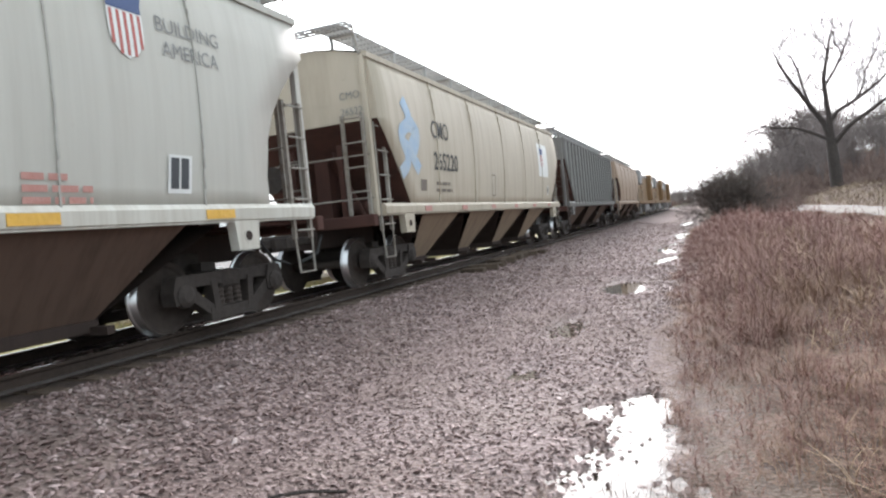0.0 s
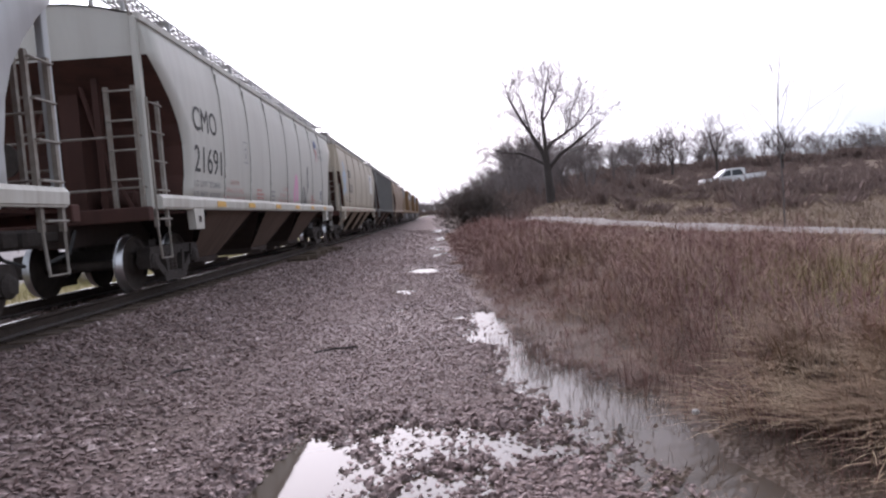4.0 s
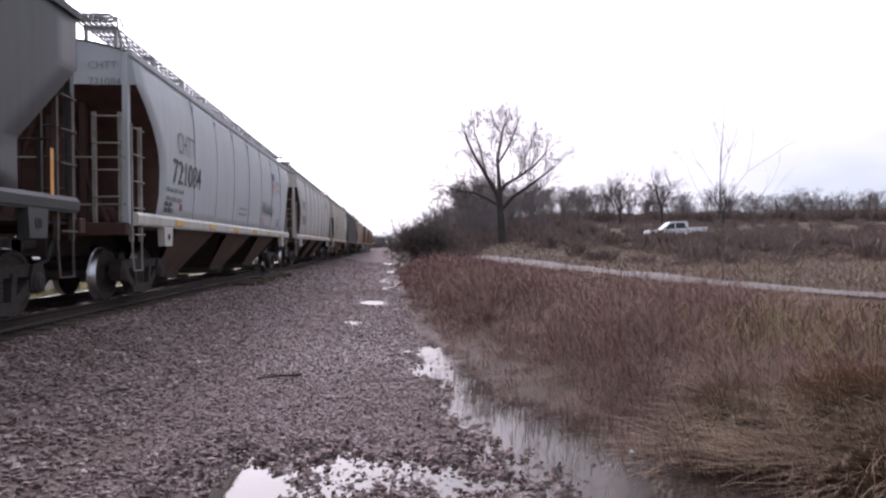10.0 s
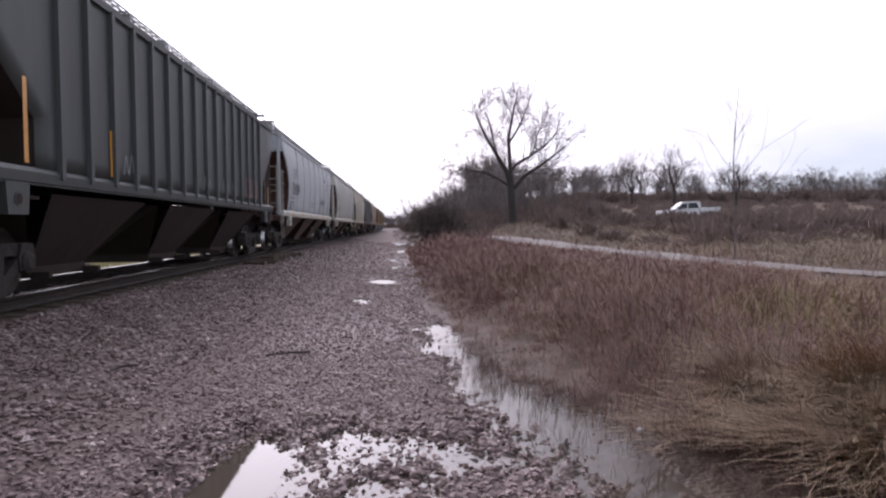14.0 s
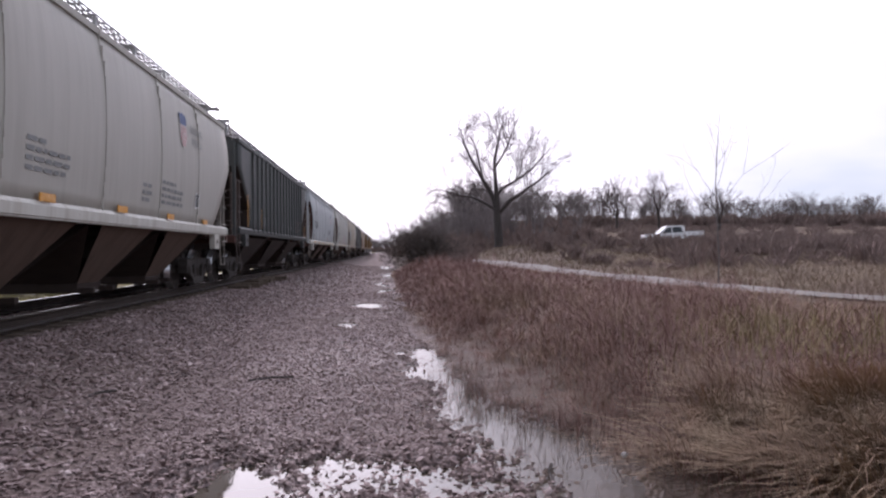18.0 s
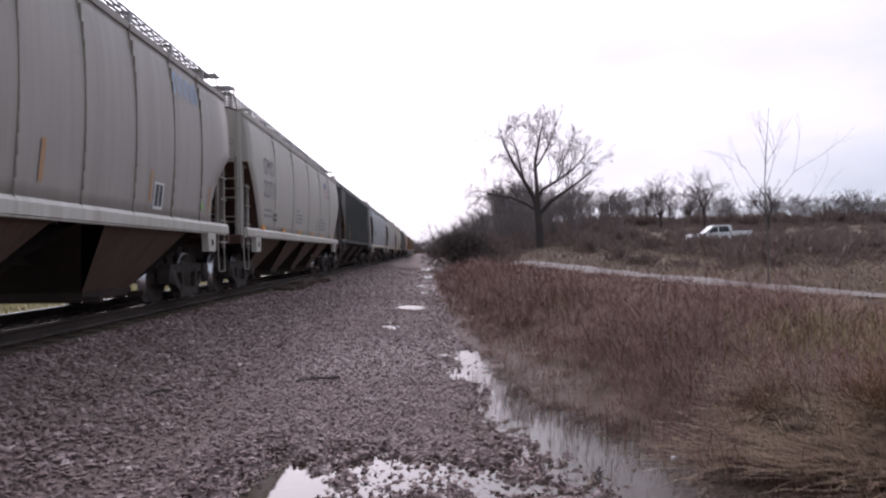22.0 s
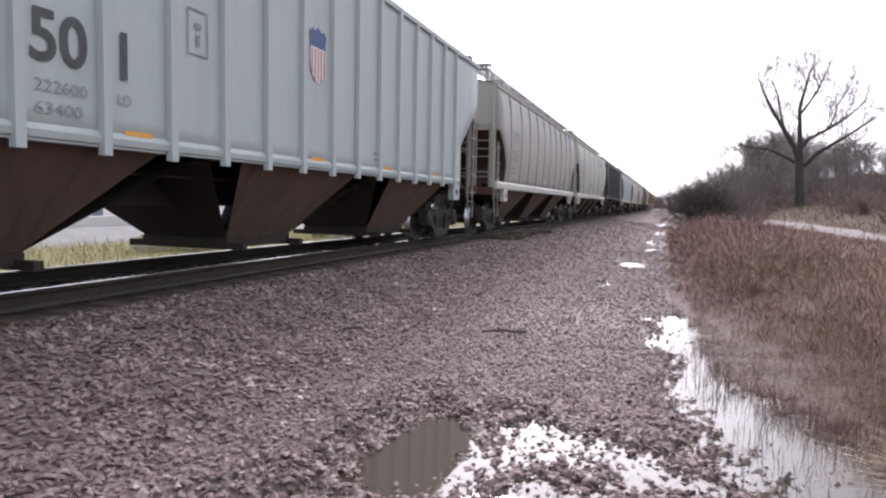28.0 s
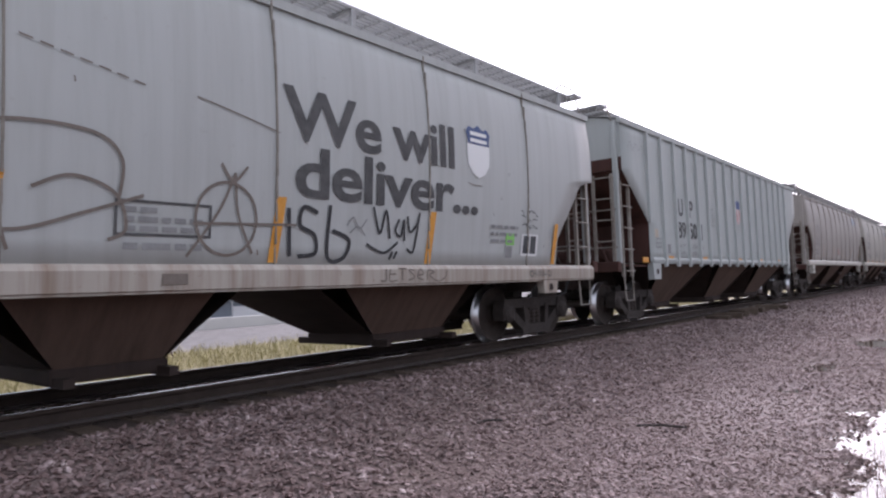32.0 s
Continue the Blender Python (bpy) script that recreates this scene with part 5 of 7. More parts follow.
for pts in ([(-1.2, 1.9), (-0.9, 2.02), (-0.55, 1.9), (-0.45, 1.6), (-0.6, 1.5)], [(-1.75, 1.6), (-1.3, 1.56), (-0.8, 1.72), (-0.3, 1.9)], [(-1.95, 2.2), (-1.4, 2.4), (-0.75, 2.4), (-0.5, 2.2), (-0.52, 1.85)], [(-2.3, 1.35), (-1.6, 1.9), (-1.35, 1.4)]):
    on_side(car, "spray_line", stroke(pts, 0.03), 0.0, -0.14, M["letter_brown"], sx, 0.016)
on_side(car, "small_writing", bars((0.75, 0.75, 0.6), 0.05, 0.06, 3), 5.05, 1.72, M["letter_grey"], sx)
on_side(car, "sticker", rect(-0.12, 0.12, -0.09, 0.09), 5.58, 1.56, M["green_tag"], sx)
on_side(car, "sticker", rect(-0.09, 0.09, -0.1, 0.08), 5.55, 1.37, M["letter_grey"], sx)
data_sticker(car, sx, 6.14, 1.48, 0.5, 0.72)
for k in range(9):
    on_side(car, "spray_line", stroke([(random.uniform(-0.02, 0.02) + 0.045 * q, random.uniform(0, 0.1)) for q in range(random.randint(2, 5))], random.uniform(0.012, 0.02)), 5.92 + 0.15 * (k % 3) + random.uniform(-0.04, 0.04), 1.74 + 0.11 * (k // 3) + random.uniform(-0.03, 0.03), M["graf_black"], sx, 0.016)
flat = lambda z: 1.584
word(car, flat, "CH-100-121", 6.05, 6.75, 0.96, 1.06, "letter")
for k, pts in enumerate(([(0.1, 0.17), (0.1, 0.03), (0.0, 0.02)], [(0.18, 0.16), (0.16, 0.02), (0.3, 0.02)], [(0.17, 0.1), (0.28, 0.1)], [(0.32, 0.17), (0.48, 0.17)], [(0.4, 0.17), (0.4, 0.02)], [(0.62, 0.15), (0.52, 0.15), (0.62, 0.06), (0.5, 0.02)], [(0.68, 0.08), (0.8, 0.1), (0.74, 0.16), (0.68, 0.06), (0.8, 0.02)], [(0.88, 0.02), (0.9, 0.15), (1.02, 0.12), (0.92, 0.08), (1.1, 0.0), (1.25, 0.05), (1.3, 0.14)])):
    on_side(car, "spray_line", stroke(pts, 0.02), 2.62, 0.93, M["letter_brown"], flat, 0.008)
on_side(car, "small_writing", bars((0.25,), 0.1, 0.05, 5), -0.15, 0.96, M["letter_brown"], flat, 0.006)
on_side(car, "small_writing", bars((0.9,), 0.12, 0.05, 6), -2.4, 0.95, M["tag_white"], flat, 0.006)

# ---- engines at the head ----
def engine(seed):
    car = empty("locomotive", Matrix())
    tagged(car, "dull yellow diesel locomotive with a grey roof, seen from behind", "locomotive", "engines at the head of the train")
    hy = 10.6
    bm = newbox(-1.5, 1.5, -hy, hy, 1.15, 1.5, 0.03)
    part("frame", bm, M["loco_yellow"], car)
    bm = newbox(-0.95, 0.95, -hy + 1.0, 6.2, 1.5, 4.15, 0.08)
    part("hood", bm, M["loco_yellow"], car)
    bm = newbox(-1.0, 1.0, -hy + 0.9, 6.2, 4.0, 4.42, 0.1)
    part("hood_roof", bm, M["loco_grey"], car)
    bm = newbox(-1.5, 1.5, -hy + 1.2, -hy + 4.2, 3.1, 4.5, 0.1)
    part("radiator", bm, M["loco_grey"], car)
    for y in (-2.2, -1.2, -0.2, 0.8):
        bm = newbox(-0.98, 0.98, y - 0.4, y + 0.4, 1.9, 3.6)
        part("hood_door", bm, M["loco_yellow"], car)
    bm = newbox(-1.5, 1.5, 6.2, 8.6, 1.5, 4.55, 0.12)
    cab = part("cab", bm, M["loco_yellow"], car)
    for s in (-1, 1):
        for y in (6.75, 7.75):
            part("cab_window", newbox(s * 1.5 - 0.01, s * 1.5 + 0.01, y - 0.35, y + 0.35, 3.0, 3.8), M["glass"], cab)
    bm = newbox(-0.85, 0.85, 8.6, hy - 0.5, 1.5, 3.1, 0.15)
    part("nose", bm, M["loco_yellow"], car)
    bm = newbox(-1.35, 1.35, -2.6, 2.6, 0.35, 1.15, 0.12)
    part("fuel_tank", bm, M["loco_grey"], car)
    for e in (-1, 1):
        bm = newbox(-1.45, 1.45, e * hy - 0.06, e * hy + 0.06, 0.4, 1.5)
        part("pilot_plate", bm, M["hopper_dark"], car)
        part("coupler", newbox(-0.13, 0.13, e * (hy + 0.35) - 0.45, e * (hy + 0.35) + 0.45, 0.75, 1.0, 0.04), M["truck_iron"], car)
        for s in (-1, 1):
            bm = bmesh.new()
            tube(bm, [(s * 1.42, e * (hy - 0.1), 1.5), (s * 1.42, e * (hy - 0.1), 2.5), (s * 1.42, e * (hy - 3.4), 2.5), (s * 1.42, e * (hy - 3.4), 1.5)], 0.025, 6)
            part("handrail", bm, M["rung"], car)
            part("step_well", newbox(s * 1.2 - 0.2, s * 1.2 + 0.25, e * (hy - 0.5) - 0.35, e * (hy - 0.5) + 0.35, 0.45, 1.15), M["loco_grey"], car)
    ws = []
    for yc in (-6.9, 6.9):
        bm = bmesh.new()
        for s in (-1, 1):
            box(bm, s * 1.0 - 0.08, s * 1.0 + 0.08, -2.35, 2.35, 0.5, 0.85, 0.04)
            for y in (-1.85, 0, 1.85):
                box(bm, s * 1.0 - 0.12, s * 1.0 + 0.12, y - 0.22, y + 0.22, 0.25, 0.7, 0.04)
        box(bm, -0.9, 0.9, -0.4, 0.4, 0.6, 1.15)
        tr = part("bogie", bm, M["loco_grey"], car)
        tr.matrix_basis = pose(0, yc, -BODY_UP)
        ws += [wheelset(tr, y) for y in (-1.85, 0, 1.85)]
    return car, ws


for k in range(3):
    c, w = engine(k)
    CARS.append((c, w, CAR_Y["tan"] + 20.4 + 22.1 * k))

# ---- vegetation ----
def grow(rnd, p, d, length, radius, depth, out, droop=0.0, spread=0.62, kids=(2, 3), shrink=0.74):
    """Recursive limb: collects (points, r0, r1) tapering segments."""
    n = 4 if depth > 1 else 3
    pts = [Vector(p)]
    for k in range(n):
        d = (d + Vector((rnd.uniform(-1, 1), rnd.uniform(-1, 1), rnd.uniform(-0.6, 0.9) - droop)) * 0.16).normalized()
        pts.append(pts[-1] + d * length / n)
    out.append((pts, radius, radius * 0.62, depth))
    if depth <= 0:
        return
    for k in range(rnd.randint(*kids)):
        i = rnd.randint(max(1, n - 2), n) if k else n
        a = rnd.uniform(0, 2 * math.pi)
        side = d.cross(Vector((math.cos(a), math.sin(a), 0.3))).normalized()
        nd2 = (d + side * rnd.uniform(0.5, 1.2) * spread).normalized()
        grow(rnd, pts[i], nd2, length * shrink * rnd.uniform(0.8, 1.12), radius * (0.62 if i == n else 0.5), depth - 1, out, droop, spread, kids, shrink)


def limbs_mesh(limbs, min_n=3, thick=0.0):
    """All tapering limbs as plain lists, quickly."""
    vs, fs = [], []
    for pts, r0, r1, depth in limbs:
        n = 8 if r0 > 0.15 else 5 if r0 > 0.04 else min_n
        base = len(vs)
        for i, p in enumerate(pts):
            d = (pts[min(i + 1, len(pts) - 1)] - pts[max(i - 1, 0)]).normalized()
            a = d.cross(Vector((0.3, 0.9, 0.2)))
            a = a.normalized() if a.length > 0.05 else Vector((1, 0, 0))
            b = d.cross(a)
            r = max(r0 + (r1 - r0) * i / (len(pts) - 1), thick)
            for k in range(n):
                t = 2 * math.pi * k / n
                vs.append(tuple(p + (a * math.cos(t) + b * math.sin(t)) * r))
        for i in range(len(pts) - 1):
            for k in range(n):
                fs.append((base + i * n + k, base + i * n + (k + 1) % n, base + (i + 1) * n + (k + 1) % n, base + (i + 1) * n + k))
    return vs, fs


def tree_thing(name, label, m, limbs, material, twig):
    """A bare tree: trunk with main limbs, and a crown of finer branches."""
    t = empty(name, m)
    tagged(t, label, "tree")
    big = [l for l in limbs if l[1] >= 0.05]
    fine = [l for l in limbs if l[1] < 0.05]
    pydata("trunk", *limbs_mesh(big), material, t, True)
    if fine:
        pydata("crown", *limbs_mesh(fine, 3, 0.008), twig, t)
    return t


def gz(x, y):
    return float(height(np.array([x]), np.array([y]))[0])


def fit_height(limbs, h):
    """Scale a tree so that its highest twig is h above its foot."""
    k = h / max(p.z for l in limbs for p in l[0])
    return [([p * k for p in pts], r0, r1, d) for pts, r0, r1, d in limbs]


# the big bare tree by the wood's edge
rnd = random.Random(41)
limbs = [([Vector((0.1, 0, -0.3)), Vector((0.0, 0, 0.6)), Vector((-0.1, 0, 2.4)), Vector((-0.2, 0, 4.3))], 0.46, 0.32, 5)]
TX, TY = BIG_TREE
MAIN = (
    ([(-0.15, 0, 3.9), (-0.55, 0.2, 5.6), (-1.45, 0.4, 7.2), (-2.6, 0.4, 9.2), (-3.5, 0.2, 10.9), (-3.9, 0, 12.0)], 0.28),
    ([(-0.1, 0, 4.1), (-0.3, -0.3, 6.6), (-0.5, -0.6, 9.2), (-0.1, -0.8, 11.3), (0.2, -0.9, 12.8)], 0.27),
    ([(-0.2, 0, 5.6), (0.5, 0.3, 6.5), (2.1, 0.6, 7.4), (3.7, 0.7, 8.5), (5.0, 0.8, 9.9)], 0.20),
    ([(0.1, 0, 3.9), (1.1, -0.5, 5.1), (2.6, -0.9, 6.1), (4.0, -1.2, 7.1), (5.4, -1.4, 8.2)], 0.23),
    ([(-0.3, 0, 4.2), (-1.6, 0.0, 5.0), (-2.9, 0.1, 5.6), (-4.0, 0.2, 5.7), (-5.4, 0.2, 6.1)], 0.17),
    ([(-0.45, -0.5, 8.6), (0.2, -1.0, 9.6), (0.8, -1.3, 10.8), (1.4, -1.5, 12.4)], 0.14),
    ([(-1.45, 0.4, 7.2), (-1.8, 1.2, 9.0), (-2.0, 1.7, 10.6), (-2.5, 2.2, 12.2)], 0.15),
    ([(2.1, 0.6, 7.4), (2.7, 1.2, 8.6), (3.0, 1.6, 9.8), (3.6, 1.9, 10.8)], 0.11),
)
for pts, r in MAIN:
    pts = [Vector(p) for p in pts]
    limbs.append((pts, r * 0.82, 0.05, 4))
    for i in range(2, len(pts)):
        d = (pts[i] - pts[i - 1]).normalized()
        for k in range(4):
            a = rnd.uniform(0, 6.28)
            side = d.cross(Vector((math.cos(a), math.sin(a), 0.4))).normalized()
            grow(rnd, pts[i - 1].lerp(pts[i], rnd.random()), (d * 0.7 + side * 0.9 + Vector((0, 0, 0.3))).normalized(), rnd.uniform(0.9, 1.7), 0.036, 4, limbs, spread=0.75, shrink=0.76)
    grow(rnd, pts[-1], d, 1.0, 0.04, 4, limbs, spread=0.7, shrink=0.76)
tree_thing("bare_tree", "big bare deciduous tree with a forked dark trunk", pose(TX, TY, gz(TX, TY)), fit_height(limbs, 13.2), M["bark"], M["twig"])

# slender sapling beside the dirt road
rnd = random.Random(7)
limbs = []
SX, SY = SAPLING
limbs.append(([Vector((0, 0, -0.1)), Vector((0.02, 0, 0.8)), Vector((-0.02, 0, 1.7)), Vector((-0.05, 0.0, 2.6)), Vector((0.0, 0, 3.4)), Vector((0.08, 0, 4.4))], 0.027, 0.005, 3))
for z, dx, dz, L in ((1.5, 1.0, 0.75, 1.4), (1.7, -0.9, 1.0, 1.3), (2.0, 0.9, 1.0, 1.5), (2.2, -0.8, 1.2, 1.2), (2.5, 0.5, 1.2, 1.1), (2.8, -0.4, 1.2, 1.0), (1.25, -0.6, 0.7, 0.9), (3.0, 0.3, 1.1, 0.8)):
    grow(rnd, (-0.02, 0, z), Vector((dx, rnd.uniform(-0.5, 0.5), dz)).normalized(), L * 0.7, 0.0075, 3, limbs, spread=0.5)
sap = empty("sapling", pose(SX, SY, gz(SX, SY)))
tagged(sap, "slender bare sapling growing beside the dirt road", "tree")
limbs = fit_height(limbs, 4.35)
pydata("trunk", *limbs_mesh(limbs[:1]), M["pale_twig"], sap, True)
pydata("crown", *limbs_mesh(limbs[1:]), M["pale_twig"], sap)

# three separate bare trees on the rise
for i, (dirx, dist, hh, seed, nm) in enumerate(((0.36, 95, 9.3, 3, "wide"), (0.428, 98, 9.9, 5, "tall"), (0.528, 88, 7.0, 9, "low"))):
    rnd = random.Random(seed)
    limbs = []
    x, y = dirx * dist, dist
    limbs.append(([Vector((0, 0, -0.3)), Vector((0.1, 0, hh * 0.14)), Vector((0, 0.1, hh * 0.3))], 0.2, 0.15, 4))
    for k in range(6 if i != 1 else 4):
        a = k * 1.05 + rnd.random()
        grow(rnd, (0, 0, hh * rnd.uniform(0.2, 0.3)), Vector((math.cos(a) * 0.6, math.sin(a) * 0.6, 1.0 if i else 0.75)).normalized(), hh * 0.26, 0.085, 5, limbs, spread=0.6)
    tree_thing("bare_tree", "%s bare tree with a rounded twiggy crown on the rise" % nm, pose(x, y, gz(x, y)), fit_height(limbs, hh), M["bark"], M["twig"])


# lighter than the near trees' twigs: distance haze put into the colour
M["wood_twig"] = two_tone("haze_pale_brown_twigs", (0.115, 0.094, 0.089), (0.200, 0.168, 0.158), 3.0, 0.95)


# the wood beyond: many bare trees in one
def wood(name, label, spots, seed):
    rnd = random.Random(seed)
    kinds = []
    for k in range(7):
        limbs = []
        r2 = random.Random(seed * 10 + k)
        hgt = 1.0
        limbs.append(([Vector((0, 0, -0.05)), Vector((r2.uniform(-0.02, 0.02), 0, 0.22)), Vector((r2.uniform(-0.04, 0.04), 0, 0.45))], 0.016, 0.011, 4))
        for j in range(6):
            a = j * 1.3 + r2.random()
            grow(r2, (0, 0, r2.uniform(0.08, 0.42)), Vector((math.cos(a) * 0.33, math.sin(a) * 0.33, 1.0)).normalized(), 0.21, 0.0075, 4, limbs, spread=0.5, kids=(2, 3))
        v, f = limbs_mesh(fit_height(limbs, 1.0), 3, 0.0018)
        kinds.append((np.array(v), np.array(f_fix(f))))
    V, F, off = [], [], 0
    for x, y, h in spots:
        v, f = kinds[rnd.randrange(7)]
        a = rnd.uniform(0, 6.28)
        c, s = math.cos(a), math.sin(a)
        w = v * h * np.array((rnd.uniform(0.8, 1.2), 1, 1))
        w = np.stack([w[:, 0] * c - w[:, 1] * s + x, w[:, 0] * s + w[:, 1] * c + y, w[:, 2] + gz(x, y)], -1)
        V.append(w)
        F.append(f + off)
        off += len(v)
    ob = pydata(name, np.concatenate(V).tolist(), np.concatenate(F).tolist(), M["wood_twig"])
    return tagged(ob, label, "woods", kind="stuff")


def f_fix(f):
    return [q for q in f if len(q) == 4]


rnd = random.Random(77)
spots = []
for k in range(165):          # wood's edge behind the big tree, running away along the track
    y = rnd.uniform(62, 190)
    x = rnd.uniform(5.0, 9.0) + (y - 62) * 0.035 + abs(rnd.gauss(0, 8))
    spots.append((x, y, 1.55 + 0.082 * y * (rnd.uniform(0.5, 1.3) ** 1.3 if x / y > 0.11 else rnd.uniform(0.3, 0.8)) - gz(x, y)))
for k in range(320):          # along the ridge
    x = rnd.uniform(16, 150)
    y = 128 - 0.12 * x + rnd.uniform(-6, 14)
    spots.append((x, y, rnd.uniform(4.5, 9.0) if x < 56 else rnd.uniform(3.2, 7.0)))
wood("bare_woods", "grey-brown leafless wood along the ridge", spots, 5)
spots = []
for k in range(150):          # beyond the track on the other side
    y = rnd.uniform(95, 260)
    spots.append((-rnd.uniform(12, 36) - 0.02 * y, y, rnd.uniform(7, 12)))
for k in range(50):
    spots.append((-rnd.uniform(70, 120), rnd.uniform(0, 120), rnd.uniform(7, 11)))
for k in range(120):          # closing the view along the track and at its end
    y = rnd.uniform(150, 430)
    spots.append((rnd.choice((rnd.uniform(1.5, 12), rnd.uniform(-26, -11))), y, rnd.uniform(5, 9)))
for k in range(120):
    spots.append((rnd.uniform(-30, 26), rnd.uniform(700, 760), rnd.uniform(10, 17)))
wood("bare_woods", "leafless trees on the other side of the track", spots, 6)

# undergrowth below the wood
def thicket(name, label, spots, material, seed, stems=26, category="undergrowth"):
    rs = np.random.RandomState(seed)
    V, F, off = [], [], 0
    for x, y, r, h in spots:
        n = stems
        bx, by = x + rs.normal(0, r * 0.35, n), y + rs.normal(0, r * 0.35, n)
        bz = height(bx, by)
        a = rs.uniform(0, 6.28, n)
        lean = rs.uniform(0.15, 0.8, n) * r
        hh = h * rs.uniform(0.5, 1.0, n)
        for m in range(2):
            tx, ty, tz = bx + np.cos(a + m) * lean, by + np.sin(a + m) * lean, bz + hh * (1 - 0.25 * m)
            w = 0.005 + 0.0045 * h
            q = np.stack([np.stack([bx - w, by, bz], -1), np.stack([bx + w, by, bz], -1), np.stack([(bx + tx) / 2 + w, (by + ty) / 2 + w, bz + hh * 0.6], -1), np.stack([tx, ty, tz], -1)], 1)
            V.append(q.reshape(-1, 3))
            F.append(np.arange(n)[:, None] * 4 + np.array([0, 1, 2, 3]) + off)
            off += 4 * n
    ob = pydata(name, np.concatenate(V).tolist(), np.concatenate(F).tolist(), material)
    return tagged(ob, label, category, kind="stuff")


M["brush"] = per_island("bare_brush_stems", [(0.0, (0.11, 0.075, 0.066)), (0.5, (0.18, 0.122, 0.104)), (1.0, (0.25, 0.185, 0.15))])
rnd = random.Random(15)
sp = []
for k in range(300):
    y = rnd.uniform(57, 150)
    sp.append((rnd.uniform(5, 9) + (y - 56) * 0.04 + abs(rnd.gauss(0, 7)), y, 1.4, rnd.uniform(0.6, 1.75) ** 2))
for k in range(420):
    x = rnd.uniform(10, 140)
    sp.append((x, 122 - 0.12 * x + rnd.uniform(-5, 12), 1.8, rnd.uniform(1.6, 3.4)))
for k in range(150):
    sp.append((rnd.choice((rnd.uniform(1.6, 9), rnd.uniform(-22, -10.5))), rnd.uniform(120, 420), 2.0, rnd.uniform(1.5, 3.5)))
for k in range(60):
    sp.append((-32 + k, 698, 2.5, rnd.uniform(4, 7)))
thicket("undergrowth", "dense reddish-brown leafless brush below the wood", sp, M["brush"], 4, 50)
sp = [(0.55 * 46 + rnd.gauss(0, 7), 40 + rnd.gauss(0, 6), 0.9, rnd.uniform(0.7, 1.5)) for k in range(120)]
sp += [(rnd.uniform(10, 40), rnd.uniform(26, 60), 0.8, rnd.uniform(0.3, 0.8)) for k in range(130)]
sp += [(rnd.uniform(14, 100), rnd.uniform(60, 116), 1.2, rnd.uniform(0.5, 1.1)) for k in range(420)]
sp += [(rnd.uniform(2.6, 6.5), rnd.uniform(44, 60), 0.8, rnd.uniform(0.7, 1.7)) for k in range(50)]
thicket("field_weeds", "brown dead weeds scattered over the field", sp, M["brush"], 9, 40, "weeds")


# ---- dead grass and weeds on the bank ----
def blades(name, label, x, y, h, lean, width, material, seed, category="grass", dirs=None, lift=0.0):
    """Bent blades, three quads each, all in one mesh."""
    rs = np.random.RandomState(seed)
    n = len(x)
    z = height(x, y) - 0.02 + lift
    a = rs.uniform(0, 2 * math.pi, n) if dirs is None else dirs
    wx, wy = -np.sin(a) * width, np.cos(a) * width
    ca, sa = np.cos(a), np.sin(a)
    V = np.empty((n, 7, 3))
    for i, (t, k) in enumerate(((0.0, 1.0), (0.45, 0.8), (0.8, 0.55))):
        off = lean * t ** 1.8
        zz = z + h * (t - 0.18 * t * t * np.minimum(lean / np.maximum(h, 0.05), 2))
        for s, j in ((-1, 0), (1, 1)):
            V[:, 2 * i + j] = np.stack([x + ca * off + s * wx * k, y + sa * off + s * wy * k, zz], -1)
    V[:, 6] = np.stack([x + ca * lean, y + sa * lean, z + h * (1 - 0.18 * np.minimum(lean / np.maximum(h, 0.05), 2.5))], -1)
    b = np.arange(n)[:, None] * 7
    quads4 = np.concatenate([b + np.array([0, 1, 3, 2]), b + np.array([2, 3, 5, 4])]).tolist()
    tris = (b + np.array([4, 5, 6])).tolist()
    ob = pydata(name, V.reshape(-1, 3).tolist(), quads4 + tris, material)
    return tagged(ob, label, category, kind="stuff")


M["dry_grass"] = per_island("dead_tan_grass", [(0.0, (0.145, 0.080, 0.060)), (0.35, (0.200, 0.115, 0.084)), (0.7, (0.270, 0.170, 0.120)), (1.0, (0.37, 0.262, 0.172))], 0.9, (0.145, 0.070, 0.057))
M["mat_grass"] = per_island("matted_brown_grass", [(0.0, (0.12, 0.077, 0.062)), (0.5, (0.185, 0.122, 0.097)), (1.0, (0.27, 0.19, 0.145))])
M["clump_grass"] = per_island("dead_straw_grass", [(0.0, (0.15, 0.090, 0.062)), (0.35, (0.260, 0.172, 0.110)), (0.7, (0.365, 0.262, 0.168)), (1.0, (0.52, 0.415, 0.275))])
M["mixed_grass"] = per_island("dead_brown_grass", [(0.0, (0.14, 0.080, 0.058)), (0.4, (0.205, 0.120, 0.084)), (0.75, (0.275, 0.172, 0.112)), (1.0, (0.40, 0.28, 0.175))], 0.9, (0.158, 0.081, 0.063))
M["red_weed"] = per_island("dead_reddish_weed_stems", [(0.0, (0.13, 0.063, 0.052)), (0.5, (0.200, 0.098, 0.078)), (1.0, (0.28, 0.155, 0.112))], 0.9, (0.148, 0.073, 0.062))
M["field_tan"] = per_island("pale_field_grass", [(0.0, (0.18, 0.125, 0.085)), (0.5, (0.255, 0.19, 0.125)), (1.0, (0.35, 0.28, 0.19))], 0.9, (0.16, 0.105, 0.078))
M["turf"] = per_island("yellow_green_turf", [(0.0, (0.20, 0.17, 0.07)), (0.5, (0.30, 0.27, 0.11)), (1.0, (0.42, 0.38, 0.19))])
M["green_blade"] = per_island("late_green_grass", [(0.0, (0.185, 0.155, 0.060)), (1.0, (0.33, 0.265, 0.115))])


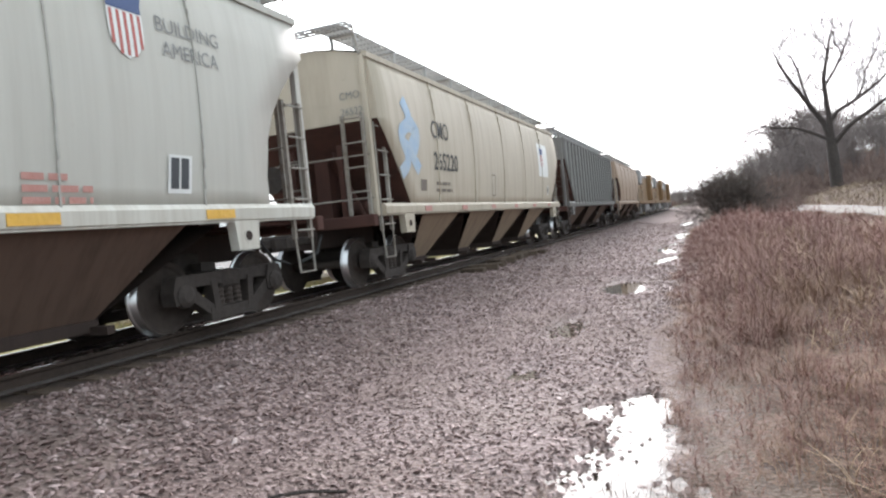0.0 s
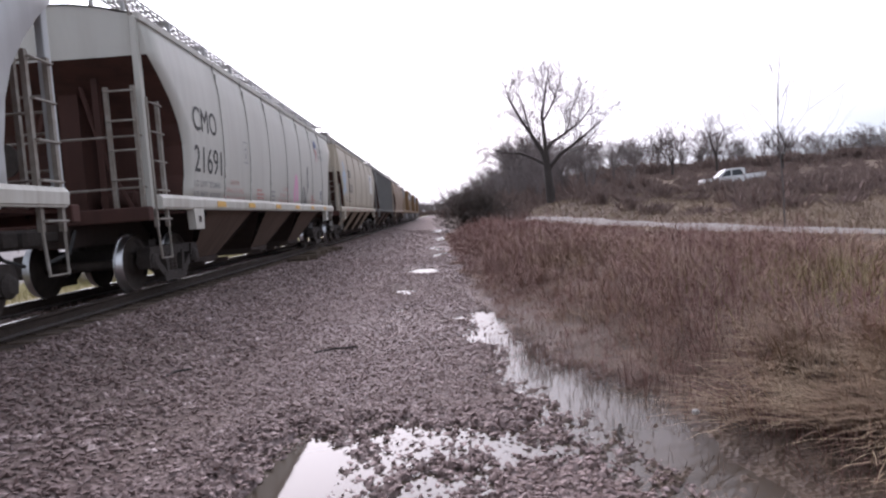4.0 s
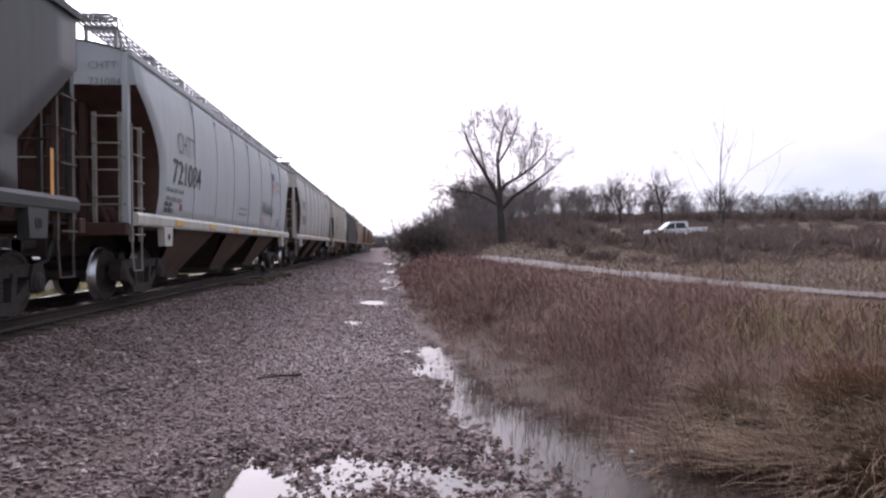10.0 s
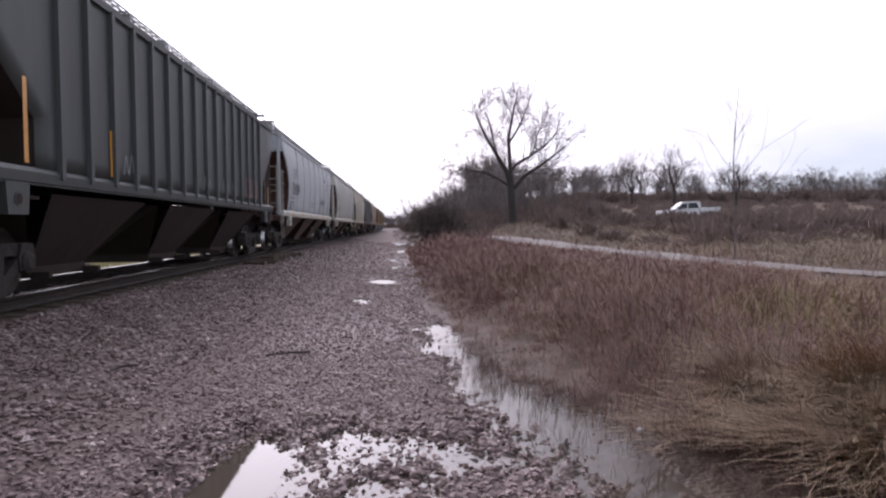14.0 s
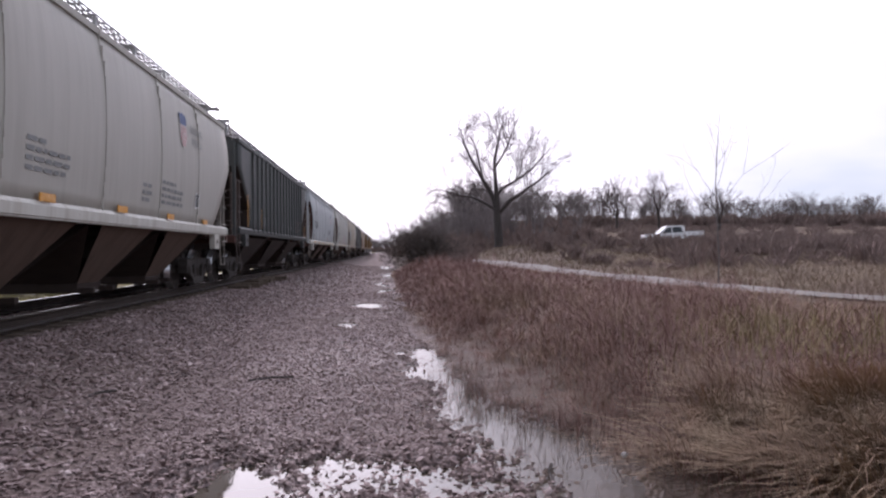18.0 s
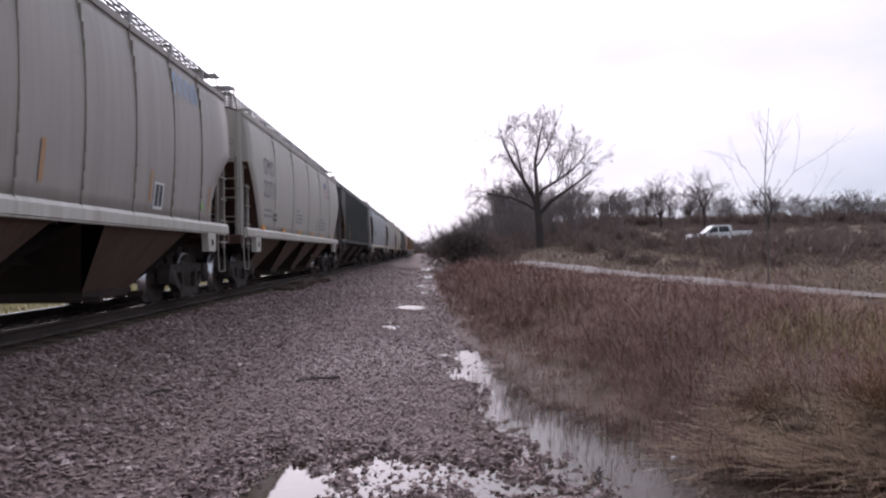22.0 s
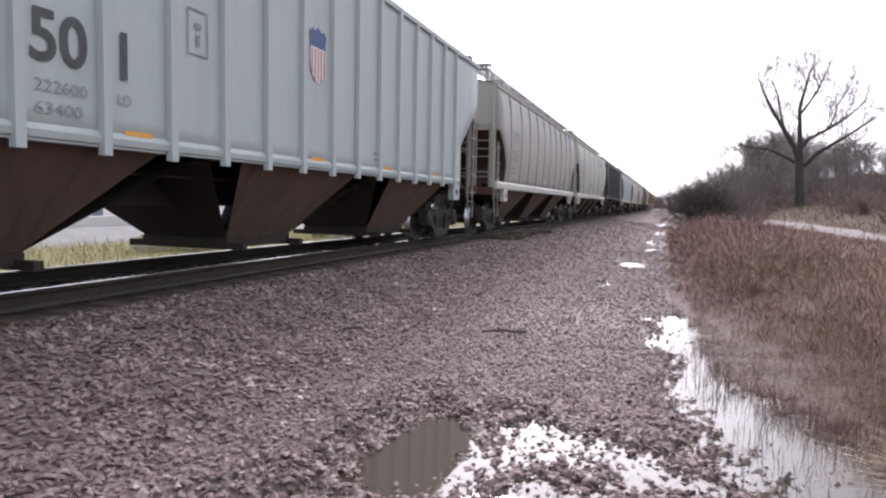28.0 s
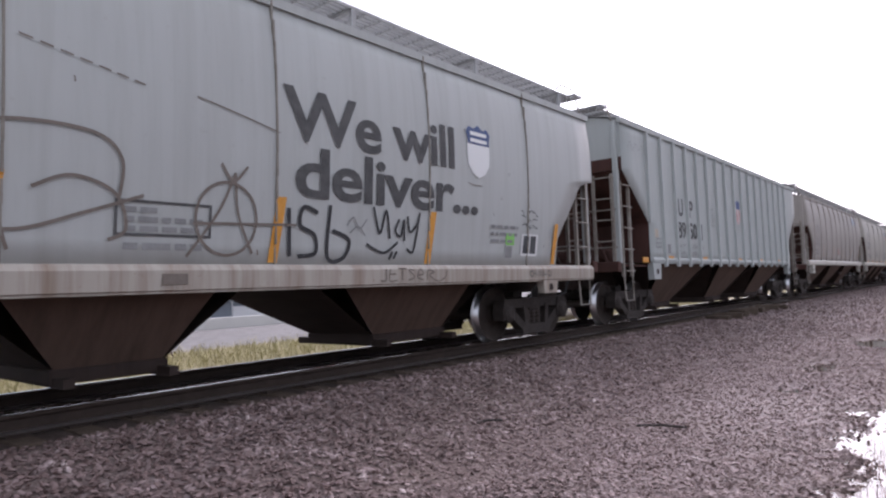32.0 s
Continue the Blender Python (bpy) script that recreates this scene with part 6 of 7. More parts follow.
def bank_edge(y):
    """Where the grass begins beside the ditch."""
    return np.interp(y, (1.5, 3, 4, 6, 8, 10, 20, 60), (2.5, 2.05, 1.78, 1.3, 0.92, 0.8, 0.45, 0.5)) + 0.1 * np.sin(y * 1.9) + 0.07 * np.sin(y * 5.3)


rs = np.random.RandomState(21)
width_of = lambda y: np.clip(road_x(y) - 0.6 - bank_edge(y), 2.0, 12.0)


def bank_spots(n, y0, y1, power=1.6):
    y = y0 + (y1 - y0) * rs.rand(n) ** power
    return bank_edge(y) + width_of(y) * rs.rand(n) ** 1.25, y


def tall(x, y):
    """How tall the growth stands: matted at the water, rough humps on the bank, low again by the road."""
    edge = np.clip((x - bank_edge(y)) / 1.2, 0.28, 1) * (1 - 0.72 * smooth(-5.0, -2.0, x - road_x(y)))
    return edge * (0.9 + 0.4 * wav(x, y, 0.8) + 0.36 * wav(x + 5, y, 2.3) + 0.34 * wav(x - 3, y, 0.33))


def tufts(n, per, y0, y1, spread, power=1.6):
    """Blades gathered in tufts that lean one way each."""
    cx, cy = bank_spots(n, y0, y1, power)
    ca, ch = rs.uniform(0, 6.28, n), rs.uniform(0.6, 1.25, n)
    i = np.repeat(np.arange(n), per)
    k = len(i)
    return cx[i] + rs.normal(0, spread, k), cy[i] + rs.normal(0, spread, k), ca[i] + rs.normal(0, 0.8, k), ch[i]


thin = lambda y: np.clip(0.0011 + 0.00020 * y, 0.0016, 0.008)
x, y = bank_spots(120000, 1.6, 46, 1.75)
t = tall(x, y)
blades("dead_grass", "dead tan grass covering the bank", x, y, rs.uniform(0.05, 0.3, len(x)) * t, rs.uniform(0.15, 0.55, len(x)) * t, thin(y), M["dry_grass"], 1)
x, y, a, c = tufts(4200, 22, 2.0, 44, 0.07)
t = tall(x, y) * c
blades("grass_tufts", "bent tufts of dead tan and brown grass", x, y, rs.uniform(0.18, 0.5, len(x)) * t, rs.uniform(0.15, 0.6, len(x)) * t, thin(y), M["mixed_grass"], 8, dirs=a)
# fine-branched reddish weeds
x, y = bank_spots(17000, 3.2, 44, 1.3)
keep = (wav(x, y, 1.9) + 0.4 * wav(x, y, 0.6) - 0.1 * (x - bank_edge(y) - 2.5) > -0.3) & (x > bank_edge(y) + 0.08)
x, y = x[keep], y[keep]
h = rs.uniform(0.28, 0.9, len(x)) * np.clip(tall(x, y), 0.22, 1.3)
a = rs.uniform(0, 6.28, len(x))
blades("dead_weeds", "reddish-brown dead weed stems among the grass", x, y, h, h * rs.uniform(0.25, 1.1, len(x)), thin(y) * 0.6, M["red_weed"], 2, "weeds", dirs=a)
i = np.repeat(np.arange(len(x)), 15)
s = rs.uniform(0.15, 0.95, len(i))
blades("weed_twigs", "fine reddish side twigs of the dead weeds", x[i], y[i], h[i] * rs.uniform(0.0, 0.36, len(i)), h[i] * rs.uniform(0.15, 0.6, len(i)), thin(y[i]) * 0.6, M["red_weed"], 12, "weeds", lift=h[i] * s)
# paler straw standing out of it
x, y = bank_spots(17000, 2.4, 30, 1.45)
keep = (x > bank_edge(y) + 0.9) & (wav(x, y, 1.1) + 0.12 * (x - 3) > -0.15)
x, y = x[keep], y[keep]
blades("pale_straw", "pale bent straw scattered over the dead grass", x, y, rs.uniform(0.2, 0.55, len(x)) * np.clip(tall(x, y), 0.3, 1.2), rs.uniform(0.15, 0.7, len(x)), thin(y) * 1.7, M["clump_grass"], 14)
# grass clump drooping over the water
n = 6500
g = rs.randint(0, 60, n)
gx0, gy0 = 3.1 + rs.normal(0, 0.42, 60), 3.8 + rs.normal(0, 0.65, 60)
x, y = gx0[g] + rs.normal(0, 0.1, n), gy0[g] + rs.normal(0, 0.1, n)
blades("grass_clump", "long tan grass clump drooping over the ditch", x, y, rs.uniform(0.16, 0.5, n), rs.uniform(0.3, 0.85, n), 0.0034, M["clump_grass"], 3, dirs=(math.pi + rs.normal(0.5, 0.45, 60))[g] + rs.normal(0, 0.4, n))
# sparse stems standing in the ditch water
n = 2600
y = 2.6 + 5.4 * rs.rand(n)
l, r = np.interp(y, RUN_Y, RUN_L), np.interp(y, RUN_Y, RUN_R)
x = l + (r - l) * rs.rand(n) ** 0.6
keep = wav(x, y, 0.2) + 0.5 * wav(x, y, 0.07) > 0.0
x, y = x[keep], y[keep]
blades("ditch_stems", "thin dead stems standing in the ditch water", x, y, rs.uniform(0.03, 0.16, len(x)), rs.uniform(0.02, 0.1, len(x)), 0.0018, M["mat_grass"], 16, lift=np.full(len(x), 0.05))
n = 1300
x, y = 4.6 + rs.normal(0, 0.8, n), 7.0 + rs.normal(0, 1.4, n)
blades("green_grass", "patch of late green grass in the dead grass", x, y, rs.uniform(0.15, 0.45, n), rs.uniform(0.05, 0.35, n), 0.005, M["green_blade"], 4)
# short dead tufts along the puddles and on the gravel
n = 34000
y = 2.4 + 13 * rs.rand(n) ** 1.4
l, r = np.interp(y, RUN_Y, RUN_L), np.interp(y, RUN_Y, RUN_R)
u = rs.rand(n)
x = np.where(u < 0.3, l + 0.12 - np.abs(rs.normal(0, 0.55, n)), r - 0.18 + np.abs(rs.normal(0, 0.4, n)))
keep = (pool_depth(x, y) < 0.55) & ((wav(x, y, 0.45) + 0.5 * wav(x, y, 0.15) > -0.05) | (u > 0.3))
x, y = x[keep], y[keep]
blades("ditch_tufts", "matted dead grass tufts at the puddle edges", x, y, rs.uniform(0.01, 0.08, len(x)), rs.uniform(0.05, 0.2, len(x)), 0.0022, M["mat_grass"], 5)
n = 26000
y = 5 + 24 * rs.rand(n) ** 1.5
x = -2.0 + 2.9 * rs.rand(n)
keep = (wav(x + 2, y, 0.5) + 0.6 * wav(x, y * 0.5, 0.2) + 0.5 * (x + 0.6) > 0.25) & (pool_depth(x, y) < 0.5)
x, y = x[keep], y[keep]
blades("lane_weeds", "low matted dead plants on the wet gravel", x, y, rs.uniform(0.01, 0.06, len(x)), rs.uniform(0.04, 0.16, len(x)), thin(y) * 1.2, M["mat_grass"], 15, "weeds")
# stems standing in the ditch's water
n = 450
y = 2.6 + 4.6 * rs.rand(n)
x = np.interp(y, RUN_Y, RUN_R) - np.abs(rs.normal(0, 0.16, n))
blades("water_stems", "thin dead stems standing in the shallow water", x, y, rs.uniform(0.12, 0.3, n), rs.uniform(0.02, 0.15, n), 0.0028, M["red_weed"], 11)
# field beyond the road
n = 110000
y = 12 + 62 * rs.rand(n) ** 1.2
x = road_x(y) + 0.75 + (6 + y * 0.95) * rs.rand(n)
blades("field_grass", "dead grass on the field beyond the dirt road", x, y, rs.uniform(0.08, 0.38, n), rs.uniform(0.1, 0.5, n), 0.002 + 0.00025 * y, M["field_tan"], 6)
# the strip beyond the track
n = 22000
x, y = -10.0 - 5.0 * rs.rand(n), -8 + 48 * rs.rand(n)
blades("turf_strip", "yellow-green winter grass beyond the track", x, y, rs.uniform(0.08, 0.34, n), rs.uniform(0.05, 0.25, n), 0.006, M["turf"], 7)

# ---- winter bush by the ditch ----
bx, by = CEDAR
M["cedar"] = per_island("brown_winter_twigs", [(0.0, (0.062, 0.046, 0.040)), (0.6, (0.098, 0.074, 0.062)), (1.0, (0.15, 0.118, 0.095))])
bush = empty("bush", pose(bx, by, gz(bx, by)))
tagged(bush, "broad rounded brown winter bush beside the ditch", "bush")
rnd = random.Random(23)
limbs = []
for k in range(110):
    a = rnd.uniform(0, 6.28)
    e = rnd.uniform(0.2, 1.5)
    d = Vector((math.cos(a) * math.cos(e), math.sin(a) * math.cos(e), math.sin(e)))
    grow(rnd, (rnd.uniform(-0.5, 0.5), rnd.uniform(-0.4, 0.4), rnd.uniform(-0.05, 0.5)), d, rnd.uniform(0.55, 0.95), 0.03, 4, limbs, spread=0.8, shrink=0.74)
limbs = [([Vector((p.x * 1.25, p.y * 1.25, p.z)) for p in l[0]], *l[1:]) for l in fit_height(limbs, 3.6)]
pydata("trunk", *limbs_mesh([l for l in limbs if l[3] >= 3]), M["bark"], bush)
pydata("crown", *limbs_mesh([l for l in limbs if l[3] < 3], 3, 0.009), M["cedar"], bush)


# ---- ties and ballast ----
rs = np.random.RandomState(3)
ROADBED_Y0, ROADBED_Y1 = -6.0, 44.0
track = tagged(empty("track_ties", pose(TRACK_X, 0, 0)), "dark creosoted timber ties sunk in ballast", "railway ties", kind="structure")
tie = None
for k in range(100):
    y = ROADBED_Y0 + 0.52 * k
    m = pose(random.uniform(-0.04, 0.04), y, RAIL_Z - 0.178 - 0.012, 0, 0, random.uniform(-1, 1))
    if tie is None:
        tie = part("tie", newbox(-1.3, 1.3, -0.115, 0.115, -0.17, 0.0, 0.012), M["tie"], track)
        tie.matrix_basis = m
        plate = part("tie_plate", newbox(-0.18, 0.18, -0.09, 0.09, 0.0, 0.016), M["rail"], tie)
        plate.matrix_basis = pose(0.7537, 0, 0.002)
    else:
        t2 = shared("tie", tie, track, m)
        shared("tie_plate", plate, t2, pose(0.7537, 0, 0.002))


def stone_kinds(n, seed):
    r = np.random.RandomState(seed)
    base = np.array([(-1, 0, 0), (1, 0, 0), (0, -1, 0), (0, 1, 0), (0, 0, -1), (0, 0, 1), (0.6, 0.6, 0.55), (-0.6, 0.55, 0.6), (0.55, -0.6, 0.6), (-0.6, -0.6, 0.5)], float)
    out = []
    for k in range(n):
        bm = bmesh.new()
        for p in base:
            bm.verts.new(p * r.uniform(0.55, 1.15, 3) * np.array((1.1, 0.8, 0.46)))
        bmesh.ops.convex_hull(bm, input=bm.verts)
        bmesh.ops.delete(bm, geom=[v for v in bm.verts if not v.link_faces], context="VERTS")
        bmesh.ops.triangulate(bm, faces=bm.faces)
        bm.verts.index_update()
        out.append((np.array([tuple(v.co) for v in bm.verts]), np.array([[v.index for v in f.verts] for f in bm.faces])))
        bm.free()
    return out


KINDS = stone_kinds(14, 8)


def scatter(name, label, x, y, size, material, seed, sink=0.25, category="gravel"):
    r = np.random.RandomState(seed)
    n = len(x)
    z = height(x, y)
    which = r.randint(0, len(KINDS), n)
    V, F, off = [], [], 0
    for k, (v, f) in enumerate(KINDS):
        i = np.nonzero(which == k)[0]
        if not len(i):
            continue
        a, b = r.uniform(0, 6.28, len(i)), r.normal(0, 0.5, len(i))
        ca, sa, cb, sb = np.cos(a), np.sin(a), np.cos(b), np.sin(b)
        w = v[None] * (size[i][:, None, None] * r.uniform(0.75, 1.3, (len(i), 1, 3)))
        X1, Z1 = w[..., 0] * cb[:, None] + w[..., 2] * sb[:, None], -w[..., 0] * sb[:, None] + w[..., 2] * cb[:, None]
        X2, Y2 = X1 * ca[:, None] - w[..., 1] * sa[:, None], X1 * sa[:, None] + w[..., 1] * ca[:, None]
        P = np.stack([X2 + x[i][:, None], Y2 + y[i][:, None], Z1 + (z[i] + size[i] * (0.5 - sink))[:, None]], -1)
        V.append(P.reshape(-1, 3))
        F.append((f[None] + (np.arange(len(i)) * len(v))[:, None, None] + off).reshape(-1, 3))
        off += len(i) * len(v)
    ob = pydata(name, np.concatenate(V).tolist(), np.concatenate(F).tolist(), material)
    return tagged(ob, label, category, kind="stuff")


M["ballast"] = per_island("mixed_crushed_stone", [(0.0, (0.051, 0.031, 0.027)), (0.3, (0.138, 0.086, 0.076)), (0.6, (0.209, 0.144, 0.132)), (0.86, (0.316, 0.237, 0.223)), (1.0, (0.551, 0.451, 0.419))], 0.7)
n = 52000
y = 0.8 + 21 * rs.rand(n) ** 1.75
lim = np.interp(y, RUN_Y, RUN_L) + 0.15 + 0.2 * np.sin(y * 0.9)
x = TRACK_X + 1.22 + (lim - TRACK_X - 1.22) * rs.rand(n) ** 0.85
scatter("ballast", "crushed brown and grey ballast stones", x, y, np.where(x < -2.2, rs.uniform(0.018, 0.040, n), rs.uniform(0.010, 0.03, n)), M["ballast"], 5)
n = 9000
y = 20 + 40 * rs.rand(n) ** 1.4
x = TRACK_X + 1.0 + 5.2 * rs.rand(n)
scatter("ballast", "crushed brown and grey ballast stones along the track", x, y, rs.uniform(0.025, 0.05, n), M["ballast"], 6)
n = 7000
y = -4 + 30 * rs.rand(n)
x = TRACK_X + 0.6 - 3.2 * rs.rand(n)
scatter("ballast", "crushed stone between and beyond the rails", x, y, rs.uniform(0.02, 0.045, n), M["ballast"], 7)

# finer stones about the puddles
n = 14000
x, y = -1.7 + 3.0 * rs.rand(n), 2.7 + 5.0 * rs.rand(n) ** 1.2
scatter("pebbles", "small wet stones about the puddles", x, y, rs.uniform(0.006, 0.018, n), M["ballast"], 9)

n = 2600
x, y = -1.5 + 2.4 * rs.rand(n), 2.9 + 2.3 * rs.rand(n)
keep = ((x + 0.86) / 0.3) ** 2 + ((y - 4.1) / 0.7) ** 2 > 1
x, y = x[keep], y[keep]
n = len(x)
scatter("puddle_stones", "wet stones standing out of the shallow puddles", x, y, rs.uniform(0.014, 0.034, n), M["ballast"], 19, 0.1)

# loose timber and plates piled by the near rail
rnd = random.Random(12)
for k in range(11):
    y = TIE_PILE_Y + 0.62 * k + rnd.uniform(-0.15, 0.15)
    x = TRACK_X + 1.62 + rnd.uniform(-0.12, 0.2)
    ob = mesh_ob("old_tie_piece", newbox(-rnd.uniform(0.25, 0.45), rnd.uniform(0.25, 0.45), -0.1, 0.1, 0, rnd.uniform(0.12, 0.2), 0.02), M["tie"])
    ob.matrix_basis = pose(x, y, gz(x, y) - 0.01, 0, 0, rnd.uniform(-35, 35))
    tagged(ob, "broken dark timber tie end lying by the rail", "timber", "old tie pieces by the rail")

# sticks, a pale stone and a bottle cap of white litter by the water
for x, y, L, a in ((-1.25, 7.6, 0.5, 20), (1.15, 4.3, 0.35, 80), (-2.6, 6.4, 0.3, 60)):
    bm = bmesh.new()
    tube(bm, [(-L / 2, 0, 0.02), (0, 0.02, 0.03), (L / 2, -0.01, 0.02)], 0.012, 5)
    ob = mesh_ob("stick", bm, M["bark"])
    ob.matrix_basis = pose(x, y, max(gz(x, y), 0.0) + 0.0, 0, 0, a)
    tagged(ob, "short dead stick lying on the gravel", "stick", "sticks on the ground")
bm = bmesh.new()
bmesh.ops.create_icosphere(bm, subdivisions=2, radius=0.026)
ob = mesh_ob("white_stone", bm, M["tag_white"])
ob.matrix_basis = pose(1.76, 4.6, max(gz(1.76, 4.6), 0) + 0.02)
tagged(ob, "small white stone at the water's edge", "stone")

# ---- dirt road beyond the bank ----
M["dirt"] = two_tone("pale_wet_dirt", (0.125, 0.110, 0.096), (0.225, 0.203, 0.18), 1.6, 0.9, 6, 0.3, 0.03, src="Object")
ys = np.concatenate([np.arange(4, 40, 1.0), np.arange(40, 53, 2.0)])
vs, fs = [], []
for i, yy in enumerate(ys):
    for j, o in enumerate((-1.6, -0.8, 0, 0.8, 1.6)):
        xx = float(road_x(np.array(yy))) + o * (0.42 + 0.06 * math.sin(yy * 1.1 + j))
        vs.append((xx, float(yy), gz(xx, yy) + 0.09 - 0.03 * abs(o)))
        if i and j:
            k = i * 5 + j
            fs.append((k - 6, k - 5, k, k - 1))
ob = pydata("road", vs, fs, M["dirt"], None, True)
tagged(ob, "pale muddy dirt road with wet ruts", "road", kind="structure")


# ---- white pickup on the rise ----
def pickup(m):
    t = empty("pickup_truck", m)
    tagged(t, "white crew cab pickup truck parked in the dead grass", "truck")
    bm = bmesh.new()
    prism(bm, [(-2.85, 0.5), (-2.85, 0.98), (-2.75, 1.05), (-1.5, 1.1), (-1.5, 0.5)], "y", -0.95, 0.95)
    part("front_body", bm, M["white_paint"], t)
    bm = bmesh.new()
    prism(bm, [(-1.5, 0.5), (-1.5, 1.1), (-0.75, 1.75), (-0.55, 1.82), (0.75, 1.82), (0.98, 1.72), (1.02, 1.1), (1.02, 0.5)], "y", -0.9, 0.9)
    cab = part("cab", bm, M["white_paint"], t)
    for s in (-1, 1):
        for poly in ([(-1.2, 1.14), (-0.72, 1.62), (-0.3, 1.68), (-0.3, 1.14)], [(-0.2, 1.14), (-0.2, 1.68), (0.62, 1.68), (0.8, 1.14)]):
            part("side_window", prism(bmesh.new(), poly, "y", s * 0.9 - 0.008, s * 0.9 + 0.008), M["glass"], cab)
        part("mirror", newbox(-1.1, -0.95, s * 1.02 - 0.09, s * 1.02 + 0.09, 1.1, 1.32, 0.02), M["glass"], cab)
    bm = bmesh.new()
    prism(bm, [(1.02, 0.55), (1.02, 1.2), (2.85, 1.2), (2.85, 0.55)], "y", -0.95, -0.85)
    prism(bm, [(1.02, 0.55), (1.02, 1.2), (2.85, 1.2), (2.85, 0.55)], "y", 0.85, 0.95)
    box(bm, 2.77, 2.85, -0.85, 0.85, 0.55, 1.2)
    box(bm, 1.02, 2.8, -0.85, 0.85, 0.55, 0.65)
    part("bed", bm, M["white_paint"], t)
    part("bed_load", newbox(1.2, 2.5, -0.7, 0.7, 0.65, 1.28, 0.06), M["maroon"], t)
    part("bumper", newbox(-2.98, -2.83, -0.9, 0.9, 0.45, 0.68, 0.03), M["chrome"], t)
    part("rear_bumper", newbox(2.85, 2.98, -0.9, 0.9, 0.45, 0.62, 0.03), M["chrome"], t)
    for s in (-1, 1):
        part("headlight", newbox(-2.87, -2.82, s * 0.72 - 0.15, s * 0.72 + 0.15, 0.75, 0.93), M["tag_white"], t)
        part("tail_light", newbox(2.83, 2.87, s * 0.85 - 0.07, s * 0.85 + 0.07, 0.8, 1.12), M["shield_red"], t)
        for x in (-1.9, 1.95):
            bm = bmesh.new()
            lathe(bm, [(-0.13, 0.2), (-0.13, 0.36), (-0.09, 0.39), (0.09, 0.39), (0.13, 0.36), (0.13, 0.2)], 0, 18)
            bmesh.ops.transform(bm, matrix=pose(x, s * 0.85, 0.39, 0, 0, 90), verts=bm.verts)
            tyre = part("wheel", bm, M["tyre"], t)
            bm = bmesh.new()
            lathe(bm, [(-0.135, 0.05), (-0.135, 0.22), (0.135, 0.22), (0.135, 0.05)], 0, 14)
            bmesh.ops.transform(bm, matrix=pose(x, s * 0.85, 0.39, 0, 0, 90), verts=bm.verts)
            part("rim", bm, M["chrome"], tyre)
    return t


pickup(pose(PICKUP[0], PICKUP[1], gz(PICKUP[0], PICKUP[1]) - 0.05, 0, -1.5, PICKUP[2]))

# ---- yard beyond the track ----
M["shed_wall"] = two_tone("pale_blue_grey_sheet_metal", (0.12, 0.15, 0.19), (0.2, 0.23, 0.26), 1.2, 0.5)
M["shed_roof"] = two_tone("white_sheet_roof", (0.68, 0.69, 0.7), (0.58, 0.59, 0.6), 1.0, 0.5)
M["red_wall"] = two_tone("red_painted_boards", (0.34, 0.06, 0.05), (0.28, 0.07, 0.06), 2.0, 0.7)
M["post"] = two_tone("galvanised_post", (0.45, 0.46, 0.47), (0.36, 0.37, 0.38), 5.0, 0.5)
M["concrete"] = two_tone("pale_concrete", (0.5, 0.49, 0.46), (0.6, 0.585, 0.55), 1.3, 0.85)


def shed(name, label, x, y, w, l, h, wall, roof):
    t = empty(name, pose(x, y, gz(x, y) - 0.05))
    tagged(t, label, "building")
    bm = newbox(-w / 2, w / 2, -l / 2, l / 2, 0, h)
    body = part("wall", bm, wall, t)
    bm = bmesh.new()
    prism(bm, [(-w / 2 - 0.4, h - 0.1), (w / 2 + 0.4, h - 0.1), (w / 2 + 0.4, h + 0.05), (0, h + w * 0.16), (-w / 2 - 0.4, h + 0.05)], "y", -l / 2 - 0.4, l / 2 + 0.4)
    part("roof", bm, roof, t)
    for k in range(4):
        yy = -l / 2 + l * (k + 0.5) / 4
        part("door", newbox(w / 2, w / 2 + 0.05, yy - l * 0.08, yy + l * 0.08, 0.05, h * 0.7), M["shed_roof"], body)
    return t


shed("metal_shed", "long blue-grey metal shed with a white roof", -29, 18, 5, 16, 1.35, M["shed_wall"], M["shed_roof"])
shed("red_shed", "red shed beyond the railway yard", -45, 31, 8, 14, 4.0, M["red_wall"], M["red_wall"])
for k in range(12):
    bm = bmesh.new()
    tube(bm, [(0, 0, -0.2), (0, 0, 1.9)], 0.035, 8)
    ob = mesh_ob("fence_post", bm, M["post"])
    ob.matrix_basis = pose(-26, -4 + 3.2 * k, gz(-26, -4 + 3.2 * k))
    tagged(ob, "plain grey metal fence post", "fence post", "posts of the yard fence")
bm = newbox(-0.12, 0.12, -8, 34, 0, 0.5, 0.02)
ob = mesh_ob("low_wall", bm, M["concrete"])
ob.matrix_basis = pose(-24.5, 0, gz(-24.5, 10) - 0.02)
tagged(ob, "low pale concrete wall along the yard", "wall")
M["rock"] = two_tone("pale_weathered_rock", (0.224, 0.186, 0.145), (0.330, 0.285, 0.232), 5.0, 0.9, 8, 0.8, 0.05)
rnd = random.Random(31)
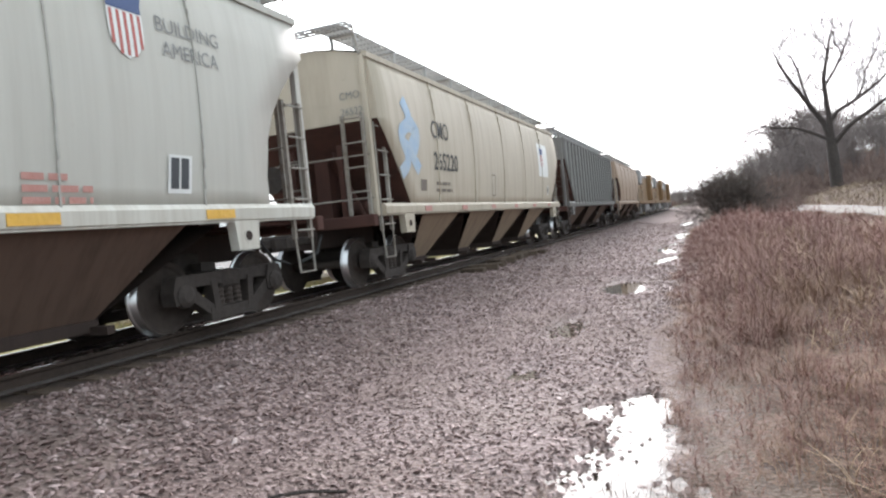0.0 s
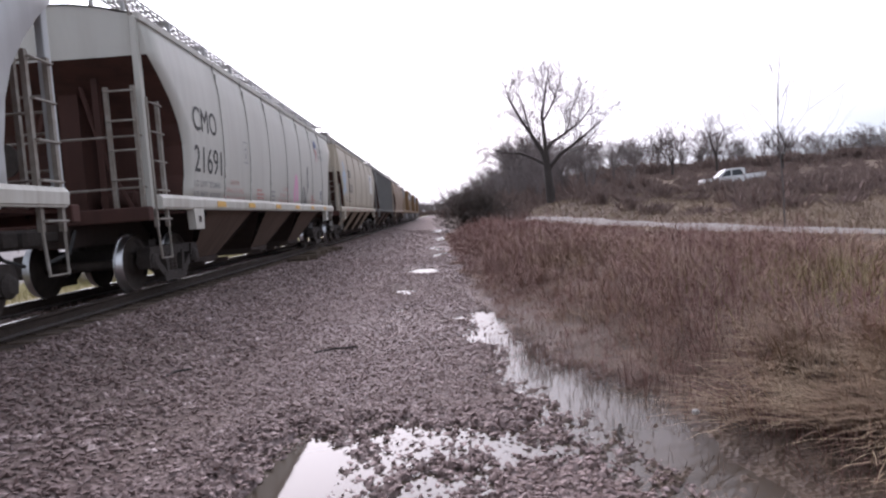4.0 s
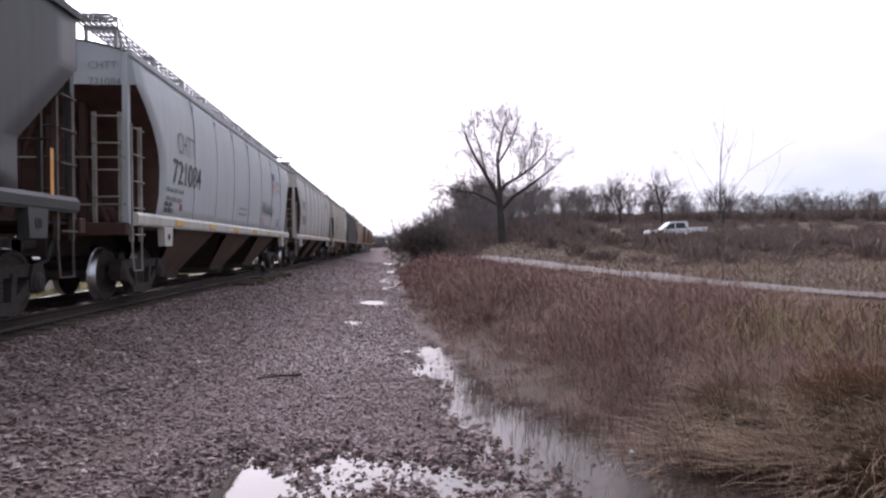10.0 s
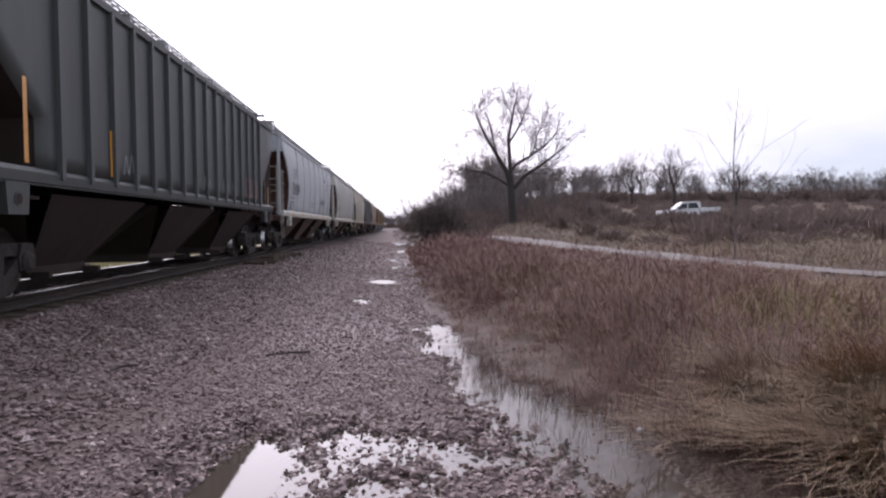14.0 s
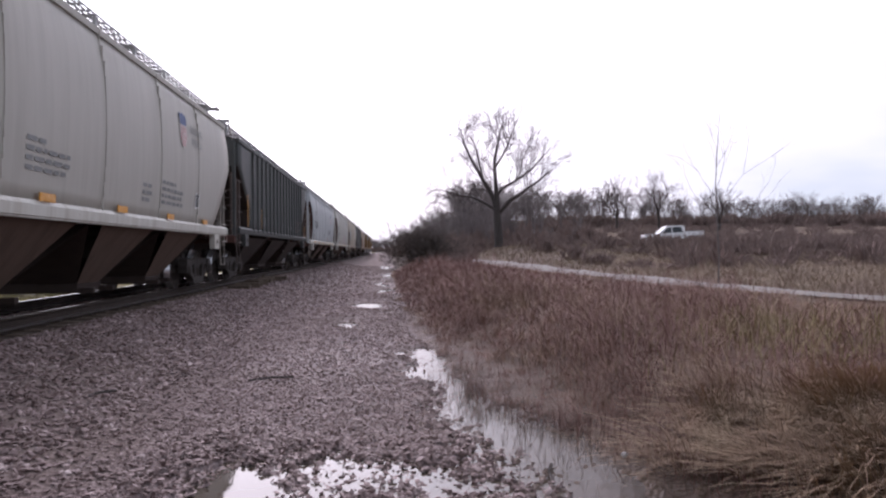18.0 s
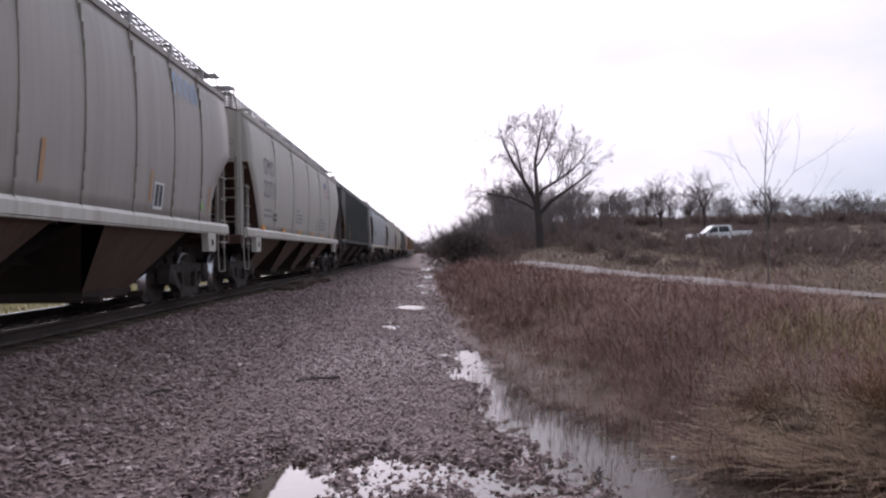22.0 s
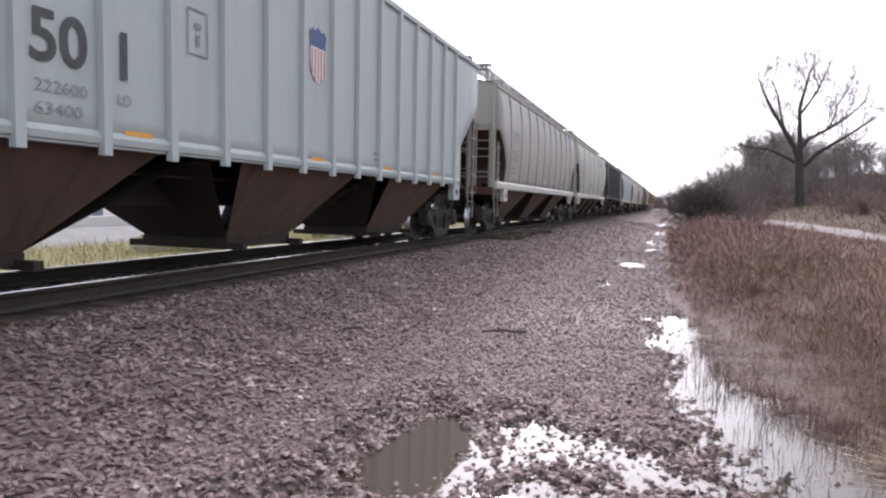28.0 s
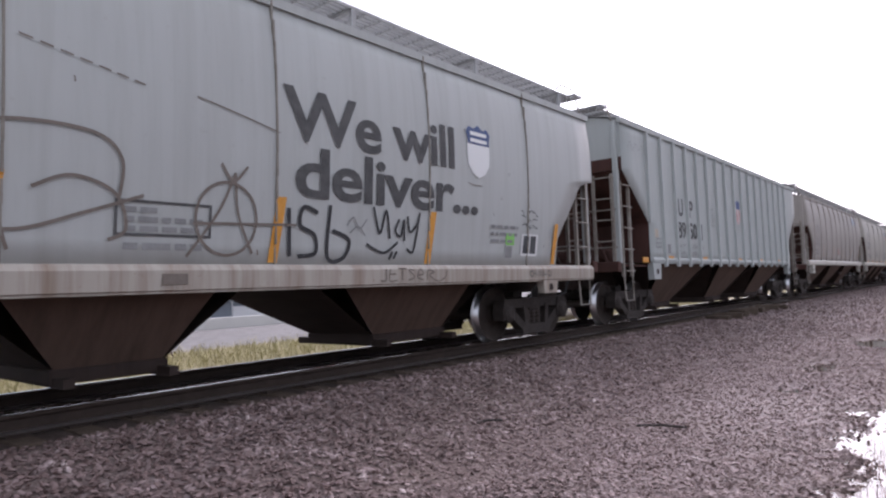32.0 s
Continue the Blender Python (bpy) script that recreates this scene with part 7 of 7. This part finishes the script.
for k, (x, y, s) in enumerate(((-12.2, 14.2, 0.55), (-11.6, 15.1, 0.62), (-12.7, 14.9, 0.5), (-11.4, 22.0, 0.68), (-11.0, 22.9, 0.5), (-12.0, 33.0, 0.7))):
    bm = bmesh.new()
    bmesh.ops.create_icosphere(bm, subdivisions=3, radius=1)
    for v in bm.verts:
        n = noise.noise(v.co * 1.6 + Vector((k * 7, 0, 0)))
        v.co *= 1 + 0.35 * n
        v.co = Vector((v.co.x * s, v.co.y * s * 1.3, v.co.z * s * 0.7))
    ob = mesh_ob("rock", bm, M["rock"])
    ob.matrix_basis = pose(x, y, gz(x, y) + s * 0.3)
    tagged(ob, "pale weathered rock beside the track", "rock", "rocks beyond the track")
sp = [(BUSH[0] + random.uniform(-0.3, 0.3), BUSH[1], 0.4, 1.1) for k in range(14)]
thicket("yard_bush", "dry brown bush in front of the yard wall", sp, M["brush"], 19, 40, "bush")
for x, y, h in ((-34, 40, 8), (-40, -8, 8)):
    t = empty("utility_pole", pose(x, y, gz(x, y)))
    tagged(t, "weathered wooden utility pole with a crossarm", "utility pole")
    bm = bmesh.new()
    tube(bm, [(0, 0, -0.3), (0, 0, h)], 0.16, 10, 0.11)
    part("pole", bm, M["tie"], t)
    part("crossarm", newbox(-1.1, 1.1, -0.06, 0.06, h - 0.8, h - 0.66), M["tie"], t)

# how far the train has rolled, seconds and metres, from its place at 9 s
ROLLED = [
    (0, -31.750),
    (0.5, -29.950),
    (1, -28.050),
    (2, -24.330),
    (3, -20.860),
    (5.5, -11.883),
    (7, -6.674),
    (9, -0.000),
    (11, 6.640),
    (13, 13.236),
    (15.5, 21.430),
    (17, 26.354),
    (19, 32.963),
    (21, 39.599),
    (23, 46.291),
    (25, 53.056),
    (27.5, 61.700),
    (29, 66.850),
    (30, 70.030),
    (31, 73.470),
    (32, 77.020),
]


def rolled(t):
    """Smooth distance along the track."""
    ts, ds = [r[0] for r in ROLLED], [r[1] for r in ROLLED]
    n = len(ts)
    i = max(0, min(n - 2, sum(1 for x in ts[1:-1] if x <= t)))
    def slope(k):
        a, b = max(k - 1, 0), min(k + 1, n - 1)
        return (ds[b] - ds[a]) / (ts[b] - ts[a])
    h = ts[i + 1] - ts[i]
    u = (t - ts[i]) / h
    return ds[i] * (1 + 2 * u) * (1 - u) ** 2 + slope(i) * h * u * (1 - u) ** 2 + ds[i + 1] * u * u * (3 - 2 * u) + slope(i + 1) * h * u * u * (u - 1)


def motions():
    times = [k * 0.5 for k in range(65)]
    fine = [k * 0.2 for k in range(161)]
    spin = [(t, -rolled(t) / 0.455) for t in fine]
    for thing, wheelsets, y in CARS:
        walk(thing, [(t, pose(TRACK_X, y + rolled(t), RAIL_Z + BODY_UP)) for t in times])
        for w in wheelsets:
            at = w.matrix_basis.translation.copy()
            walk(w, [(t, Matrix.Translation(at) @ Matrix.Rotation(a, 4, "X")) for t, a in spin])


motions()
